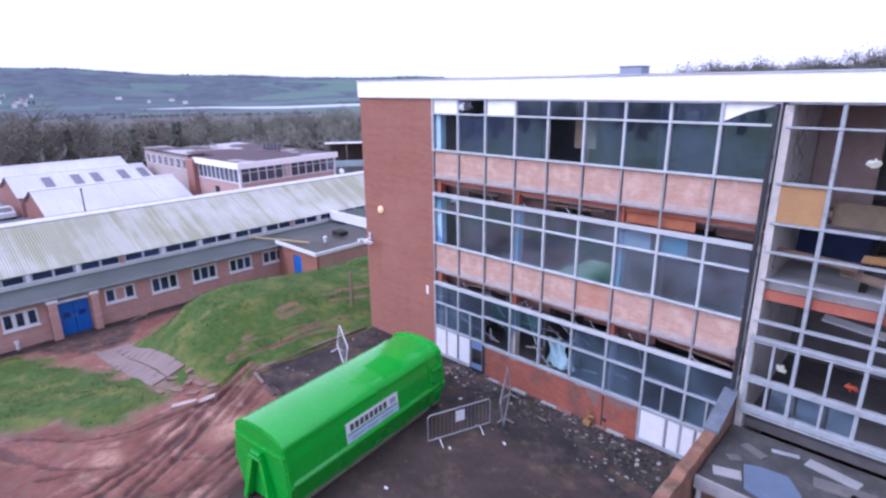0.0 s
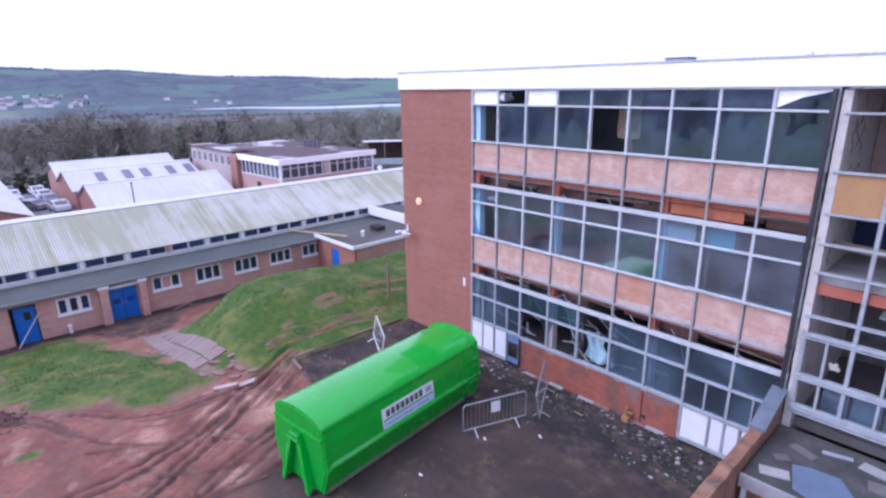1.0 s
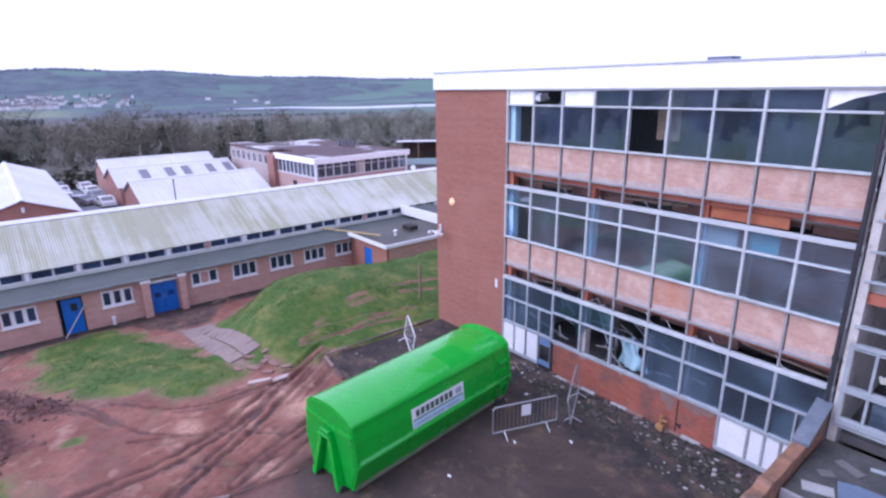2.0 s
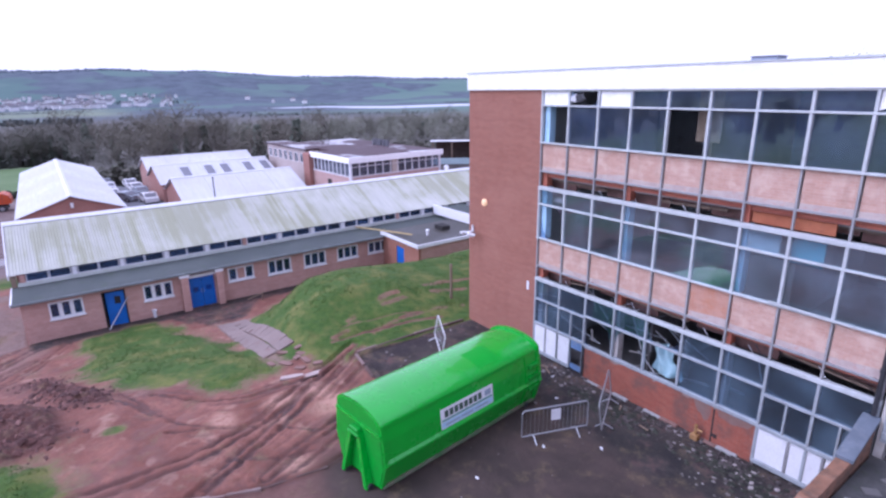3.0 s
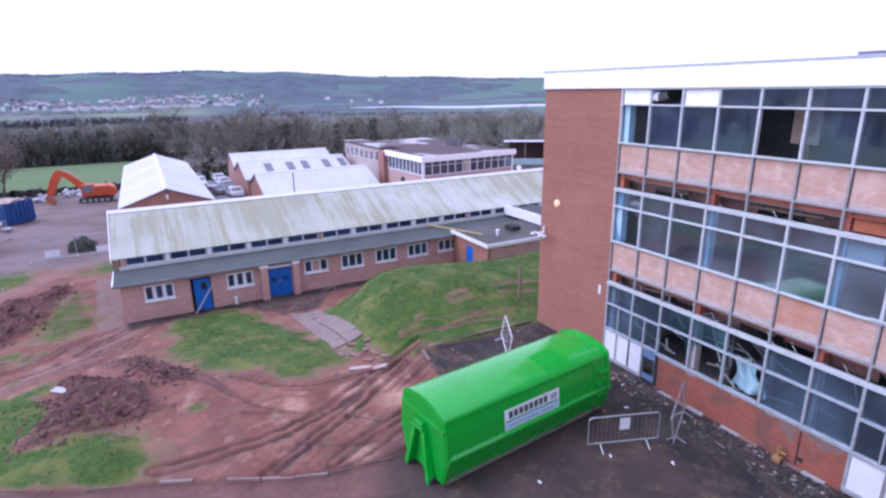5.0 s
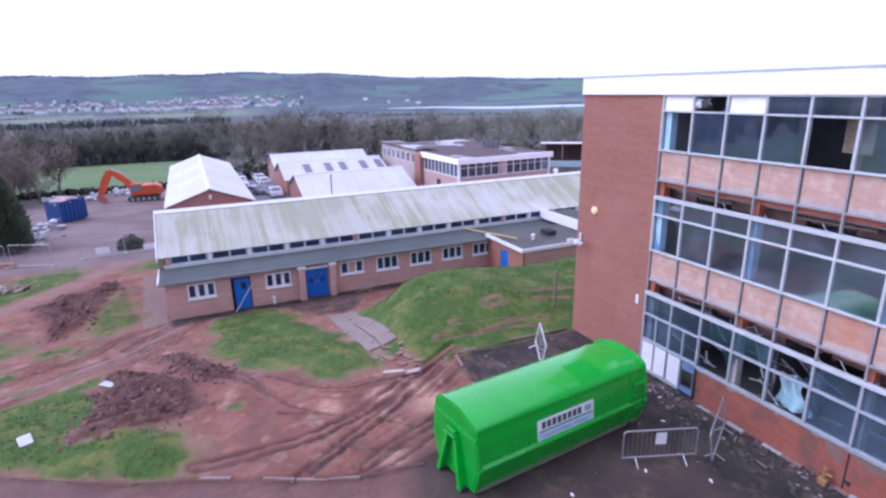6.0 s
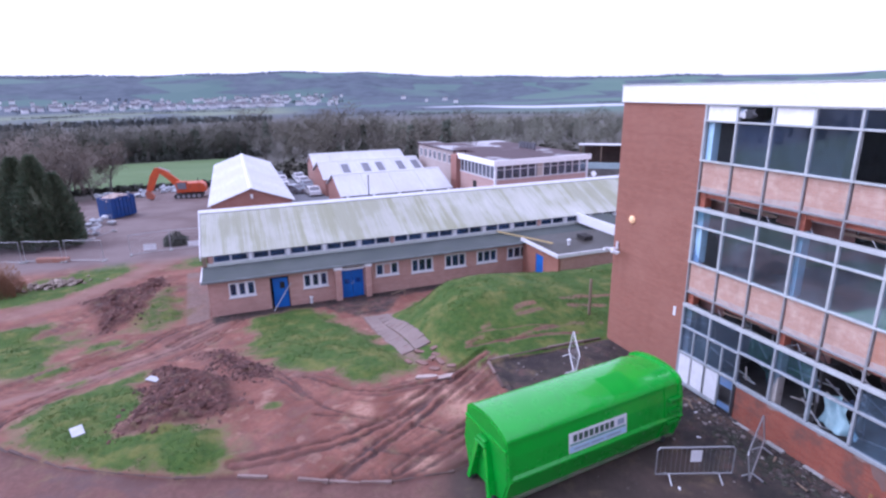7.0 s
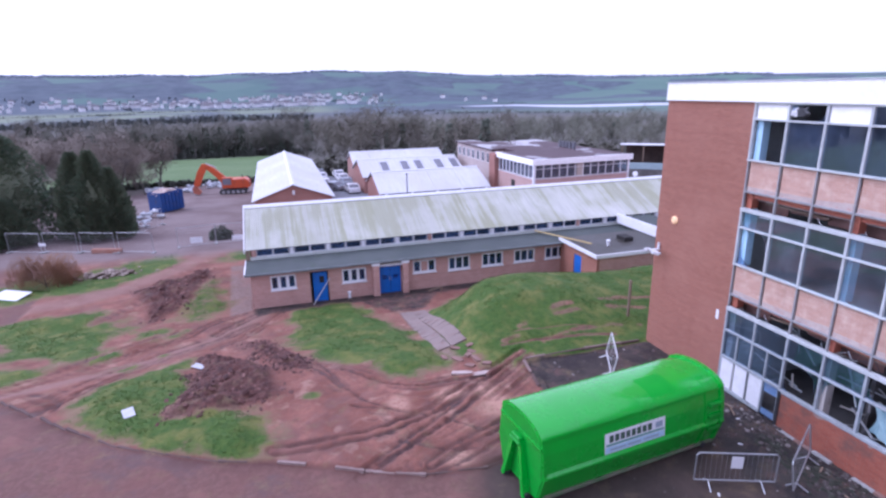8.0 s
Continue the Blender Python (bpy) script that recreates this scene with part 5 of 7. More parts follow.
part("fascia", Geo().box(-20.2, 4.40, 0.02, -15.2, 4.5, 0.26).box(-15.3, 4.5, 0.02, -15.2, 10.6, 0.26), WHITE, link, "white roof-edge board")
part("upper_fascia", Geo().box(-22.6, 10.9, 0.25, -12.0, 11.05, 1.0), WHITE, link, "white boarded parapet")
part("roof_upper", Geo().box(-22.6, 11.05, 0.5, -4.4, 14.0, 0.7), FELT, link)
for i in range(5):
    part("post", Geo().box(-17.6 + i * 0.9, 11.1, 0.7, -17.52 + i * 0.9, 11.18, 2.3), FRAME_THIN, link)
part("roof_timber", Geo().rod((-22.6, 3.6, 0.25), (-17.4, 5.4, 0.4), 0.06, n=6), surf("yellow_timber", (0.5, 0.38, 0.16), (0.42, 0.32, 0.14), None, 3), link, "yellow timber lying on the roof")
part("roof_cowl", Geo().rod((-17.2, 6.6, 0.2), (-17.2, 6.6, 0.5), 0.1).lump((-17.2, 6.6, 0.55), 0.16, rng, 2, (1, 1, 0.6), 0.1), WHITE, link)
part("roof_clutter", Geo().box(-18.6, 8.2, 0.2, -17.6, 8.9, 0.5), DARK, link)


# ---- the green roll-on skip container ----
GREEN = surf("glossy_green_paint", (0.0115, 0.385, 0.020), (0.010, 0.34, 0.018), (0.02, 0.27, 0.035), 0.7, 30, 0.26, 0.03, 0.002, 0.35, Coat_Weight=0.5)
# Darker copy of the skip's green, with shade put into the colour.
GREEN_SHADED = surf("shaded_green_paint", (0.010, 0.33, 0.02), (0.009, 0.28, 0.017), (0.03, 0.12, 0.03), 1.5, 30, 0.4, 0.05, 0.002)


def build_container():
    MUDDY_RAIL = surf("mud_caked_green_paint", (0.16, 0.15, 0.11), (0.05, 0.16, 0.05), (0.22, 0.14, 0.11), 1.8, 20, 0.8, 0.2, 0.004, 0.7)
    c = thing("skip_container", "bright green enclosed roll-on skip standing on mud", "container", pose(2.08, -5.96, 0.0, 0, 0, 6.3))
    half = [(0.90, 0.16), (1.12, 0.86), (1.16, 0.95), (1.12, 1.04), (1.07, 1.60), (1.0, 1.93)]
    arc = [(1.0 * math.sin(a) ** 1.0 * 1.02, 1.93 + 0.42 * math.cos(a) ** 0.85) for a in (math.radians(78 - 6 * i) for i in range(13))]
    arc += [(0.0, 2.35)] + [(-x, z) for x, z in reversed(arc)] if arc[-1][0] > 0.02 else [(-x, z) for x, z in reversed(arc[:-1])]
    sect = half + arc + [(-x, z) for x, z in reversed(half)]
    part("body", Geo().prism(sect, "y", -3.2, 2.55), GREEN, c, "green steel body with rounded lid")
    wide = [(x * 1.05, 0.12 + (z - 0.16) * 1.05) for x, z in sect]
    part("rear_section", Geo().prism([(x * 1.012, z) for x, z in sect], "y", 2.55, 3.18), GREEN, c)
    part("rear_rim", Geo().prism(wide, "y", 3.1, 3.24), GREEN, c)
    part("middle_rim", Geo().prism([(x * 1.03, 0.14 + (z - 0.16) * 1.02) for x, z in sect], "y", 2.5, 2.6), GREEN, c)
    rim = [(x * 1.045, 0.12 + (z - 0.16) * 1.03) for x, z in sect]
    part("end_rim", Geo().prism(rim, "y", -3.26, -3.14), GREEN, c)
    part("front_plate", Geo().prism([(x * 0.98, 0.16 + (z - 0.16) * 0.97) for x, z in sect], "y", -3.24, -3.28), GREEN_SHADED, c)
    for s in (-1, 1):
        part("side_rib", Geo().prism([(s * 1.10, 0.88), (s * 1.2, 0.93), (s * 1.2, 0.99), (s * 1.10, 1.06)], "y", -3.15, 2.56), GREEN, c)
        part("bottom_rail", Geo().box(s * 0.92 - 0.05, -3.2, 0.08, s * 0.92 + 0.05, 3.2, 0.19, 0.015), MUDDY_RAIL, c, "mud-caked bottom rail")
        part("skid_rail", Geo().box(s * 0.53 - 0.07, -3.2, 0.0, s * 0.53 + 0.07, 3.2, 0.17), GREEN_SHADED, c)
        part("hook_post", Geo().add([(s * 0.62, -3.28, 0.05), (s * 0.48, -3.28, 0.05), (s * 0.1, -3.28, 1.55), (s * 0.24, -3.28, 1.6), (s * 0.62, -3.52, 0.05), (s * 0.48, -3.52, 0.05), (s * 0.1, -3.42, 1.55), (s * 0.24, -3.42, 1.6)],
                                    [(0, 1, 2, 3), (4, 5, 6, 7), (0, 1, 5, 4), (1, 2, 6, 5), (2, 3, 7, 6), (3, 0, 4, 7)]), GREEN, c)
        for z in (0.75, 1.15, 1.55):
            part("hinge", Geo().box(s * 1.13 - 0.05, 2.62, z, s * 1.13 + 0.07, 3.1, z + 0.12, 0.015), GREEN_SHADED, c)
        part("roller", Geo().rod((s * 0.9 - 0.09, 2.75, 0.1), (s * 0.9 + 0.09, 2.75, 0.1), 0.1, n=16), BLACK_IRON, c)
        part("foot_roller", Geo().rod((s * 0.55 - 0.09, -3.38, 0.09), (s * 0.55 + 0.09, -3.38, 0.09), 0.09, n=14), BLACK_IRON, c)
    part("hook_bar", Geo().rod((-0.25, -3.45, 1.5), (0.25, -3.45, 1.5), 0.035).box(-0.2, -3.44, 1.52, 0.2, -3.28, 1.66, 0.02), GREEN_SHADED, c, "lifting hook bar")
    part("cross_bar", Geo().box(-1.05, -3.31, 1.74, 1.05, -3.26, 1.83), GREEN, c)
    part("lid_lip", Geo().prism([(x * 1.02, z + 0.015) for x, z in [(1.0, 1.93)] + arc + [(-1.0, 1.93)]] + [(x * 0.99, z - 0.02) for x, z in reversed([(1.0, 1.93)] + arc + [(-1.0, 1.93)])], "y", -3.2, 2.6), GREEN, c, "shiny arched lid")
    patch = [(x * 1.024, z + 0.02) for x, z in arc if -0.1 < x < 0.86]
    part("lid_patch", Geo().prism(patch + [(x, z - 0.015) for x, z in reversed(patch)], "y", 0.6, 1.55), surf("flat_green_paint", (0.010, 0.34, 0.018), (0.009, 0.31, 0.016), None, 1.5, 30, 0.5, 0.03, 0.002, Specular_IOR_Level=0.25), c, "darker, less glossy patch on the lid")
    lean = math.degrees(math.atan2(0.05, 0.56))
    # white name board on the side
    board = part("side_board", Geo().box(0, -1.08, 0.0, 0.012, 1.08, 0.62, 0.003), WHITE, c, "white name board", m=pose(1.118, -0.15, 1.07, 0, -lean, 0))
    ink = surf("dark_green_ink", (0.05, 0.10, 0.06), (0.04, 0.08, 0.05), None, 3)
    part("blue_strip", Geo().box(0.0122, -1.06, 0.02, 0.0145, 1.06, 0.2), surf("pale_blue_ink", (0.42, 0.60, 0.74), (0.38, 0.55, 0.70), None, 3), board, "pale blue printed strip")
    for i in range(8):
        part("letter_bar", Geo().box(0.012, -0.93 + i * 0.195, 0.33, 0.016, -0.785 + i * 0.195, 0.54), ink, board)
    part("letter_bar", Geo().box(0.012, -1.04, 0.22, 0.016, 1.04, 0.29), surf("teal_ink", (0.16, 0.34, 0.30), (0.14, 0.3, 0.27), None, 3), board)
    for a, b in ((-0.9, -0.35), (-0.28, 0.2), (0.28, 0.85)):
        part("letter_bar", Geo().box(0.012, a, 0.075, 0.0165, b, 0.13), surf("grey_ink", (0.3, 0.36, 0.42), (0.27, 0.33, 0.4), None, 3) if a < -0.8 else bpy.data.materials["grey_ink"], board)
    part("letter_bar", Geo().box(0.012, 0.72, 0.34, 0.016, 0.98, 0.52), bpy.data.materials["grey_ink"], board)


build_container()


# ---- crowd barriers ----
def build_barrier(steel):
    b = thing("crowd_barrier", "galvanised crowd-control barrier on the muddy tarmac", "barrier", group="crowd barriers")
    part("outer_tube", Geo().path([(-1.1, 0, 0.2), (-1.1, 0, 1.0), (-1.03, 0, 1.08), (1.03, 0, 1.08), (1.1, 0, 1.0), (1.1, 0, 0.2), (-1.1, 0, 0.2)], 0.022), steel, b)
    for i in range(15):
        part("bar", Geo().rod((-0.96 + i * 0.137, 0, 0.2), (-0.96 + i * 0.137, 0, 1.08), 0.003, n=5), steel, b)
    for s in (-0.72, 0.72):
        part("foot", Geo().path([(s, -0.28, 0.015), (s, 0, 0.2), (s, 0.28, 0.015)], 0.02), steel, b)
    return b


bar = build_barrier(GALV)
bar.matrix_world = pose(4.44, -3.56, 0.0, 0, 0, 69)
part("notice", Geo().box(-0.16, -0.03, 0.62, 0.16, -0.024, 1.0), WHITE, bar, "white notice sheet")
b2 = build_barrier(surf("pale_barrier_paint", (0.72, 0.72, 0.74), (0.64, 0.64, 0.66), None, 3, 30, 0.5))
b2.matrix_world = pose(-2.56, -3.02, 0.0, 10, 0, 152)
b3 = copy_thing(bar, pose(4.72, -1.38, 0.03, -8, -2, 120))
for o in list(b3.children):
    if o.name.startswith("notice"):
        bpy.data.objects.remove(o)
tagged(b2, "pale crowd barrier standing crooked on dark tarmac")
tagged(b3, "bent crowd barrier leaning over on rubble")

# ---- kerbs, edging and broken slabs ----
KERBSTONE = surf("pale_kerb_concrete", (0.085, 0.05, 0.042), (0.145, 0.095, 0.082), (0.07, 0.037, 0.031), 0.8, 20, 0.9, 0.4, 0.008, 0.9, random_piece=0.3)
KERB_CLEAN = surf("scraped_kerb_concrete", (0.29, 0.215, 0.19), (0.22, 0.15, 0.13), (0.15, 0.085, 0.07), 1.4, 20, 0.9, 0.4, 0.008, 0.9, random_piece=0.4)
kerb = thing("kerb", "mud-stained concrete kerb along the drive", "kerb", kind="structure")
stone = Geo().box(-0.455, -0.055, -0.25, 0.455, 0.05, 0.065, 0.014).mesh("kerbstone", KERBSTONE)
clean_stone = Geo().box(-0.455, -0.055, -0.25, 0.455, 0.05, 0.085, 0.014).mesh("kerbstone", KERB_CLEAN)
KLINE = KERB + [(0.6, -7.6)]
krng = random.Random(8)
left = 0.46
for (ax, ay), (bx, by) in zip(KLINE, KLINE[1:]):
    span = math.hypot(bx - ax, by - ay)
    while left < span:
        k = left / span
        left += 0.925
        x, y = ax + (bx - ax) * k, ay + (by - ay) * k
        if krng.random() < 0.04:
            continue
        part("kerbstone", clean_stone if -16.6 < y < -11.8 and krng.random() < 0.75 else stone, None, kerb, m=pose(x, y, float(ground_z(x, y)) + krng.uniform(-0.03, 0.03), krng.uniform(-4, 4), krng.uniform(-1.5, 1.5), math.degrees(math.atan2(by - ay, bx - ax)) + krng.uniform(-2, 2)))
    left -= span
edging = thing("tarmac_edging", "broken concrete edging round the dark tarmac", "kerb", kind="structure")
for (ax, ay), (bx, by) in (((-4.15, -5.9), (-4.15, -0.4)), ((-4.1, -6.0), (-1.9, -6.35))):
    n = int(math.hypot(bx - ax, by - ay) / 0.915)
    for i in range(n):
        k = (i + 0.5) / n
        x, y = ax + (bx - ax) * k, ay + (by - ay) * k
        part("kerbstone", clean_stone if krng.random() < 0.7 else stone, None, edging, m=pose(x, y, float(ground_z(x, y)) + krng.uniform(0.05, 0.09), krng.uniform(-4, 4), krng.uniform(-3, 3), math.degrees(math.atan2(by - ay, bx - ax)) + krng.uniform(-4, 4)))
SLAB = surf("weathered_paving", (0.215, 0.162, 0.142), (0.27, 0.21, 0.185), (0.185, 0.105, 0.085), 1.1, 16, 0.9, 0.3, 0.006, 0.8, random_piece=0.3)
PALE_SLAB = surf("broken_pale_concrete", (0.5, 0.40, 0.36), (0.40, 0.31, 0.28), (0.26, 0.15, 0.12), 1.6, 16, 0.9, 0.3, 0.006, 0.6)
MUDDY_SLAB = surf("muddy_broken_concrete", (0.27, 0.165, 0.135), (0.20, 0.115, 0.092), (0.15, 0.075, 0.058), 1.6, 16, 0.9, 0.3, 0.006, 0.7)
paving = thing("paving_path", "worn concrete slab path leading to the blue doors", "path", kind="structure")
flag = Geo().box(-0.449, -0.371, -0.06, 0.449, 0.371, 0.03, 0.004).mesh("paving_slab", SLAB)
for i in range(10):
    for j in range(2):
        x, y = -15.3 + i * 0.9, -8.25 + j * 0.745 - 0.045 * i
        if krng.random() < (0.03 if i < 8 else 0.2):
            continue
        e = 0.4
        gx, gy = float(ground_z(x + e, y) - ground_z(x - e, y)) / (2 * e), float(ground_z(x, y + e) - ground_z(x, y - e)) / (2 * e)
        ex = Vector((1, 0, gx)).normalized()
        ez = Vector((-gx, -gy, 1)).normalized()
        tilt = Matrix((ex, ez.cross(ex), ez)).transposed().to_4x4()
        part("paving_slab", flag, None, paving, m=Matrix.Translation((x, y, float(ground_z(x, y)) + krng.uniform(0.025, 0.04))) @ tilt @ pose(0, 0, 0, krng.uniform(-0.5, 0.5), krng.uniform(-0.5, 0.5), krng.uniform(-1, 1)))
for i, (x, y, s, a) in enumerate(((-3.95, -8.75, 0.45, 82), (-3.8, -8.0, 0.4, 95), (-5.2, -8.5, 0.3, 30), (-4.9, -7.8, 0.28, 10), (-4.5, -8.2, 0.22, 50), (-4.4, -7.5, 0.2, 70), (-5.8, -8.9, 0.2, 15), (-6.4, -8.2, 0.24, 65), (-5.6, -7.7, 0.22, 40), (-6.2, -7.6, 0.18, 110), (-5.3, -8.0, 0.2, 130))):
    single("broken_slab", Geo().prism([(-s, -0.09), (-s * 0.8, 0.1), (s * 0.3, 0.12), (s, 0.07), (s * 0.85, -0.08), (0.1, -0.12)], "z", -0.02, 0.05), PALE_SLAB if i < 2 else MUDDY_SLAB, "broken concrete slab half sunk in mud", "rubble", pose(x, y, float(ground_z(x, y) + churn(x, y)) + 0.02, krng.uniform(-6, 6), krng.uniform(-6, 6), a), "broken slabs")
for x, y, a, sx, sy in ((-5.05, -20.8, 20, 0.31, 0.19), (-9.9, -19.15, 50, 0.30, 0.16)):
    single("white_board", Geo().box(-sx, -sy, -0.01, sx, sy, 0.03, 0.006), surf("weathered_white_board", (0.52, 0.52, 0.54), (0.45, 0.46, 0.49), (0.35, 0.35, 0.35), 2) if x > -6 else bpy.data.materials["weathered_white_board"], "white sheet lying on the grass", "debris", pose(x, y, float(ground_z(x, y) + churn(x, y)) + 0.04, 3, 2, a), "white sheets on the ground")
# rubble and scraps along the foot of the block


def pebbly(name, dark, mid, pale, share):
    """Loose bits: each its own tone, a share of them pale."""
    t = Tree(name)
    r = t.node("ShaderNodeNewGeometry").outputs["Random Per Island"]
    c = t.mix(t.step(r, 0.0, 1.0 - share), dark, mid)
    c = t.mix(t.step(r, 1.0 - share, 1.0 - share * 0.3), c, pale)
    g = t.noise(25, 4, 0.65)
    c = t.mix(t.step(g, 0.4, 0.75, 0.0, 0.5), c, dark)
    return t.done(c, 0.92, g, 0.4, 0.006)


BITS = pebbly("pale_rubble", (0.045, 0.036, 0.034), (0.095, 0.078, 0.072), (0.36, 0.32, 0.30), 0.16)
scraps = Geo()
srng = random.Random(21)
HEAPS = [(srng.uniform(0.4, 10.6), srng.uniform(0.0, 1.3), srng.choice((0.15, 0.3, 0.5, 0.9))) for _ in range(26)]
for _ in range(1150):
    cx, cy, cr = HEAPS[srng.randrange(len(HEAPS))]
    x, y = min(10.8, max(0.2, srng.gauss(cx, cr))), -abs(srng.gauss(cy, cr * 0.6)) - 0.05
    scraps.lump((x, y, float(churn(x, y)) + 0.02), srng.choice((0.01, 0.014, 0.018, 0.026, 0.04, 0.075)), srng, 1, (1, srng.uniform(0.5, 1.2), 0.55), 0.35)
for _ in range(260):
    x, y = srng.uniform(-4, 9), srng.uniform(-7.5, -0.5)
    scraps.lump((x, y, float(ground_z(x, y) + churn(x, y)) + 0.01), srng.choice((0.012, 0.016, 0.03)), srng, 1, (1, 1, 0.5), 0.35)
for _ in range(90):
    x, y = srng.uniform(-3.9, 0.6), srng.uniform(-5.7, -0.3)
    scraps.lump((x, y, float(ground_z(x, y) + churn(x, y)) + 0.02), srng.choice((0.025, 0.04, 0.06)), srng, 1, (1.3, 0.8, 0.5), 0.4)
dust = Geo()
for _ in range(110):
    cx, cy, cr = srng.choice(((1.9, -0.5, 0.4), (2.5, -0.7, 0.35), (0.9, -0.6, 0.4), (6.6, -0.4, 0.4), (7.4, -0.9, 0.4), (9.3, -1.5, 0.7), (8.3, -2.0, 0.5), (-2.4, -2.0, 0.8)))
    x, y = srng.gauss(cx, cr), min(-0.1, srng.gauss(cy, cr * 0.5))
    dust.lump((x, y, float(ground_z(x, y) + churn(x, y)) + 0.012), srng.choice((0.015, 0.02, 0.03, 0.05)), srng, 1, (1.4, 0.9, 0.4), 0.45)
single("plaster_debris", dust, pebbly("broken_plaster", (0.13, 0.115, 0.105), (0.25, 0.225, 0.21), (0.5, 0.47, 0.45), 0.22), "pale broken plaster strewn at the wall foot", "rubble", kind="stuff")
moss = Geo()
for _ in range(760):
    cx, cy = srng.choice(((3.6, -0.9), (4.6, -1.0), (5.6, -0.8), (7.9, -0.9), (8.8, -0.8), (9.6, -1.1), (10.2, -1.4)))
    x, y = srng.gauss(cx, 0.45), min(-0.12, srng.gauss(cy, 0.32))
    moss.lump((x, y, float(churn(x, y)) + 0.01), srng.choice((0.02, 0.03, 0.045, 0.07)), srng, 1, (1.4, 0.9, 0.5), 0.4)
single("mossy_rubble", moss, pebbly("dark_mossy_rubble", (0.022, 0.026, 0.016), (0.052, 0.052, 0.040), (0.16, 0.145, 0.13), 0.06), "dark mossy heaps of broken tarmac by the wall", "rubble", kind="stuff")
plinth = thing("plinth_edge", "broken pale concrete strip at the foot of the brick", "kerb", kind="structure")
for i in range(9):
    if i in (3, 6):
        continue
    a = 2.75 + i * 0.62
    part("kerbstone", Geo().box(a, -0.19, -0.1, a + 0.6, -0.05, 0.03 + 0.02 * (i % 3), 0.015), MUDDY_SLAB if i % 2 else CONCRETE, plinth)
single("rubble", scraps, BITS, "scattered pale rubble along the brick wall", "rubble", kind="stuff")
clods = Geo()
for _ in range(2300):
    poly = srng.choice(DIGS)
    cx, cy = sum(p[0] for p in poly) / len(poly), sum(p[1] for p in poly) / len(poly)
    a, b = srng.choice(poly), srng.random() ** 0.6
    x, y = cx + (a[0] - cx) * b + srng.gauss(0, 0.3), cy + (a[1] - cy) * b + srng.gauss(0, 0.3)
    clods.lump((x, y, float(ground_z(x, y) + churn(x, y)) - 0.015), srng.choice((0.03, 0.04, 0.05, 0.06, 0.08, 0.12)), srng, 1, (srng.uniform(0.8, 1.9), srng.uniform(0.6, 1.2), srng.uniform(0.35, 0.7)), 0.6)
single("earth_clods", clods, pebbly("dark_red_earth", (0.048, 0.019, 0.016), (0.108, 0.046, 0.037), (0.21, 0.108, 0.088), 0.16), "heaps of dark red broken earth", "earth", kind="stuff")
for x, y in ((4.45, -6.68), (4.6, -4.2), (5.7, -2.9), (1.9, -0.9), (3.0, -1.9)):
    single("scrap", Geo().lump((0, 0, 0.02), 0.06, srng, 1, (1.4, 0.6, 0.4), 0.3), WHITE, "small white scrap on the mud", "debris", pose(x, y, 0, 0, 0, srng.uniform(0, 180)), "white scraps")
for i in range(4):
    a, x, y = srng.uniform(0, 180), srng.uniform(1.0, 9.5), srng.uniform(-1.3, -0.3)
    single("timber_scrap", Geo().box(-srng.uniform(0.1, 0.35), -0.025, 0, 0.15, 0.025, 0.025), TIMBER, "dirty splintered timber offcut by the wall", "debris", pose(x, y, 0.05, 0, srng.uniform(-8, 8), a), "timber scraps")
single("standpipe", Geo().rod((0, 0, 0), (0, 0, 0.5), 0.05).box(-0.12, -0.1, 0, 0.12, 0.1, 0.18, 0.02).rod((0, 0, 0.35), (0.2, 0, 0.35), 0.035), surf("yellow_paint", (0.36, 0.20, 0.07), (0.28, 0.15, 0.06), (0.16, 0.09, 0.06), 3), "rusty yellow pipe stub against the brick", "pipe", pose(7.1, -0.25, 0.0))
# No opening is cut: a flat dark lump carries the hole's shade as colour.
single("wall_hole", Geo().lump((0, 0, 0), 0.14, srng, 2, (1, 0.12, 0.8), 0.25), DARK, "near-black lump standing in for a knocked-out hole", "hole", pose(7.55, -0.02, 0.28))
plastic = Geo()
bm_n = 14
for i in range(bm_n + 1):
    for j in range(bm_n + 1):
        u, v = i / bm_n, j / bm_n
        w = 0.5 + 0.3 * (1 - v) + 0.08 * math.sin(7 * v)
        plastic.v.append((w * (u - 0.5) * 2 * 0.7 + 0.1 * math.sin(6 * v), 0.10 * math.sin(9 * u + 4 * v) + 0.05 * math.sin(17 * u), 1.05 * v))
plastic.f = [(i * (bm_n + 1) + j, (i + 1) * (bm_n + 1) + j, (i + 1) * (bm_n + 1) + j + 1, i * (bm_n + 1) + j + 1) for i in range(bm_n) for j in range(bm_n)]
single("plastic_sheet", plastic, surf("pale_aqua_plastic", (0.30, 0.47, 0.52), (0.40, 0.56, 0.60), (0.2, 0.36, 0.4), 5, 20, 0.35, 0.1, 0.004), "crumpled pale aqua plastic sheet in the window", "plastic sheet", pose(5.6, 0.3, S0 + 0.05), smooth=True)
post = thing("timber_post", "thin weathered post standing on the grass bank", "post", pose(-6.0, 0.3, float(ground_z(-6.0, 0.3))))
part("shaft", Geo().box(-0.05, -0.05, -0.2, 0.05, 0.05, 1.9, 0.01), TIMBER, post)
trestle = thing("broken_hurdle", "broken grey timber hurdle by the wall", "hurdle", pose(-18.6, -5.6, -2.45))
part("rail", Geo().rod((-0.7, -0.3, 0.1), (0.4, 0.4, 0.75), 0.035, n=6), TIMBER, trestle)
part("leg", Geo().rod((0.2, 0.3, 0.0), (0.35, 0.35, 0.7), 0.03, n=6), TIMBER, trestle)

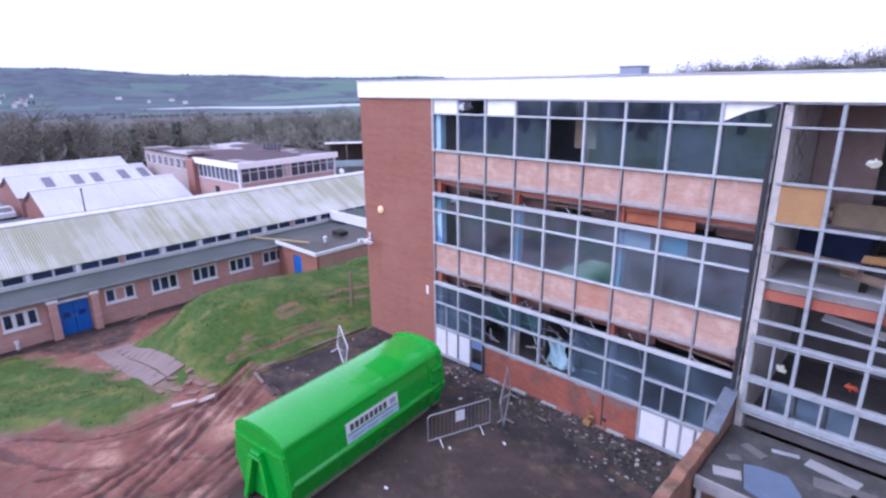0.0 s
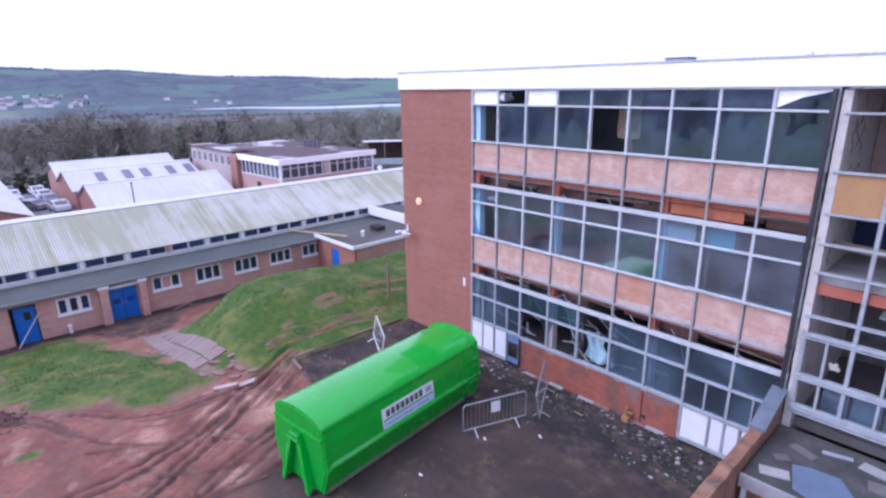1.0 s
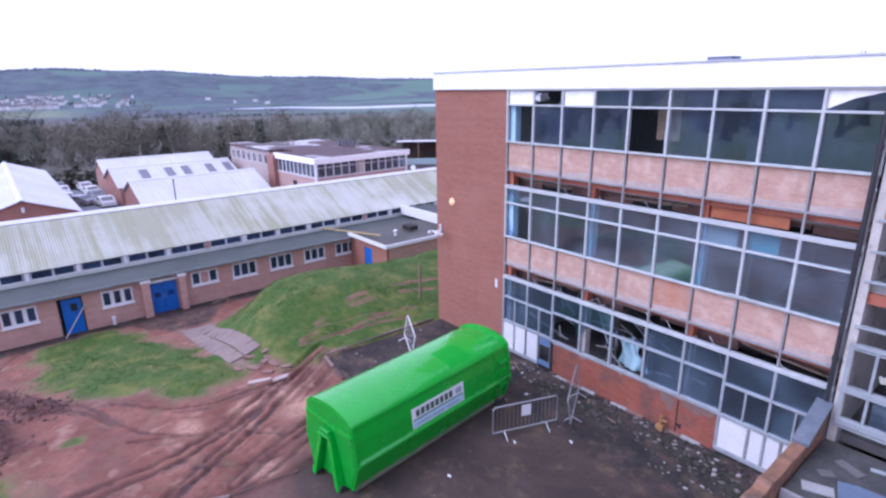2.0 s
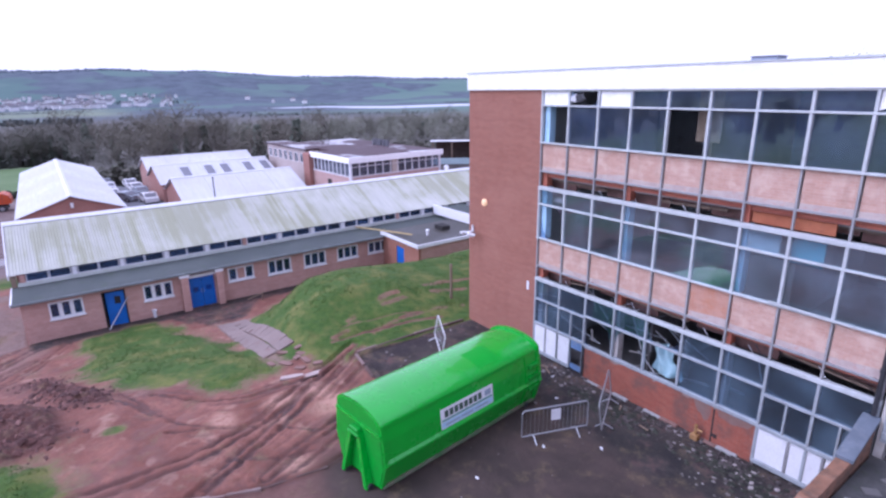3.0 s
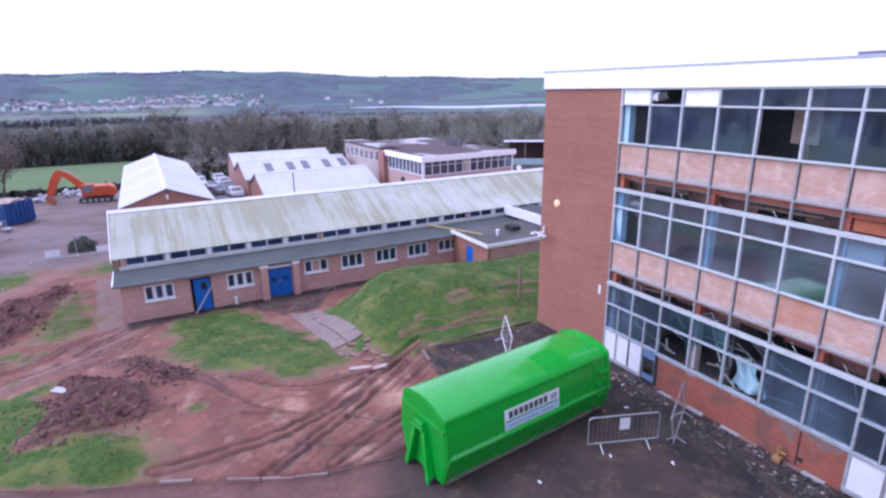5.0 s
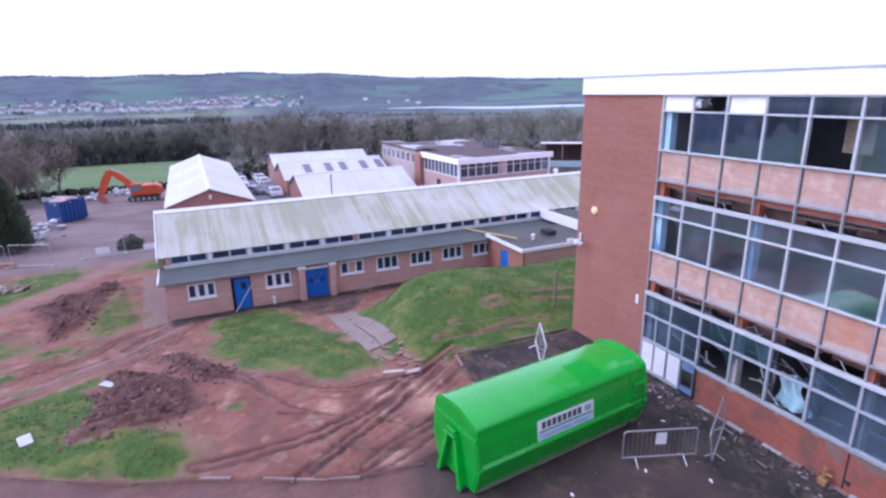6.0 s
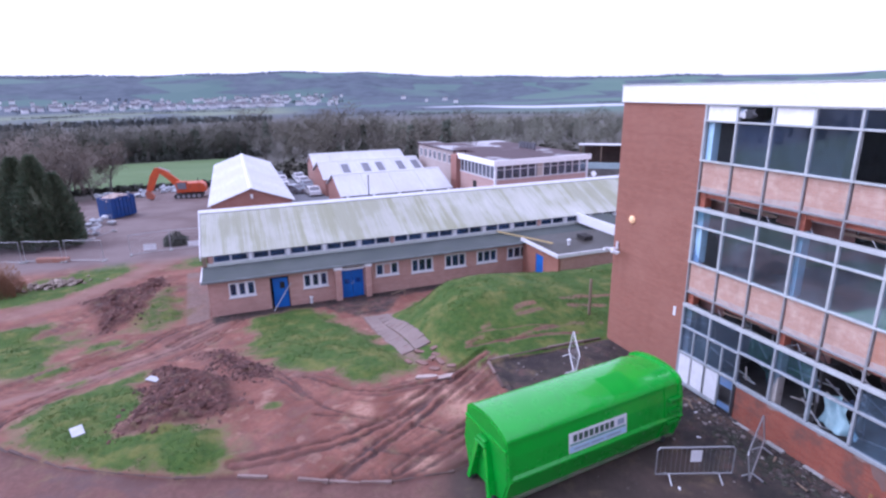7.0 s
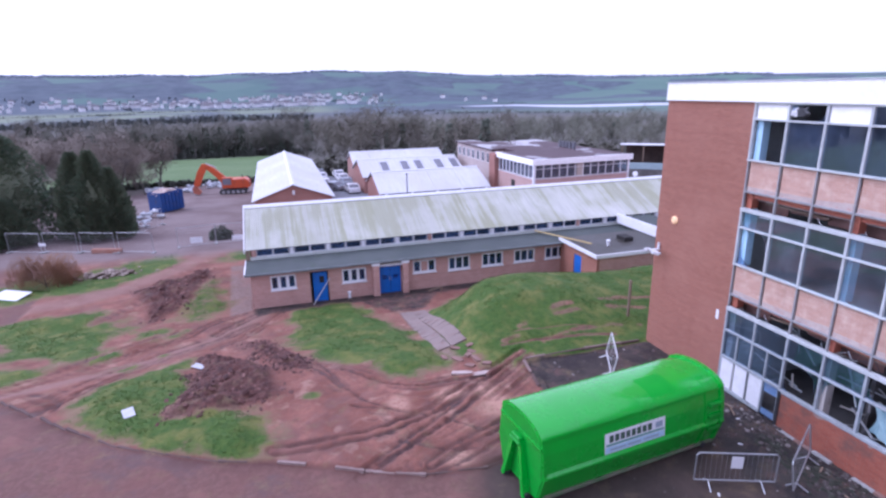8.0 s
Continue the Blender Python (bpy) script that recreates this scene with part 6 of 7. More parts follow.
# ---- sheds and halls beyond ----
METAL_ROOF = streaked("pale_roof_sheet", (0.522, 0.526, 0.553), (0.666, 0.67, 0.698), (0.44, 0.42, 0.41), 0.6)


def shed(name, label, x0, x1, y0, y1, base, eave, ridge, along_x, mat, skylights=()):
    """A gabled shed with corrugated roof sheets in bays."""
    s = thing(name, label, "shed")
    if along_x:
        m, lo, hi, a, b = (y0 + y1) / 2, y0, y1, x0, x1
    else:
        m, lo, hi, a, b = (x0 + x1) / 2, x0, x1, y0, y1
    out = [(lo, base), (lo, eave), (m, ridge - 0.12), (hi, eave), (hi, base)]
    ax = "x" if along_x else "y"
    for p, q in ((a, a + 0.25), (b - 0.25, b)):
        part("gable_wall", Geo().prism(out, ax, p, q), mat, s)
    for w in (lo, hi - 0.25):
        part("side_wall", Geo().box(a + 0.25, w, base, b - 0.25, w + 0.25, eave) if along_x else Geo().box(w, a + 0.25, base, w + 0.25, b - 0.25, eave), mat, s)
    n = max(3, int((b - a) / 3.0))
    for side in (lo - 0.35, hi + 0.35):
        drop = (ridge - eave) * 0.35 / ((hi - lo) / 2)
        for i in range(n):
            p, q = a - 0.3 + (b - a + 0.6) * i / n, a - 0.3 + (b - a + 0.6) * (i + 1) / n
            part("roof_sheet", Geo().prism([(m, ridge), (side, eave - drop), (side, eave - drop + 0.06), (m, ridge + 0.06)], ax, p + 0.01, q - 0.01), METAL_ROOF, s)
    part("ridge_cap", Geo().prism([(m - 0.25, ridge + 0.02), (m, ridge + 0.14), (m + 0.25, ridge + 0.02)], ax, a - 0.32, b + 0.32), bpy.data.materials["pale_ridge"], s)
    for c in skylights:
        k0, k1 = 0.25, 0.8
        side, w = hi, 0.55
        e = [(m + (side - m) * k, ridge + (eave - ridge) * k + 0.07) for k in (k0, k1)]
        part("skylight", Geo().prism([e[0], e[1], (e[1][0], e[1][1] + 0.05), (e[0][0], e[0][1] + 0.05)], ax, c - w, c + w), bpy.data.materials["skylight_grey"], s, "dark roof light")
    return s


surf("skylight_grey", (0.17, 0.17, 0.2), (0.21, 0.21, 0.24), None, 1.0)
barn = shed("gabled_shed", "long brick shed with a pale metal gable roof", -80, -45, -17.45, -9.5, -6, -0.05, 1.38, True, BRICK_SHED)
part("gable_lamp", Geo().box(-44.98, -13.6, 0.35, -44.8, -13.35, 0.8, 0.03), WHITE, barn)
near_shed = shed("near_workshop", "brick workshop with a pale corrugated roof", -65.0, -54.4, -2.4, 12.4, -6, -1.9, 0.05, False, BRICK_SHED)
shed("middle_workshop", "brick workshop with a row of roof lights", -80.0, -69.0, -2.2, 13.9, -6, -1.9, 0.05, False, BRICK_SHED, (1.6, 4.9, 7.2, 10.6, 13.2))
shed("far_workshop", "brick workshop with a pale ridge roof", -91.5, -81.0, -1.8, 14.6, -6.5, -1.9, 0.05, False, BRICK_SHED)
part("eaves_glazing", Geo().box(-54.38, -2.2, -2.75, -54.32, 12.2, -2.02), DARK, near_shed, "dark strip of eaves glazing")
for i in range(5):
    part("gutter_bracket", Geo().box(-54.3, -1.9 + i * 3.45, -2.5, -54.0, -1.6 + i * 3.45, -2.02), WHITE, near_shed)
chim = thing("flue_pipe", "thin dark flue pipe beside the workshop roof", "pipe", pose(-46.5, -0.75, -3.6))
part("shaft", Geo().rod((0, 0, 0), (0, 0, 5.1), 0.06), BLACK_IRON, chim)
part("cowl", Geo().rod((0, 0, 5.1), (0, 0, 5.25), 0.1), BLACK_IRON, chim)

t = Tree("wet_roof_felt")
pud = t.step(t.noise(0.11, 4, 0.55), 0.46, 0.53)
WET_FELT = t.done(t.mix(t.noise(0.8, 5, 0.6), (0.062, 0.038, 0.042), (0.095, 0.060, 0.064)), t.math("SUBTRACT", 0.8, t.math("MULTIPLY", pud, 0.74)))
hall = thing("flat_roofed_hall", "two-storey flat-roofed hall with white window bands", "building", pose(-46.7, 15.4, 0.0, 0, 0, 3.0))
HL, HW = 14.2, 10.1  # along local y, and towards local -x
BRICK_HALL = brick("brick_hall", "y", (0.48, 0.31, 0.275), (0.54, 0.365, 0.325), (0.48, 0.36, 0.32), (0.36, 0.22, 0.18), 0.4, 0.4)
part("plinth_wall", Geo().box(-HW, 0.0, -6, 0, HL, -0.1), BRICK_HALL, hall)
part("fascia", Geo().box(-HW - 0.3, -0.3, 1.6, 0.3, -0.1, 2.3).box(0.1, -0.1, 1.6, 0.3, HL + 0.3, 2.3), FASCIA, hall, "deep white fascia")
part("roof", Geo().box(-HW - 0.3, -0.1, 1.62, 0.1, HL + 0.3, 2.22), WET_FELT, hall, "dark roof felt with puddles")
part("inner_core", Geo().box(-HW + 1, 1.0, -0.1, -1.0, HL - 1, 1.6), DARK_WALL, hall)
part("corner_post", Geo().box(-0.25, -0.05, -5.5, 0.05, 0.2, 1.6), WHITE, hall)
part("corner_post", Geo().box(-0.2, HL - 0.3, -5.5, 0.08, HL, 1.6), WHITE, hall)
for i in range(13):
    y = 0.2 + i * (HL - 0.4) / 12
    part("mullion", Geo().box(-0.12, y - 0.06, -0.1, 0.0, y + 0.06, 1.6), WHITE, hall)
    if i < 12 and i not in (5,):
        part("pane", Geo().box(-0.07, y + 0.06, 0.0, -0.05, y + (HL - 0.4) / 12 - 0.06, 1.5), GLASS_HALL, hall).visible_shadow = False
part("window_board", Geo().box(-0.07, 6.2, -0.1, -0.02, 7.2, 1.6), surf("cream_board", (0.5, 0.42, 0.36), (0.45, 0.38, 0.33), None, 1), hall)
part("transom", Geo().box(-0.1, 0, 1.05, 0.0, HL, 1.12), WHITE, hall)
part("sill", Geo().box(-0.12, 0, -0.16, 0.06, HL, -0.06), WHITE, hall)
for i in range(10):
    x = -0.3 - i * (HW - 0.6) / 9
    part("mullion", Geo().box(x - 0.07, 0.0, -0.1, x + 0.07, 0.12, 1.6), WHITE, hall)
    if i < 9:
        part("pane", Geo().box(x - (HW - 0.6) / 9 + 0.07, 0.05, 0.0, x - 0.07, 0.07, 1.5), GLASS_HALL, hall).visible_shadow = False
part("side_door", Geo().box(-6.0, -0.04, -3.6, -5.0, 0.02, -0.9), DARK, hall)
part("side_sill", Geo().box(-HW, -0.06, -0.16, 0, 0.1, -0.06), WHITE, hall)
part("rear_roof", Geo().box(-25.0, 3.0, 1.7, -HW - 0.3, HL + 0.3, 2.20), WET_FELT, hall, "dark roof felt with puddles")
part("rear_wall", Geo().box(-24.6, 3.3, -6.5, -HW - 0.3, HL, 1.7), BRICK_HALL, hall)
part("brick_pier", Geo().box(-HW - 1.8, -0.6, -6, -HW, 4.0, 2.0), BRICK_SHED, hall)
for s in range(5):
    part("roof_vent", Geo().box(-9.4 - 0.9 * s, 11.4, 2.22, -9.0 - 0.9 * s, 11.8, 3.1), ROOF_FELT, hall)
wing2 = thing("classroom_wing", "pale two-storey wing with small paired windows", "building", pose(-61.2, 15.7, 0.0, 0, 0, 2.0))
part("wall", Geo().box(-14.5, 0, -7, 0, 3.0, 2.0), surf("pale_pink_render", (0.5, 0.42, 0.39), (0.44, 0.36, 0.33), (0.36, 0.28, 0.25), 0.4), wing2)
part("roof", Geo().box(-14.8, -0.3, 2.0, 0.3, 3.2, 2.24), WET_FELT, wing2)
for i in range(7):
    a = -13.9 + i * 2.0
    w = part("window", Geo().ring("y", -0.05, 0.02, a, a + 1.2, 0.1, 1.5, 0.06), WHITE, wing2)
    part("mullion", Geo().box(a + 0.57, -0.05, 0.17, a + 0.63, 0.02, 1.43), WHITE, w)
    # Dark sheet added behind the panes to imitate an unlit room.
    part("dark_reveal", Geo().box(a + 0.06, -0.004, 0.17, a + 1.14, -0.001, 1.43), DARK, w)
    for j in range(2):
        part("pane", Geo().box(a + 0.07 + j * 0.57, -0.03, 0.18, a + 0.56 + j * 0.57, -0.024, 1.42), GLASS_HALL, w)
annex = thing("open_canopy", "low open-sided canopy with a pale roof", "canopy", pose(-70.5, 44.0, 0.0, 0, 0, -36))
part("roof", Geo().prism([(-8, 0.15), (0, 0.72), (0, 0.86), (-8, 0.29)], "y", 0, 16), WHITE, annex, "thin pale sloping roof sheet")
# Back wall coloured dark brown to stand for the shaded void under the roof.
part("wall", Geo().box(-7, 1, -6, -6.8, 16, 0.2), surf("dark_canopy_void", (0.09, 0.06, 0.05), (0.06, 0.042, 0.036), None, 1.0), annex)
for i in range(5):
    part("post", Geo().box(-0.3, 0.3 + i * 3.6, -6, -0.1, 0.5 + i * 3.6, 0.68), TIMBER, annex)
part("low_wall", Geo().box(1.6, -2, -6, 1.9, 18, -3.2), DIM_CONCRETE, annex)
part("parapet", Geo().box(1.55, -2, -3.2, 1.95, 18, -2.15), surf("pale_teal_board", (0.40, 0.52, 0.55), (0.34, 0.45, 0.48), (0.25, 0.3, 0.3), 0.8), annex, "pale teal boarded parapet")
dish = thing("satellite_dish", "white dish on a short pole behind the ridge", "dish", pose(-36.2, 22.3, 0.55))
part("pole", Geo().rod((0, 0, 0), (0, 0, 0.9), 0.05), WHITE, dish)
part("bowl", Geo().rod((0, 0, 1.05), (0.12, -0.05, 1.1), 0.1, 0.30, 14), WHITE, dish)

# ---- parked cars ----
def build_car(name, paint, label):
    c = thing(name, label, "car", group="cars parked by the sheds")
    side = [(-2.1, 0.35), (-2.12, 0.75), (-1.95, 0.92), (-1.2, 0.98), (-0.6, 1.42), (0.9, 1.45), (1.6, 1.0), (2.05, 0.9), (2.1, 0.35)]
    part("body", Geo().prism(side, "y", -0.85, 0.85), paint, c)
    glassy = bpy.data.materials["skylight_grey"]
    part("windscreen", Geo().prism([(-1.18, 1.0), (-0.6, 1.4), (-0.63, 1.42), (-1.24, 1.0)], "y", -0.7, 0.7), glassy, c)
    part("rear_window", Geo().prism([(1.58, 1.03), (0.95, 1.42), (0.98, 1.45), (1.64, 1.03)], "y", -0.7, 0.7), glassy, c)
    for s in (-0.86, 0.855):
        part("side_window", Geo().prism([(-1.0, 1.02), (-0.55, 1.36), (0.85, 1.38), (1.35, 1.02)], "y", s, s + 0.005), glassy, c)
    for x in (-1.35, 1.3):
        for y in (-0.88, 0.68):
            w = part("wheel", Geo().rod((x, y, 0.32), (x, y + 0.2, 0.32), 0.32, n=16), BLACK_IRON, c)
            part("rim", Geo().rod((x, y - 0.005, 0.32), (x, y + 0.205, 0.32), 0.19, n=12), GALV, w)
    return c


paints = {"white": surf("car_white", (0.75, 0.75, 0.77), (0.7, 0.7, 0.72), None, 1, 30, 0.3, 0.02), "silver": surf("car_silver", (0.36, 0.4, 0.45), (0.33, 0.37, 0.42), None, 1, 30, 0.3, 0.02, Metallic=0.4),
          "grey": surf("car_grey", (0.09, 0.11, 0.12), (0.08, 0.1, 0.11), None, 1, 30, 0.3, 0.02)}
proto = {k: build_car(k + "_car", p, k + " car parked on the yard tarmac") for k, p in paints.items()}
spots = [("white", -91.6, -6.9, 4), ("white", -80.9, -7.4, 0), ("silver", -75.8, -6.4, 40), ("white", -94.5, -3.4, 3), ("white", -87.0, -3.5, 6), ("silver", -80.6, -3.6, 2), ("white", -71.5, -3.8, 4), ("grey", -100.5, -6.6, 4)]
used = set()
for kind, x, y, a in spots:
    m = pose(x, y, float(ground_z(x, y)), 0, 0, a)
    if kind in used:
        copy_thing(proto[kind], m)
    else:
        proto[kind].matrix_world = m
        used.add(kind)


# ---- excavator ----
def build_excavator():
    ORANGE = surf("orange_machine_paint", (0.62, 0.10, 0.022), (0.50, 0.080, 0.020), (0.22, 0.06, 0.035), 0.9, 20, 0.45, 0.04, 0.003, 0.7)
    e = thing("excavator", "orange tracked excavator with its arm folded down", "excavator", pose(-80.5, -21.9, float(ground_z(-80.5, -21.9)), 0, 0, -4))
    for x in (-1.2, 0.7):
        tr = part("track", Geo().prism([(-1.9, 0.1), (-2.2, 0.45), (-1.9, 0.85), (1.9, 0.85), (2.2, 0.45), (1.9, 0.1)], "x", x, x + 0.55), BLACK_IRON, e)
        for i in range(5):
            part("track_wheel", Geo().rod((x - 0.02, -1.5 + i * 0.75, 0.4), (x + 0.57, -1.5 + i * 0.75, 0.4), 0.26, n=12), GALV, tr)
    part("slew_ring", Geo().rod((-0.0, 0, 0.85), (0, 0, 1.05), 0.8, n=20), BLACK_IRON, e)
    part("house", Geo().prism([(-1.2, 1.05), (-1.2, 1.8), (-0.4, 2.4), (1.9, 2.45), (2.5, 2.1), (2.45, 1.05)], "x", -1.35, 1.35), ORANGE, e, "orange engine house")
    part("counterweight", Geo().prism([(2.1, 0.95), (2.1, 2.0), (2.6, 1.8), (2.65, 1.1)], "x", -1.3, 1.3), ORANGE, e)
    cab = part("cab", Geo().box(0.4, -1.6, 1.05, 1.35, 0.0, 2.75, 0.06), ORANGE, e)
    for s in ((0.36, 0.41), (1.34, 1.39)):
        part("cab_window", Geo().box(s[0], -1.45, 1.6, s[1], -0.15, 2.6), bpy.data.materials["skylight_grey"], cab)
    part("cab_window", Geo().box(0.5, -1.64, 1.4, 1.25, -1.59, 2.65), bpy.data.materials["skylight_grey"], cab)
    part("boom", Geo().prism([(-0.4, 1.5), (-0.9, 2.5), (-2.7, 4.25), (-3.6, 4.75), (-4.3, 4.8), (-4.45, 4.35), (-3.7, 3.95), (-2.9, 3.2), (-1.6, 1.6)], "x", -0.4, 0.2), ORANGE, e)
    part("stick", Geo().prism([(-3.9, 4.95), (-4.5, 4.9), (-5.3, 3.7), (-6.1, 1.5), (-5.7, 1.25), (-5.1, 1.5), (-4.4, 3.1), (-3.7, 4.3)], "x", -0.34, 0.14), ORANGE, e)
    part("bucket", Geo().prism([(-5.9, 1.7), (-6.3, 1.0), (-6.1, 0.3), (-5.3, 0.05), (-5.0, 0.5), (-5.5, 1.2)], "x", -0.6, 0.4), RED_STEEL, e)
    part("boom_ram", Geo().rod((-0.1, -1.3, 1.3), (-0.1, -2.7, 3.3), 0.09), GALV, e)
    part("stick_ram", Geo().rod((-0.1, -2.4, 4.3), (-0.1, -3.9, 5.0), 0.08), GALV, e)
    part("exhaust", Geo().rod((-0.7, 1.4, 2.4), (-0.7, 1.4, 2.95), 0.07), BLACK_IRON, e)


build_excavator()


def build_skip():
    BLUE = surf("blue_skip_paint", (0.015, 0.07, 0.26), (0.012, 0.055, 0.2), (0.08, 0.05, 0.05), 0.9, 20, 0.45, 0.1, 0.004)
    s = thing("rubbish_skip", "dark blue open skip heaped with rubble", "skip", pose(-66.0, -29.6, float(ground_z(-66, -29.6)), 0, 0, -38) @ Matrix.Diagonal((0.88, 0.95, 1.1, 1)))
    part("side", Geo().box(-2.1, -1.2, 0.25, 2.1, -1.12, 2.5), BLUE, s)
    part("side", Geo().box(-2.1, 1.12, 0.25, 2.1, 1.2, 2.5), BLUE, s)
    part("end", Geo().box(-2.1, -1.12, 0.25, -2.02, 1.12, 2.5), BLUE, s)
    part("end", Geo().box(2.02, -1.12, 0.25, 2.1, 1.12, 2.5), BLUE, s)
    part("floor", Geo().box(-2.1, -1.2, 0.15, 2.1, 1.2, 0.25), BLUE, s)
    part("skid", Geo().box(-2.0, -0.7, 0, 2.0, -0.5, 0.15), BLACK_IRON, s)
    part("skid", Geo().box(-2.0, 0.5, 0, 2.0, 0.7, 0.15), BLACK_IRON, s)
    for i in range(7):
        for y in (-1.28, 1.2):
            part("rib", Geo().box(-2.05 + i * 0.66, y, 0.25, -1.93 + i * 0.66, y + 0.08, 2.5), BLUE, s)
    g = Geo()
    for _ in range(220):
        x, y = srng.uniform(-1.9, 1.9), srng.uniform(-1.0, 1.0)
        g.lump((x, y, 2.2 + 0.45 * (1 - (x / 2.1) ** 2) * srng.random()), srng.uniform(0.12, 0.3), srng, 1, (1, 1, 0.7), 0.4)
    g.box(-2.0, -1.1, 0.3, 2.0, 1.1, 2.2)
    single("rubble_heap", g, surf("pale_pink_rubble", (0.55, 0.42, 0.36), (0.62, 0.54, 0.5), (0.45, 0.22, 0.15), 1.4, 10, 0.9), "pale broken plaster and brick heaped in the skip", "rubble", s.matrix_world.copy(), kind="stuff")


build_skip()


# ---- site fencing and yard clutter ----
def build_panel():
    f = thing("fence_panel", "grey wire mesh site fence panel on feet", "fence", group="site fence panels")
    part("panel_tube", Geo().path([(-1.7, 0, 0.12), (-1.7, 0, 1.95), (1.7, 0, 1.95), (1.7, 0, 0.12), (-1.7, 0, 0.12)], 0.024, 6), GALV, f)
    wires = Geo()
    for i in range(22):
        wires.rod((-1.62 + i * 0.154, 0, 0.12), (-1.62 + i * 0.154, 0, 1.95), 0.004, n=3)
    for i in range(7):
        wires.rod((-1.7, 0, 0.3 + i * 0.26), (1.7, 0, 0.3 + i * 0.26), 0.004, n=3)
    part("wire_mesh", wires, GALV, f)
    for s in (-1.7, 1.7):
        part("foot", Geo().box(s - 0.1, -0.32, 0.0, s + 0.1, 0.32, 0.13, 0.02), CONCRETE, f)
    return f


panel = build_panel()
first = True
for line in ([(-47.8, -45.5), (-45.7, -40.3), (-42.8, -33.4), (-39.9, -26.4)], [(-48.2, -32.2), (-51.5, -29.9), (-54.9, -28.2)], [(-41.0, -24.6), (-41.6, -21.3), (-41.4, -18.0)]):
    for (ax, ay), (bx, by) in zip(line, line[1:]):
        n = max(1, int(math.hypot(bx - ax, by - ay) / 3.5))
        for i in range(n):
            k = (i + 0.5) / n
            x, y = ax + (bx - ax) * k, ay + (by - ay) * k
            m = pose(x, y, float(ground_z(x, y)), 0, 0, math.degrees(math.atan2(by - ay, bx - ax)))
            if first:
                panel.matrix_world, first = m, False
            else:
                copy_thing(panel, m)
for x, y, z, a, sx, sz in ((-41.9, -23.1, 0.5, 86, 0.55, 0.3), (-41.5, -19.3, 0.5, 90, 0.5, 0.25), (-44.0, -36.7, 0.9, 67, 0.38, 0.15)):
    single("site_notice", Geo().box(-sx, -0.05, -sz, sx, -0.03, sz), WHITE, "white notice board tied to the site fence", "sign", pose(x + 0.08, y, float(ground_z(x, y)) + z, 0, 0, a), "site notices")
for i in range(4):
    single("timber_baulk", Geo().box(-1.4, -0.12, 0, 1.4, 0.12, 0.2, 0.015), surf("red_timber", (0.34, 0.15, 0.1), (0.4, 0.24, 0.19), None, 2) if i == 0 else bpy.data.materials["red_timber"], "long timber baulk stacked by the fence", "timber", pose(-42.0 + 0.26 * (i % 2), -30.9, float(ground_z(-42, -31)) + 0.2 * (i // 2), 0, 0, 72), "timber baulks")
pale = Geo()
for _ in range(150):
    x, y = srng.gauss(-32.8, 0.55), srng.gauss(-28.7, 1.0)
    pale.lump((x, y, float(ground_z(x, y)) + srng.uniform(0.0, 0.35)), srng.uniform(0.08, 0.26), srng, 1, (1.2, 1, 0.6), 0.4)
single("stone_pile", pale, pebbly("buff_stone", (0.15, 0.11, 0.085), (0.27, 0.215, 0.175), (0.36, 0.30, 0.25), 0.25), "heap of buff broken stone", "rubble", kind="stuff")
waste = Geo()
for cx, cy, n, s in ((-87.0, -29.6, 26, 1.0), (-91, -25.0, 30, 1.3), (-88, -35.5, 14, 1.0), (-60, -30.8, 14, 0.8), (-54, -30.5, 12, 0.7)):
    for _ in range(n):
        x, y = srng.gauss(cx, s), srng.gauss(cy, s)
        waste.lump((x, y, float(ground_z(x, y)) + srng.uniform(0.1, 0.9)), srng.uniform(0.2, 0.5), srng, 1, (1.2, 1, 0.6), 0.4)
single("white_waste", waste, surf("pale_waste", (0.6, 0.62, 0.66), (0.45, 0.48, 0.52), (0.3, 0.3, 0.3), 0.6, 8), "white sacks and sheet waste heaped in the yard", "rubble", kind="stuff")
single("plank_sheet", Geo().box(-1.2, -0.65, 0, 1.2, 0.65, 0.06, 0.01), WHITE, "large white board lying by the track", "debris", pose(-29.4, -33.9, float(ground_z(-29.4, -33.9)) + 0.12, 8, 0, 60))


# ---- vegetation ----
def leafy(name, a, b, c, scale=0.4, patches=()):
    t = Tree(name)
    col = t.mix(t.step(t.noise(scale, 4, 0.6), 0.3, 0.7), a, b)
    r = t.node("ShaderNodeNewGeometry").outputs["Random Per Island"]
    col = t.mix(t.step(r, 0.2, 1.0, 0.0, 0.7), col, c)
    if patches:
        w = t.noise(0.013, 4, 0.6)
        col = t.mix(t.step(w, 0.54, 0.66, 0.0, 0.8), col, patches[0])
        col = t.mix(t.step(w, 0.46, 0.36, 0.0, 0.8), col, patches[1])
    return t.done(col, 0.85)


BARK = surf("grey_bark", (0.13, 0.115, 0.10), (0.095, 0.085, 0.075), (0.1, 0.11, 0.07), 1.5, 12, 0.9, 0.5, 0.02)
TWIGS = leafy("winter_twigs", (0.138, 0.130, 0.106), (0.178, 0.162, 0.134), (0.108, 0.110, 0.084), 0.02, ((0.172, 0.132, 0.114), (0.105, 0.118, 0.080)))
TWIGS_RED = leafy("reddish_winter_twigs", (0.21, 0.175, 0.145), (0.25, 0.21, 0.17), (0.175, 0.15, 0.12), 0.05)
IVY = leafy("dark_ivy", (0.084, 0.100, 0.075), (0.108, 0.124, 0.090), (0.070, 0.086, 0.064), 0.2)
CONIFER = leafy("dark_conifer", (0.066, 0.104, 0.060), (0.096, 0.128, 0.070), (0.125, 0.128, 0.078), 0.35)
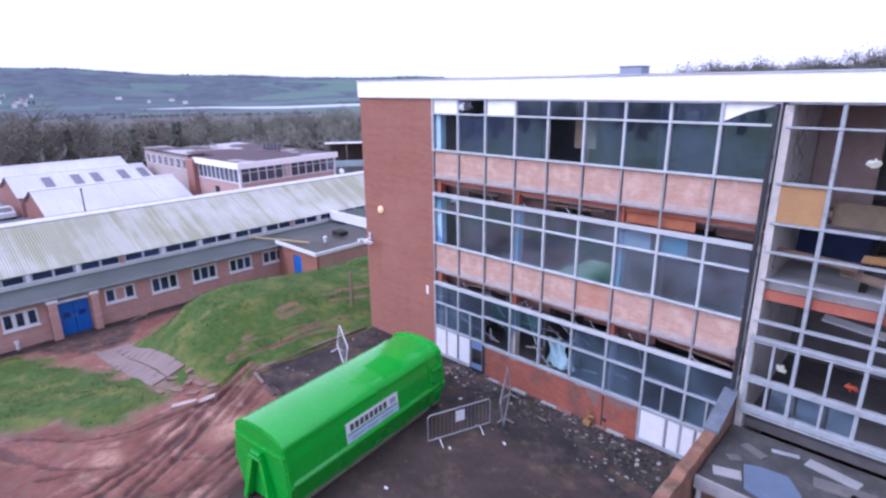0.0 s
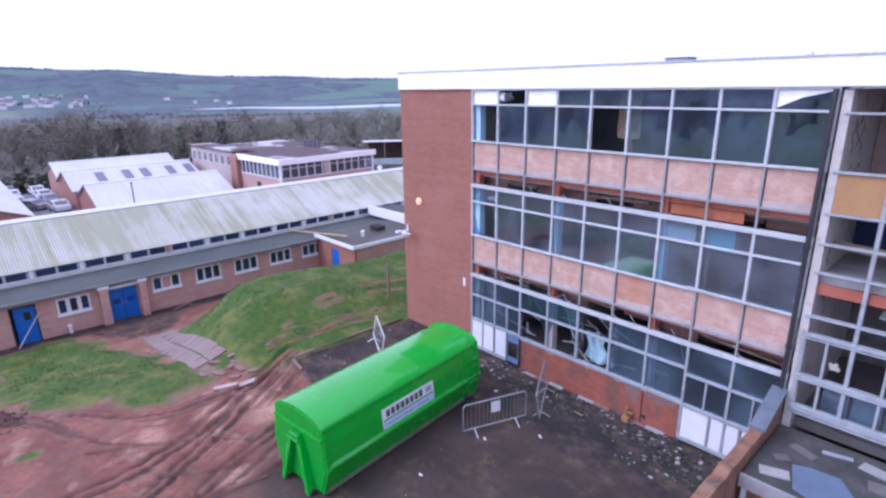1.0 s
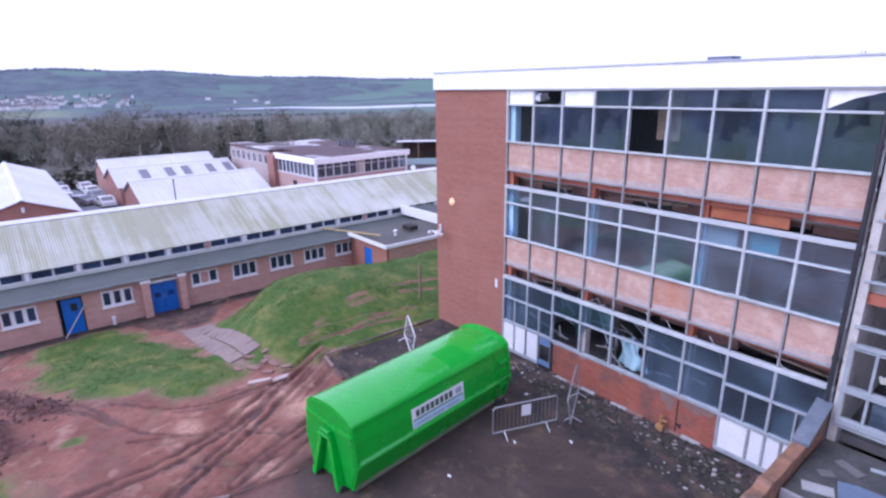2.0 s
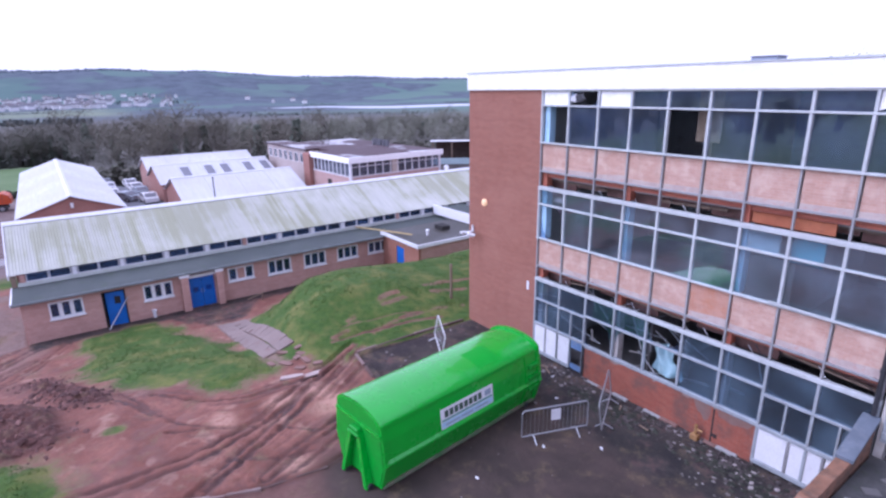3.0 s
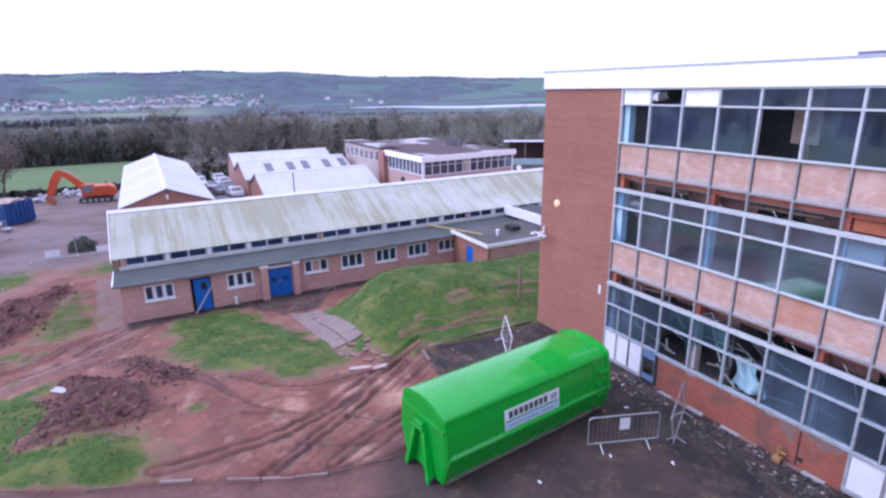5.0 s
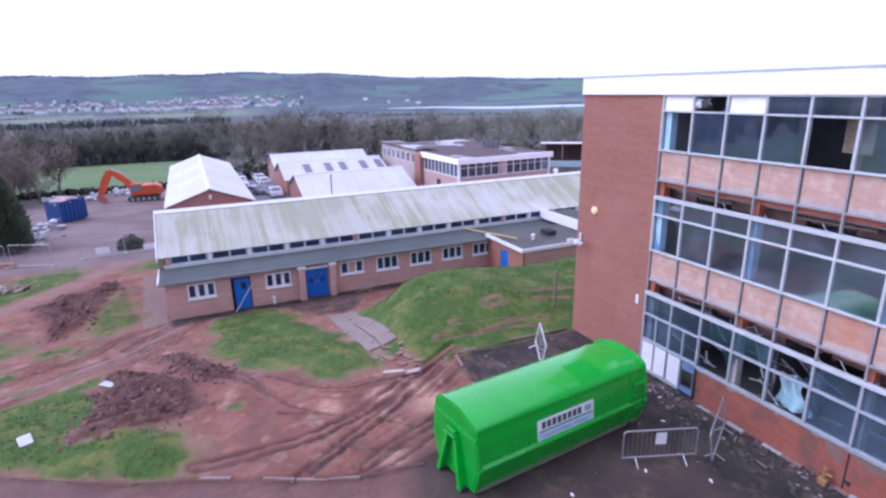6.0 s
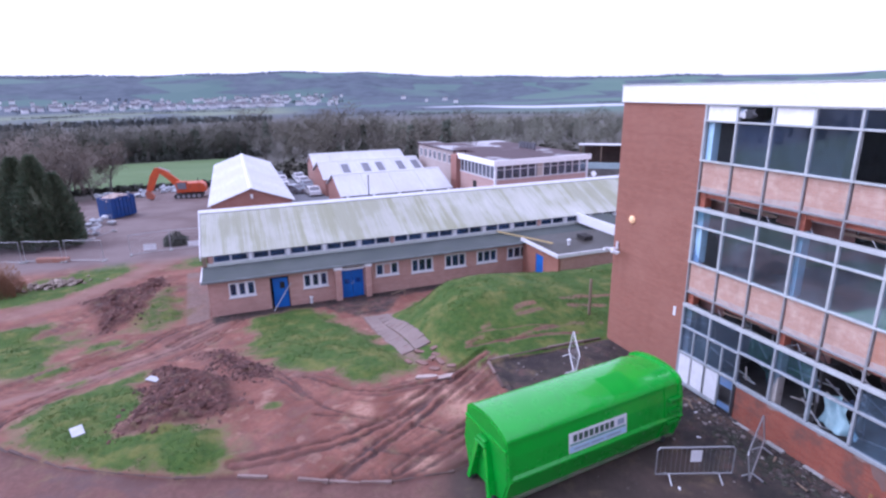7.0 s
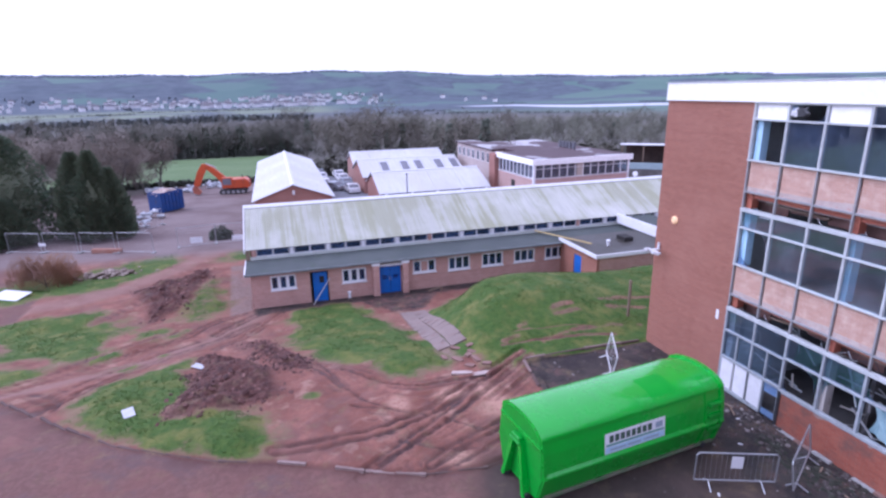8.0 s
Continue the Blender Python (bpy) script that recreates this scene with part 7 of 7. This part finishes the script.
SHRUB = leafy("brown_shrub", (0.28, 0.145, 0.078), (0.34, 0.185, 0.10), (0.21, 0.105, 0.06), 0.8)
BLADES = leafy("grass_blades", (0.044, 0.118, 0.016), (0.084, 0.155, 0.024), (0.135, 0.150, 0.042), 0.45)


def bare_tree(seed, height, twigs, spread_k=0.42, fine=0.0062):
    """Trunk, limbs and a haze of twigs: vertices, wood triangles, twig triangles."""
    r = random.Random(seed)
    g, tw = Geo(), Geo()
    top = height * 0.62
    bend = Vector((r.uniform(-0.4, 0.4), r.uniform(-0.4, 0.4), 0))
    g.rod((0, 0, -0.5), bend * 0.4 + Vector((0, 0, top * 0.5)), height * 0.022, height * 0.015, 6)
    g.rod(bend * 0.4 + Vector((0, 0, top * 0.5)), bend + Vector((0, 0, top)), height * 0.015, height * 0.006, 5)
    ends = []
    for i in range(15):
        a, h = r.uniform(0, 6.28), r.uniform(0.22, 1.0)
        p = bend * h + Vector((0, 0, top * h))
        ln = height * spread_k * r.uniform(0.55, 1.0) * (1.15 - 0.45 * h)
        q = p + Vector((math.cos(a) * ln, math.sin(a) * ln, ln * r.uniform(0.45, 1.1)))
        q.z = min(q.z, height * 0.98)
        g.rod(p, q, height * 0.007, height * 0.002, 4)
        ends.append((p, q))
    for _ in range(twigs):
        p, q = r.choice(ends)
        c = p.lerp(q, r.uniform(0.35, 1.05)) + Vector((r.gauss(0, 1), r.gauss(0, 1), r.gauss(0, 0.8))) * height * 0.055
        d = Vector((r.gauss(0, 1), r.gauss(0, 1), abs(r.gauss(0.5, 0.8)))).normalized() * height * r.uniform(0.025, 0.055)
        s = d.orthogonal().normalized() * height * fine
        tw.add([c - s, c + s, c + d], [(0, 1, 2)])
    return g, tw


def clump_mesh(geo):
    return np.array(geo.v, np.float32), geo.f


def merged(name, mat, placed, label, category, kind="stuff"):
    """Joins many turned and scaled copies of a few shapes into one mesh."""
    vs, fs, n = [], [], 0
    for (v, f), x, y, z, s, a, sz in placed:
        c, d = math.cos(a) * s, math.sin(a) * s
        w = np.stack([v[:, 0] * c - v[:, 1] * d + x, v[:, 0] * d + v[:, 1] * c + y, v[:, 2] * s * sz + z], -1)
        vs.append(w)
        fs.append((f, n))
        n += len(v)
    me = bpy.data.meshes.new(name)
    loops = np.concatenate([np.array([i for q in f for i in q], np.int32) + k for f, k in fs])
    sizes = np.concatenate([np.array([len(q) for q in f], np.int32) for f, k in fs])
    me.vertices.add(n)
    me.vertices.foreach_set("co", np.concatenate(vs).ravel())
    me.loops.add(len(loops))
    me.loops.foreach_set("vertex_index", loops)
    me.polygons.add(len(sizes))
    me.polygons.foreach_set("loop_start", np.concatenate([[0], np.cumsum(sizes)[:-1]]).astype(np.int32))
    me.update(calc_edges=True)
    me.validate()
    me.materials.append(mat)
    return tagged(new(name, me), label, category, kind=kind)


forms = [bare_tree(s, 1.0, 1000, 0.42, 0.0054) for s in range(6)]
wood_forms = [clump_mesh(g) for g, _ in forms]
twig_forms = [clump_mesh(w) for _, w in forms]


far_forms = [clump_mesh(bare_tree(s + 9, 1.0, 420, 0.5, 0.012)[1]) for s in range(6)]
dense_forms = [clump_mesh(bare_tree(s, 1.0, 2600)[1]) for s in range(6)]


def ivy_form(seed, leaves=290, leaf=0.036):
    r = random.Random(seed)
    g = Geo()
    fat = [r.uniform(0.05, 0.13) for _ in range(5)]
    for _ in range(leaves):
        h = r.random()
        k = h * 3.999
        rad = (fat[int(k)] * (1 - k % 1) + fat[int(k) + 1] * (k % 1)) * (1 - 0.6 * h ** 6) * r.uniform(0.4, 1.1)
        a = r.uniform(0, 6.28)
        c = Vector((math.cos(a) * rad + 0.03 * math.sin(5 * h + seed), math.sin(a) * rad, 0.02 + 0.72 * h))
        d = Vector((r.gauss(0, 1), r.gauss(0, 1), r.gauss(0, 1))).normalized() * leaf
        s = d.orthogonal().normalized() * 0.86 * leaf
        g.add([c - s, c + d, c + s, c - d], [(0, 1, 2, 3)])
    return clump_mesh(g)


ivy_forms = [ivy_form(s) for s in range(3)]
copse_forms = [ivy_form(s + 5, 80, 0.07) for s in range(3)]
wr = random.Random(77)


def wood(name, label, spots, twig_mat, ivy_share, twigs=None):
    wood_at, twig_at, ivy_at = [], [], []
    for x, y, h in spots:
        k, z, a, sz = wr.randrange(6), float(ground_z(x, y)), wr.uniform(0, 6.28), wr.uniform(0.85, 1.15)
        wood_at.append((wood_forms[k], x, y, z, h, a, sz))
        twig_at.append(((twigs or twig_forms)[k], x, y, z, h, a, sz))
        if wr.random() < ivy_share:
            ivy_at.append((ivy_forms[wr.randrange(3)], x, y, z, h * wr.uniform(0.75, 1.0), a, 1.0))
    if twigs is not far_forms:
        merged(name + "_trunks", BARK, wood_at, "grey trunks and limbs of " + label, "woodland")
    merged(name + "_twigs", twig_mat, twig_at, "bare brown winter twigs of " + label, "woodland")
    if ivy_at:
        merged(name + "_ivy", IVY, ivy_at, "dark ivy on the trunks of " + label, "woodland")


def clear(x, y):
    """Open ground: the field, the yards and the buildings."""
    if -192 < x < -92 and -80 < y < -6:
        return True
    return x > -92 and -60 < y < 45


spots = []
while len(spots) < 680:
    x, y = wr.uniform(-330, -95), wr.uniform(-210, 210)
    if clear(x, y) or (x > -120 and wr.random() < 0.3) or wave(x, y, 40, 8) < 0.22:
        continue
    spots.append((x, y, (wr.uniform(7.5, 13) if wr.random() < 0.86 else wr.uniform(13, 18)) * (1.1 if x < -190 else 0.9) * (0.82 if y > 42 else 1.18 if y > -4 else 1.0)))
wood("valley_wood", "the valley wood", [q for q in spots if q[1] < -4], TWIGS, 0.42)
wood("slope_wood", "the wood behind the sheds", [q for q in spots if -4 <= q[1] < 42], leafy("brown_winter_twigs", (0.118, 0.104, 0.078), (0.145, 0.126, 0.098), (0.092, 0.092, 0.062), 0.02), 0.3)
wood("hillside_wood", "the wood behind the flat-roofed hall", [q for q in spots if q[1] >= 42], leafy("olive_winter_twigs", (0.185, 0.19, 0.145), (0.23, 0.225, 0.175), (0.15, 0.16, 0.115), 0.02), 0.10)
spots = [(wr.uniform(-207, -193), -84 + i * 1.5, wr.uniform(11, 15)) for i in range(52)]
wood("field_edge_wood", "the wood along the field", spots, TWIGS, 0.75)
spots = []
while len(spots) < 620:
    x, y = wr.uniform(-620, -310), wr.uniform(-420, 420)
    far = math.hypot(x - 14, y + 15)
    if wave(x, y, 70, 27) > 0.3:
        spots.append((x, y, min(12.0, max(4.0, 10.8 - 0.045 * far - float(ground_z(x, y)))) * wr.uniform(0.75, 1.05)))
wood("far_wood", "the far wood", spots, TWIGS, 0.12, far_forms)
belt = []
for i in range(420):
    az, far = wr.uniform(1.5, 1.95), wr.gauss(690, 30)
    x, y = 14 - math.sin(az) * far, -15 + math.cos(az) * far
    belt.append((copse_forms[i % 3], x, y, float(ground_z(x, y)) - 0.8, wr.uniform(9, 13), wr.uniform(0, 6), 0.7))
for _ in range(26):
    az, far, span, lean = wr.uniform(0.85, 1.95), wr.uniform(560, 1330), wr.uniform(0.04, 0.2), wr.uniform(-250, 250)
    if az < 1.32 and 900 < far < 1260:
        continue
    for i in range(int(span * far / 3)):
        k = i / (span * far / 3)
        a, r = az + span * k, far + lean * span * k + wr.gauss(0, 3)
        x, y = 14 - math.sin(a) * r, -15 + math.cos(a) * r
        belt.append((copse_forms[i % 3], x, y, float(ground_z(x, y)) - 0.8, wr.uniform(5, 9), wr.uniform(0, 6), 0.6))
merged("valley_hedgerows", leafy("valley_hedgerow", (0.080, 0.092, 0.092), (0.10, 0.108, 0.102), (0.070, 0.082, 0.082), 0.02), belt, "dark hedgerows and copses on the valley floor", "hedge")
spots = [(x + wr.uniform(-3, 3), y + wr.uniform(-2, 2), wr.uniform(8, 11.5)) for x, y in ((-86, -39), (-90, -45), (-93, -52), (-88, -57), (-95, -40), (-87, -41.5), (-89, -37), (-92, -42), (-94, -46.5), (-97, -43), (-91, -49), (-99, -44), (-90, -53), (-96, -55), (-86, -45), (-101, -47), (-94, -58), (-88, -62), (-93, -66), (-98, -70), (-98, -47), (-92, -34), (-100, -58), (-84, -48), (-104, -52), (-96, -62))]
wood("yard_edge_trees", "the trees by the yard", spots, TWIGS_RED, 0.0, dense_forms)
spots = []
for x, up, n in ((-30, 0.9, 5), (-26, 1.3, 8), (-23, 1.4, 9), (-19.5, 1.2, 8), (-16, 1.2, 9), (-12.5, 1.0, 9), (-9, 1.2, 10), (-5, 1.3, 11), (-1, 1.5, 12), (3, 2.2, 12), (7, 2.8, 10)):
    for _ in range(n):
        tx, ty = x + wr.uniform(-2.6, 2.6), wr.uniform(98, 112)
        spots.append((tx, ty, 13.4 + up + 0.02 * (tx + 20) - float(ground_z(tx, ty)) + wr.uniform(-0.7, 0.25)))
wood("hill_trees", "the trees on the rise behind the block", spots, TWIGS, 0.3, dense_forms)
# Unseen wood, added for its dark reflection in the block's windows.
spots = [(wr.uniform(-110, 90), wr.uniform(-210, -120), wr.uniform(7, 12)) for _ in range(80)]
wood("south_wood", "the wood across the drive", spots, TWIGS, 1.0)
scrub_at = []
for _ in range(340):
    x, y = wr.uniform(-215, -96), wr.uniform(-150, 170)
    if not clear(x, y):
        scrub_at.append((far_forms[wr.randrange(6)], x, y, float(ground_z(x, y)) - 1.2, wr.uniform(5, 8), wr.uniform(0, 6), 0.8))
for i in range(230):
    x, y = wr.uniform(-118, -97), wr.uniform(-9, 75)
    scrub_at.append((copse_forms[i % 3], x, y, float(ground_z(x, y)) - 0.6, wr.uniform(5.5, 9), wr.uniform(0, 6), 0.6))
merged("underwood", leafy("underwood_twigs", (0.115, 0.112, 0.088), (0.15, 0.135, 0.11), (0.085, 0.093, 0.062), 0.03), scrub_at, "tangled brown and green underwood", "woodland")
hedge = [(ivy_forms[i % 3], wr.uniform(-194, -190), -82 + i * 0.75, float(ground_z(-192, -82 + i * 0.75)) - 0.4, wr.uniform(4.5, 6.5), wr.uniform(0, 6), 0.6) for i in range(104)]
hedge += [(ivy_forms[i % 3], wr.uniform(-97, -93), -62 + i * 0.35, float(ground_z(-95, -62 + i * 0.35)) - 0.3, wr.uniform(4.0, 5.4), wr.uniform(0, 6), 0.36) for i in range(132)]
merged("field_hedge", leafy("hedge_leaf", (0.072, 0.078, 0.062), (0.095, 0.098, 0.08), (0.06, 0.066, 0.053), 0.1), hedge, "dark clipped hedge along the green field", "hedge")


def conifer(x, y, height, radius, seed, label, taper=2.2, blunt=0.7):
    r = random.Random(seed)
    t = thing("conifer", label, "tree", pose(x, y, float(ground_z(x, y))), group="dark conifers")
    part("trunk", Geo().rod((0, 0, -0.3), (0, 0, height * 0.9), radius * 0.09, 0.03), BARK, t)
    g = Geo()
    for _ in range(8500):
        h = r.random() ** 0.9
        a = r.uniform(0, 6.28)
        edge = radius * (1 - h ** taper) ** blunt * (0.82 + 0.2 * math.sin(a * 3 + seed + h * 5) + 0.1 * math.sin(a * 7 + h * 17))
        d = edge * r.uniform(0.45, 1.0) ** 0.7 * 1.04
        c = Vector((math.cos(a) * d, math.sin(a) * d, 0.25 + h * height * 0.97))
        out = Vector((math.cos(a), math.sin(a), r.uniform(0.3, 1.4))).normalized() * r.uniform(0.35, 0.65)
        s = out.orthogonal().normalized() * r.uniform(0.12, 0.24)
        s.rotate(Matrix.Rotation(r.uniform(0, 3.14), 3, out))
        g.add([c - s, c + out * 0.5 + s * 0.3, c + out, c + s], [(0, 1, 2, 3)])
    g.lump((0, 0, height * 0.42), 1.0, r, 3, (radius * 0.46, radius * 0.46, height * 0.36), 0.12)
    part("crown", g, CONIFER, t)


conifer(-50.1, -34.9, 8.9, 3.0, 1, "dark green conifer with a rounded dense crown", 1.3, 0.72)
conifer(-49.5, -33.2, 9.0, 3.0, 2, "dark green conifer crowded against its neighbour", 1.3, 0.72)
conifer(-48.8, -31.5, 7.2, 1.9, 6, "short dark conifer growing beside a taller one", 1.5, 0.7)
conifer(-52.8, -42.9, 11.4, 8.0, 3, "tall broad dark conifer behind the site fence", 1.0, 0.6)
conifer(-48.6, -41.3, 4.6, 3.2, 8, "low spreading dark conifer at the fence", 1.1, 0.6)
conifer(-48.8, -45.6, 5.4, 4.0, 9, "low spreading dark conifer at the fence", 1.1, 0.6)
conifer(-51.5, -50.5, 13.0, 6.5, 4, "tall broad dark conifer behind the site fence", 1.0, 0.55)


bush = thing("brown_bush", "russet winter bush beside the track", "bush", pose(-31.2, -32.3, float(ground_z(-31.2, -32.3))))
g = Geo()
for _ in range(7000):
    a, b = wr.uniform(0, 6.28), wr.random()
    lobe = 0.85 + 0.13 * math.sin(a * 3 + 1) + 0.1 * math.sin(a * 7)
    c = Vector((math.cos(a) * 1.3 * lobe * b ** 0.5, math.sin(a) * 2.45 * lobe * b ** 0.5, wr.random() ** 0.7 * 2.5 * lobe * (1 - 0.7 * b ** 3)))
    d = Vector((math.cos(a) * 0.3, math.sin(a) * 0.3, 0.5)) * wr.uniform(0.3, 0.7)
    s = d.orthogonal().normalized() * 0.024
    g.add([c - s, c + s, c + d], [(0, 1, 2)])
part("crown", g, SHRUB, bush)
part("stem", Geo().rod((0, 0, -0.1), (0, 0, 0.9), 0.08, 0.03).rod((0, 0, 0.2), (0.2, 1.0, 1.0), 0.05, 0.02).rod((0, 0, 0.2), (-0.2, -1.1, 1.0), 0.05, 0.02), BARK, bush)
bush2 = thing("green_bush", "small dark evergreen bush by the fence", "bush", pose(-43.6, -21.0, float(ground_z(-43.6, -21.0))))
g = Geo()
for _ in range(700):
    a, b = wr.uniform(0, 6.28), wr.random() ** 0.5
    c = Vector((math.cos(a) * 0.6 * b, math.sin(a) * 1.2 * b, wr.random() * 1.5 * (1.1 - 0.6 * b)))
    d = Vector((wr.gauss(0, 1), wr.gauss(0, 1), wr.gauss(0.3, 1))).normalized() * 0.16
    s = d.orthogonal().normalized() * 0.09
    g.add([c - s, c + d, c + s, c - d], [(0, 1, 2, 3)])
part("crown", g, IVY, bush2)
part("stem", Geo().rod((0, 0, -0.1), (0, 0, 0.8), 0.05, 0.02), BARK, bush2)

# grass: tufts of blades over the rough patches
tr = np.random.RandomState(4)
pts = []
for poly, per in ((GRASS_A, 50), (GRASS_B, 60), (GRASS_C, 40), (GRASS_D, 28), (GRASS_E, 50), (GRASS_F, 18), (GRASS_G, 18)):
    xs, ys = [p[0] for p in poly], [p[1] for p in poly]
    n = int((max(xs) - min(xs)) * (max(ys) - min(ys)) * per)
    x, y = tr.uniform(min(xs) - 0.5, max(xs) + 0.5, n), tr.uniform(min(ys) - 0.5, max(ys) + 0.5, n)
    lush = np.minimum(inside(x, y, poly), 0.7) + (fractal(x, y, 1.5, 11) - 0.5) * 2.4 + (5.5 * (fractal(x, y, 3.4, 51) - 0.53) if poly is GRASS_C else 0.0)
    keep = (lush > tr.uniform(-0.6, 0.7, n)) & (wave(x, y, 0.8, 13) > 0.2)
    for line, width, _ in RUTS:
        keep &= along(x, y, line) > 1.3 * width
    for dug in DIGS:
        keep &= inside(x, y, dug) < 0.0
    keep &= (inside(x, y, PATH_SLAB) < 0.05) & ((x < -14) | (kerb_side(x, y) > 0.05))
    pts.append(np.stack([x[keep], y[keep]], -1))
pts = np.concatenate(pts)
gz = ground_z(pts[:, 0], pts[:, 1]) + churn(pts[:, 0], pts[:, 1])
n, blades = len(pts), 5
base = np.repeat(np.column_stack([pts, gz]), blades, 0) + np.column_stack([tr.normal(0, 0.05, (n * blades, 2)), np.full(n * blades, -0.01)])
ang = tr.uniform(0, 6.28, n * blades)
hgt = np.repeat(0.02 + 0.055 * wave(pts[:, 0], pts[:, 1], 1.1, 15), blades) * tr.uniform(0.6, 1.3, n * blades)
side = np.column_stack([np.cos(ang), np.sin(ang), np.zeros_like(ang)]) * 0.016
tip = np.column_stack([tr.normal(0, 0.5, n * blades) * hgt, tr.normal(0, 0.5, n * blades) * hgt, hgt])
verts = np.stack([base - side, base + side, base + tip], 1).reshape(-1, 3).astype(np.float32)
me = bpy.data.meshes.new("grass")
me.vertices.add(len(verts))
me.vertices.foreach_set("co", verts.ravel())
me.loops.add(len(verts))
me.loops.foreach_set("vertex_index", np.arange(len(verts), dtype=np.int32))
me.polygons.add(len(verts) // 3)
me.polygons.foreach_set("loop_start", np.arange(0, len(verts), 3, dtype=np.int32))
me.update(calc_edges=True)
me.materials.append(BLADES)
tagged(new("grass", me), "short rough winter grass on the banks", "grass", kind="stuff")

# ---- the town across the valley ----
HOUSE_WALL = surf("pale_house_render", (0.82, 0.82, 0.84), (0.74, 0.73, 0.74), (0.5, 0.46, 0.44), 0.02, 0.5, 0.8, 0.0, random_piece=0.35)
HOUSE_ROOF = surf("slate_roof", (0.13, 0.13, 0.15), (0.17, 0.16, 0.17), (0.2, 0.13, 0.11), 0.02, 0.5, 0.8, 0.0)
hr = random.Random(12)
wall_mesh = Geo().prism([(-4, -2), (-4, 7.2), (0, 9.8), (4, 7.2), (4, -2)], "x", -7, 7).mesh("wall", HOUSE_WALL)
roof_mesh = Geo().prism([(-4.5, 7.0), (0, 10.0), (4.5, 7.0), (4.5, 7.3), (0, 10.4), (-4.5, 7.3)], "x", -7.4, 7.4).mesh("roof", HOUSE_ROOF)
houses = []
for cluster, count, spread_r in ((1.93, 14, 0.05), (1.82, 32, 0.06), (1.72, 44, 0.06), (1.63, 50, 0.06), (1.55, 58, 0.05), (1.47, 50, 0.05), (1.42, 18, 0.04), (1.2, 4, 0.08), (0.86, 5, 0.05)):
    for _ in range(count):
        a, r = cluster + hr.uniform(-spread_r, spread_r), hr.uniform(1350, 1850) if cluster > 0.9 else 2000
        x, y = 14 - math.sin(a) * r, -15 + math.cos(a) * r
        houses.append((x, y, math.degrees(a) + hr.choice((0, 0, 15, -20, 90)), hr.uniform(0.45, 1.1)))
for x, y, a, s in houses:
    h = thing("town_house", "pale rendered house across the valley", "house", pose(x, y, float(ground_z(x, y)), 0, 0, a) @ Matrix.Diagonal((s, 1, 1, 1)), group="houses across the valley")
    part("wall", wall_mesh, None, h)
    part("roof", roof_mesh, None, h)
town_trees = []
for k in range(24):
    a0, r0 = hr.uniform(1.38, 1.98), hr.uniform(1340, 1900)
    for i in range(hr.randint(5, 14)):
        a, r = hr.gauss(a0, 0.008), hr.gauss(r0, 40)
        x, y = 14 - math.sin(a) * r, -15 + math.cos(a) * r
        town_trees.append((copse_forms[i % 3], x, y, float(ground_z(x, y)) - 1, hr.uniform(9, 17), hr.uniform(0, 6), 0.7))
# Blue-grey tint puts distance haze into the colour of these trees.
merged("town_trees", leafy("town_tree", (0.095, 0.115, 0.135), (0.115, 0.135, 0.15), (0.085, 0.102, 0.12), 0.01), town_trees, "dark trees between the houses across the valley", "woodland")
ridge = []
rr = random.Random(31)
blob = [clump_mesh(Geo().lump((0, 0, 0.35), 0.6, rr, 1, (1, 1, 0.9), 0.35)) for _ in range(4)]
for _ in range(4200):
    a, r = rr.uniform(0.75, 2.05), rr.uniform(2480, 2780)
    x, y = 14 - math.sin(a) * r, -15 + math.cos(a) * r
    if wave(x, y, 150, 21) < 0.25:
        continue
    ridge.append((blob[rr.randrange(4)], x, y, float(ground_z(x, y)) - 2, rr.uniform(5, 12), rr.uniform(0, 6), rr.uniform(0.5, 0.8)))
# Ridge trees lightened and blued: haze painted into their colour.
merged("hill_woods", leafy("hazed_tree_tops", (0.115, 0.138, 0.165), (0.13, 0.155, 0.178), (0.105, 0.128, 0.152), 0.004), ridge, "haze-tinted far tree tops along the ridge", "woodland")
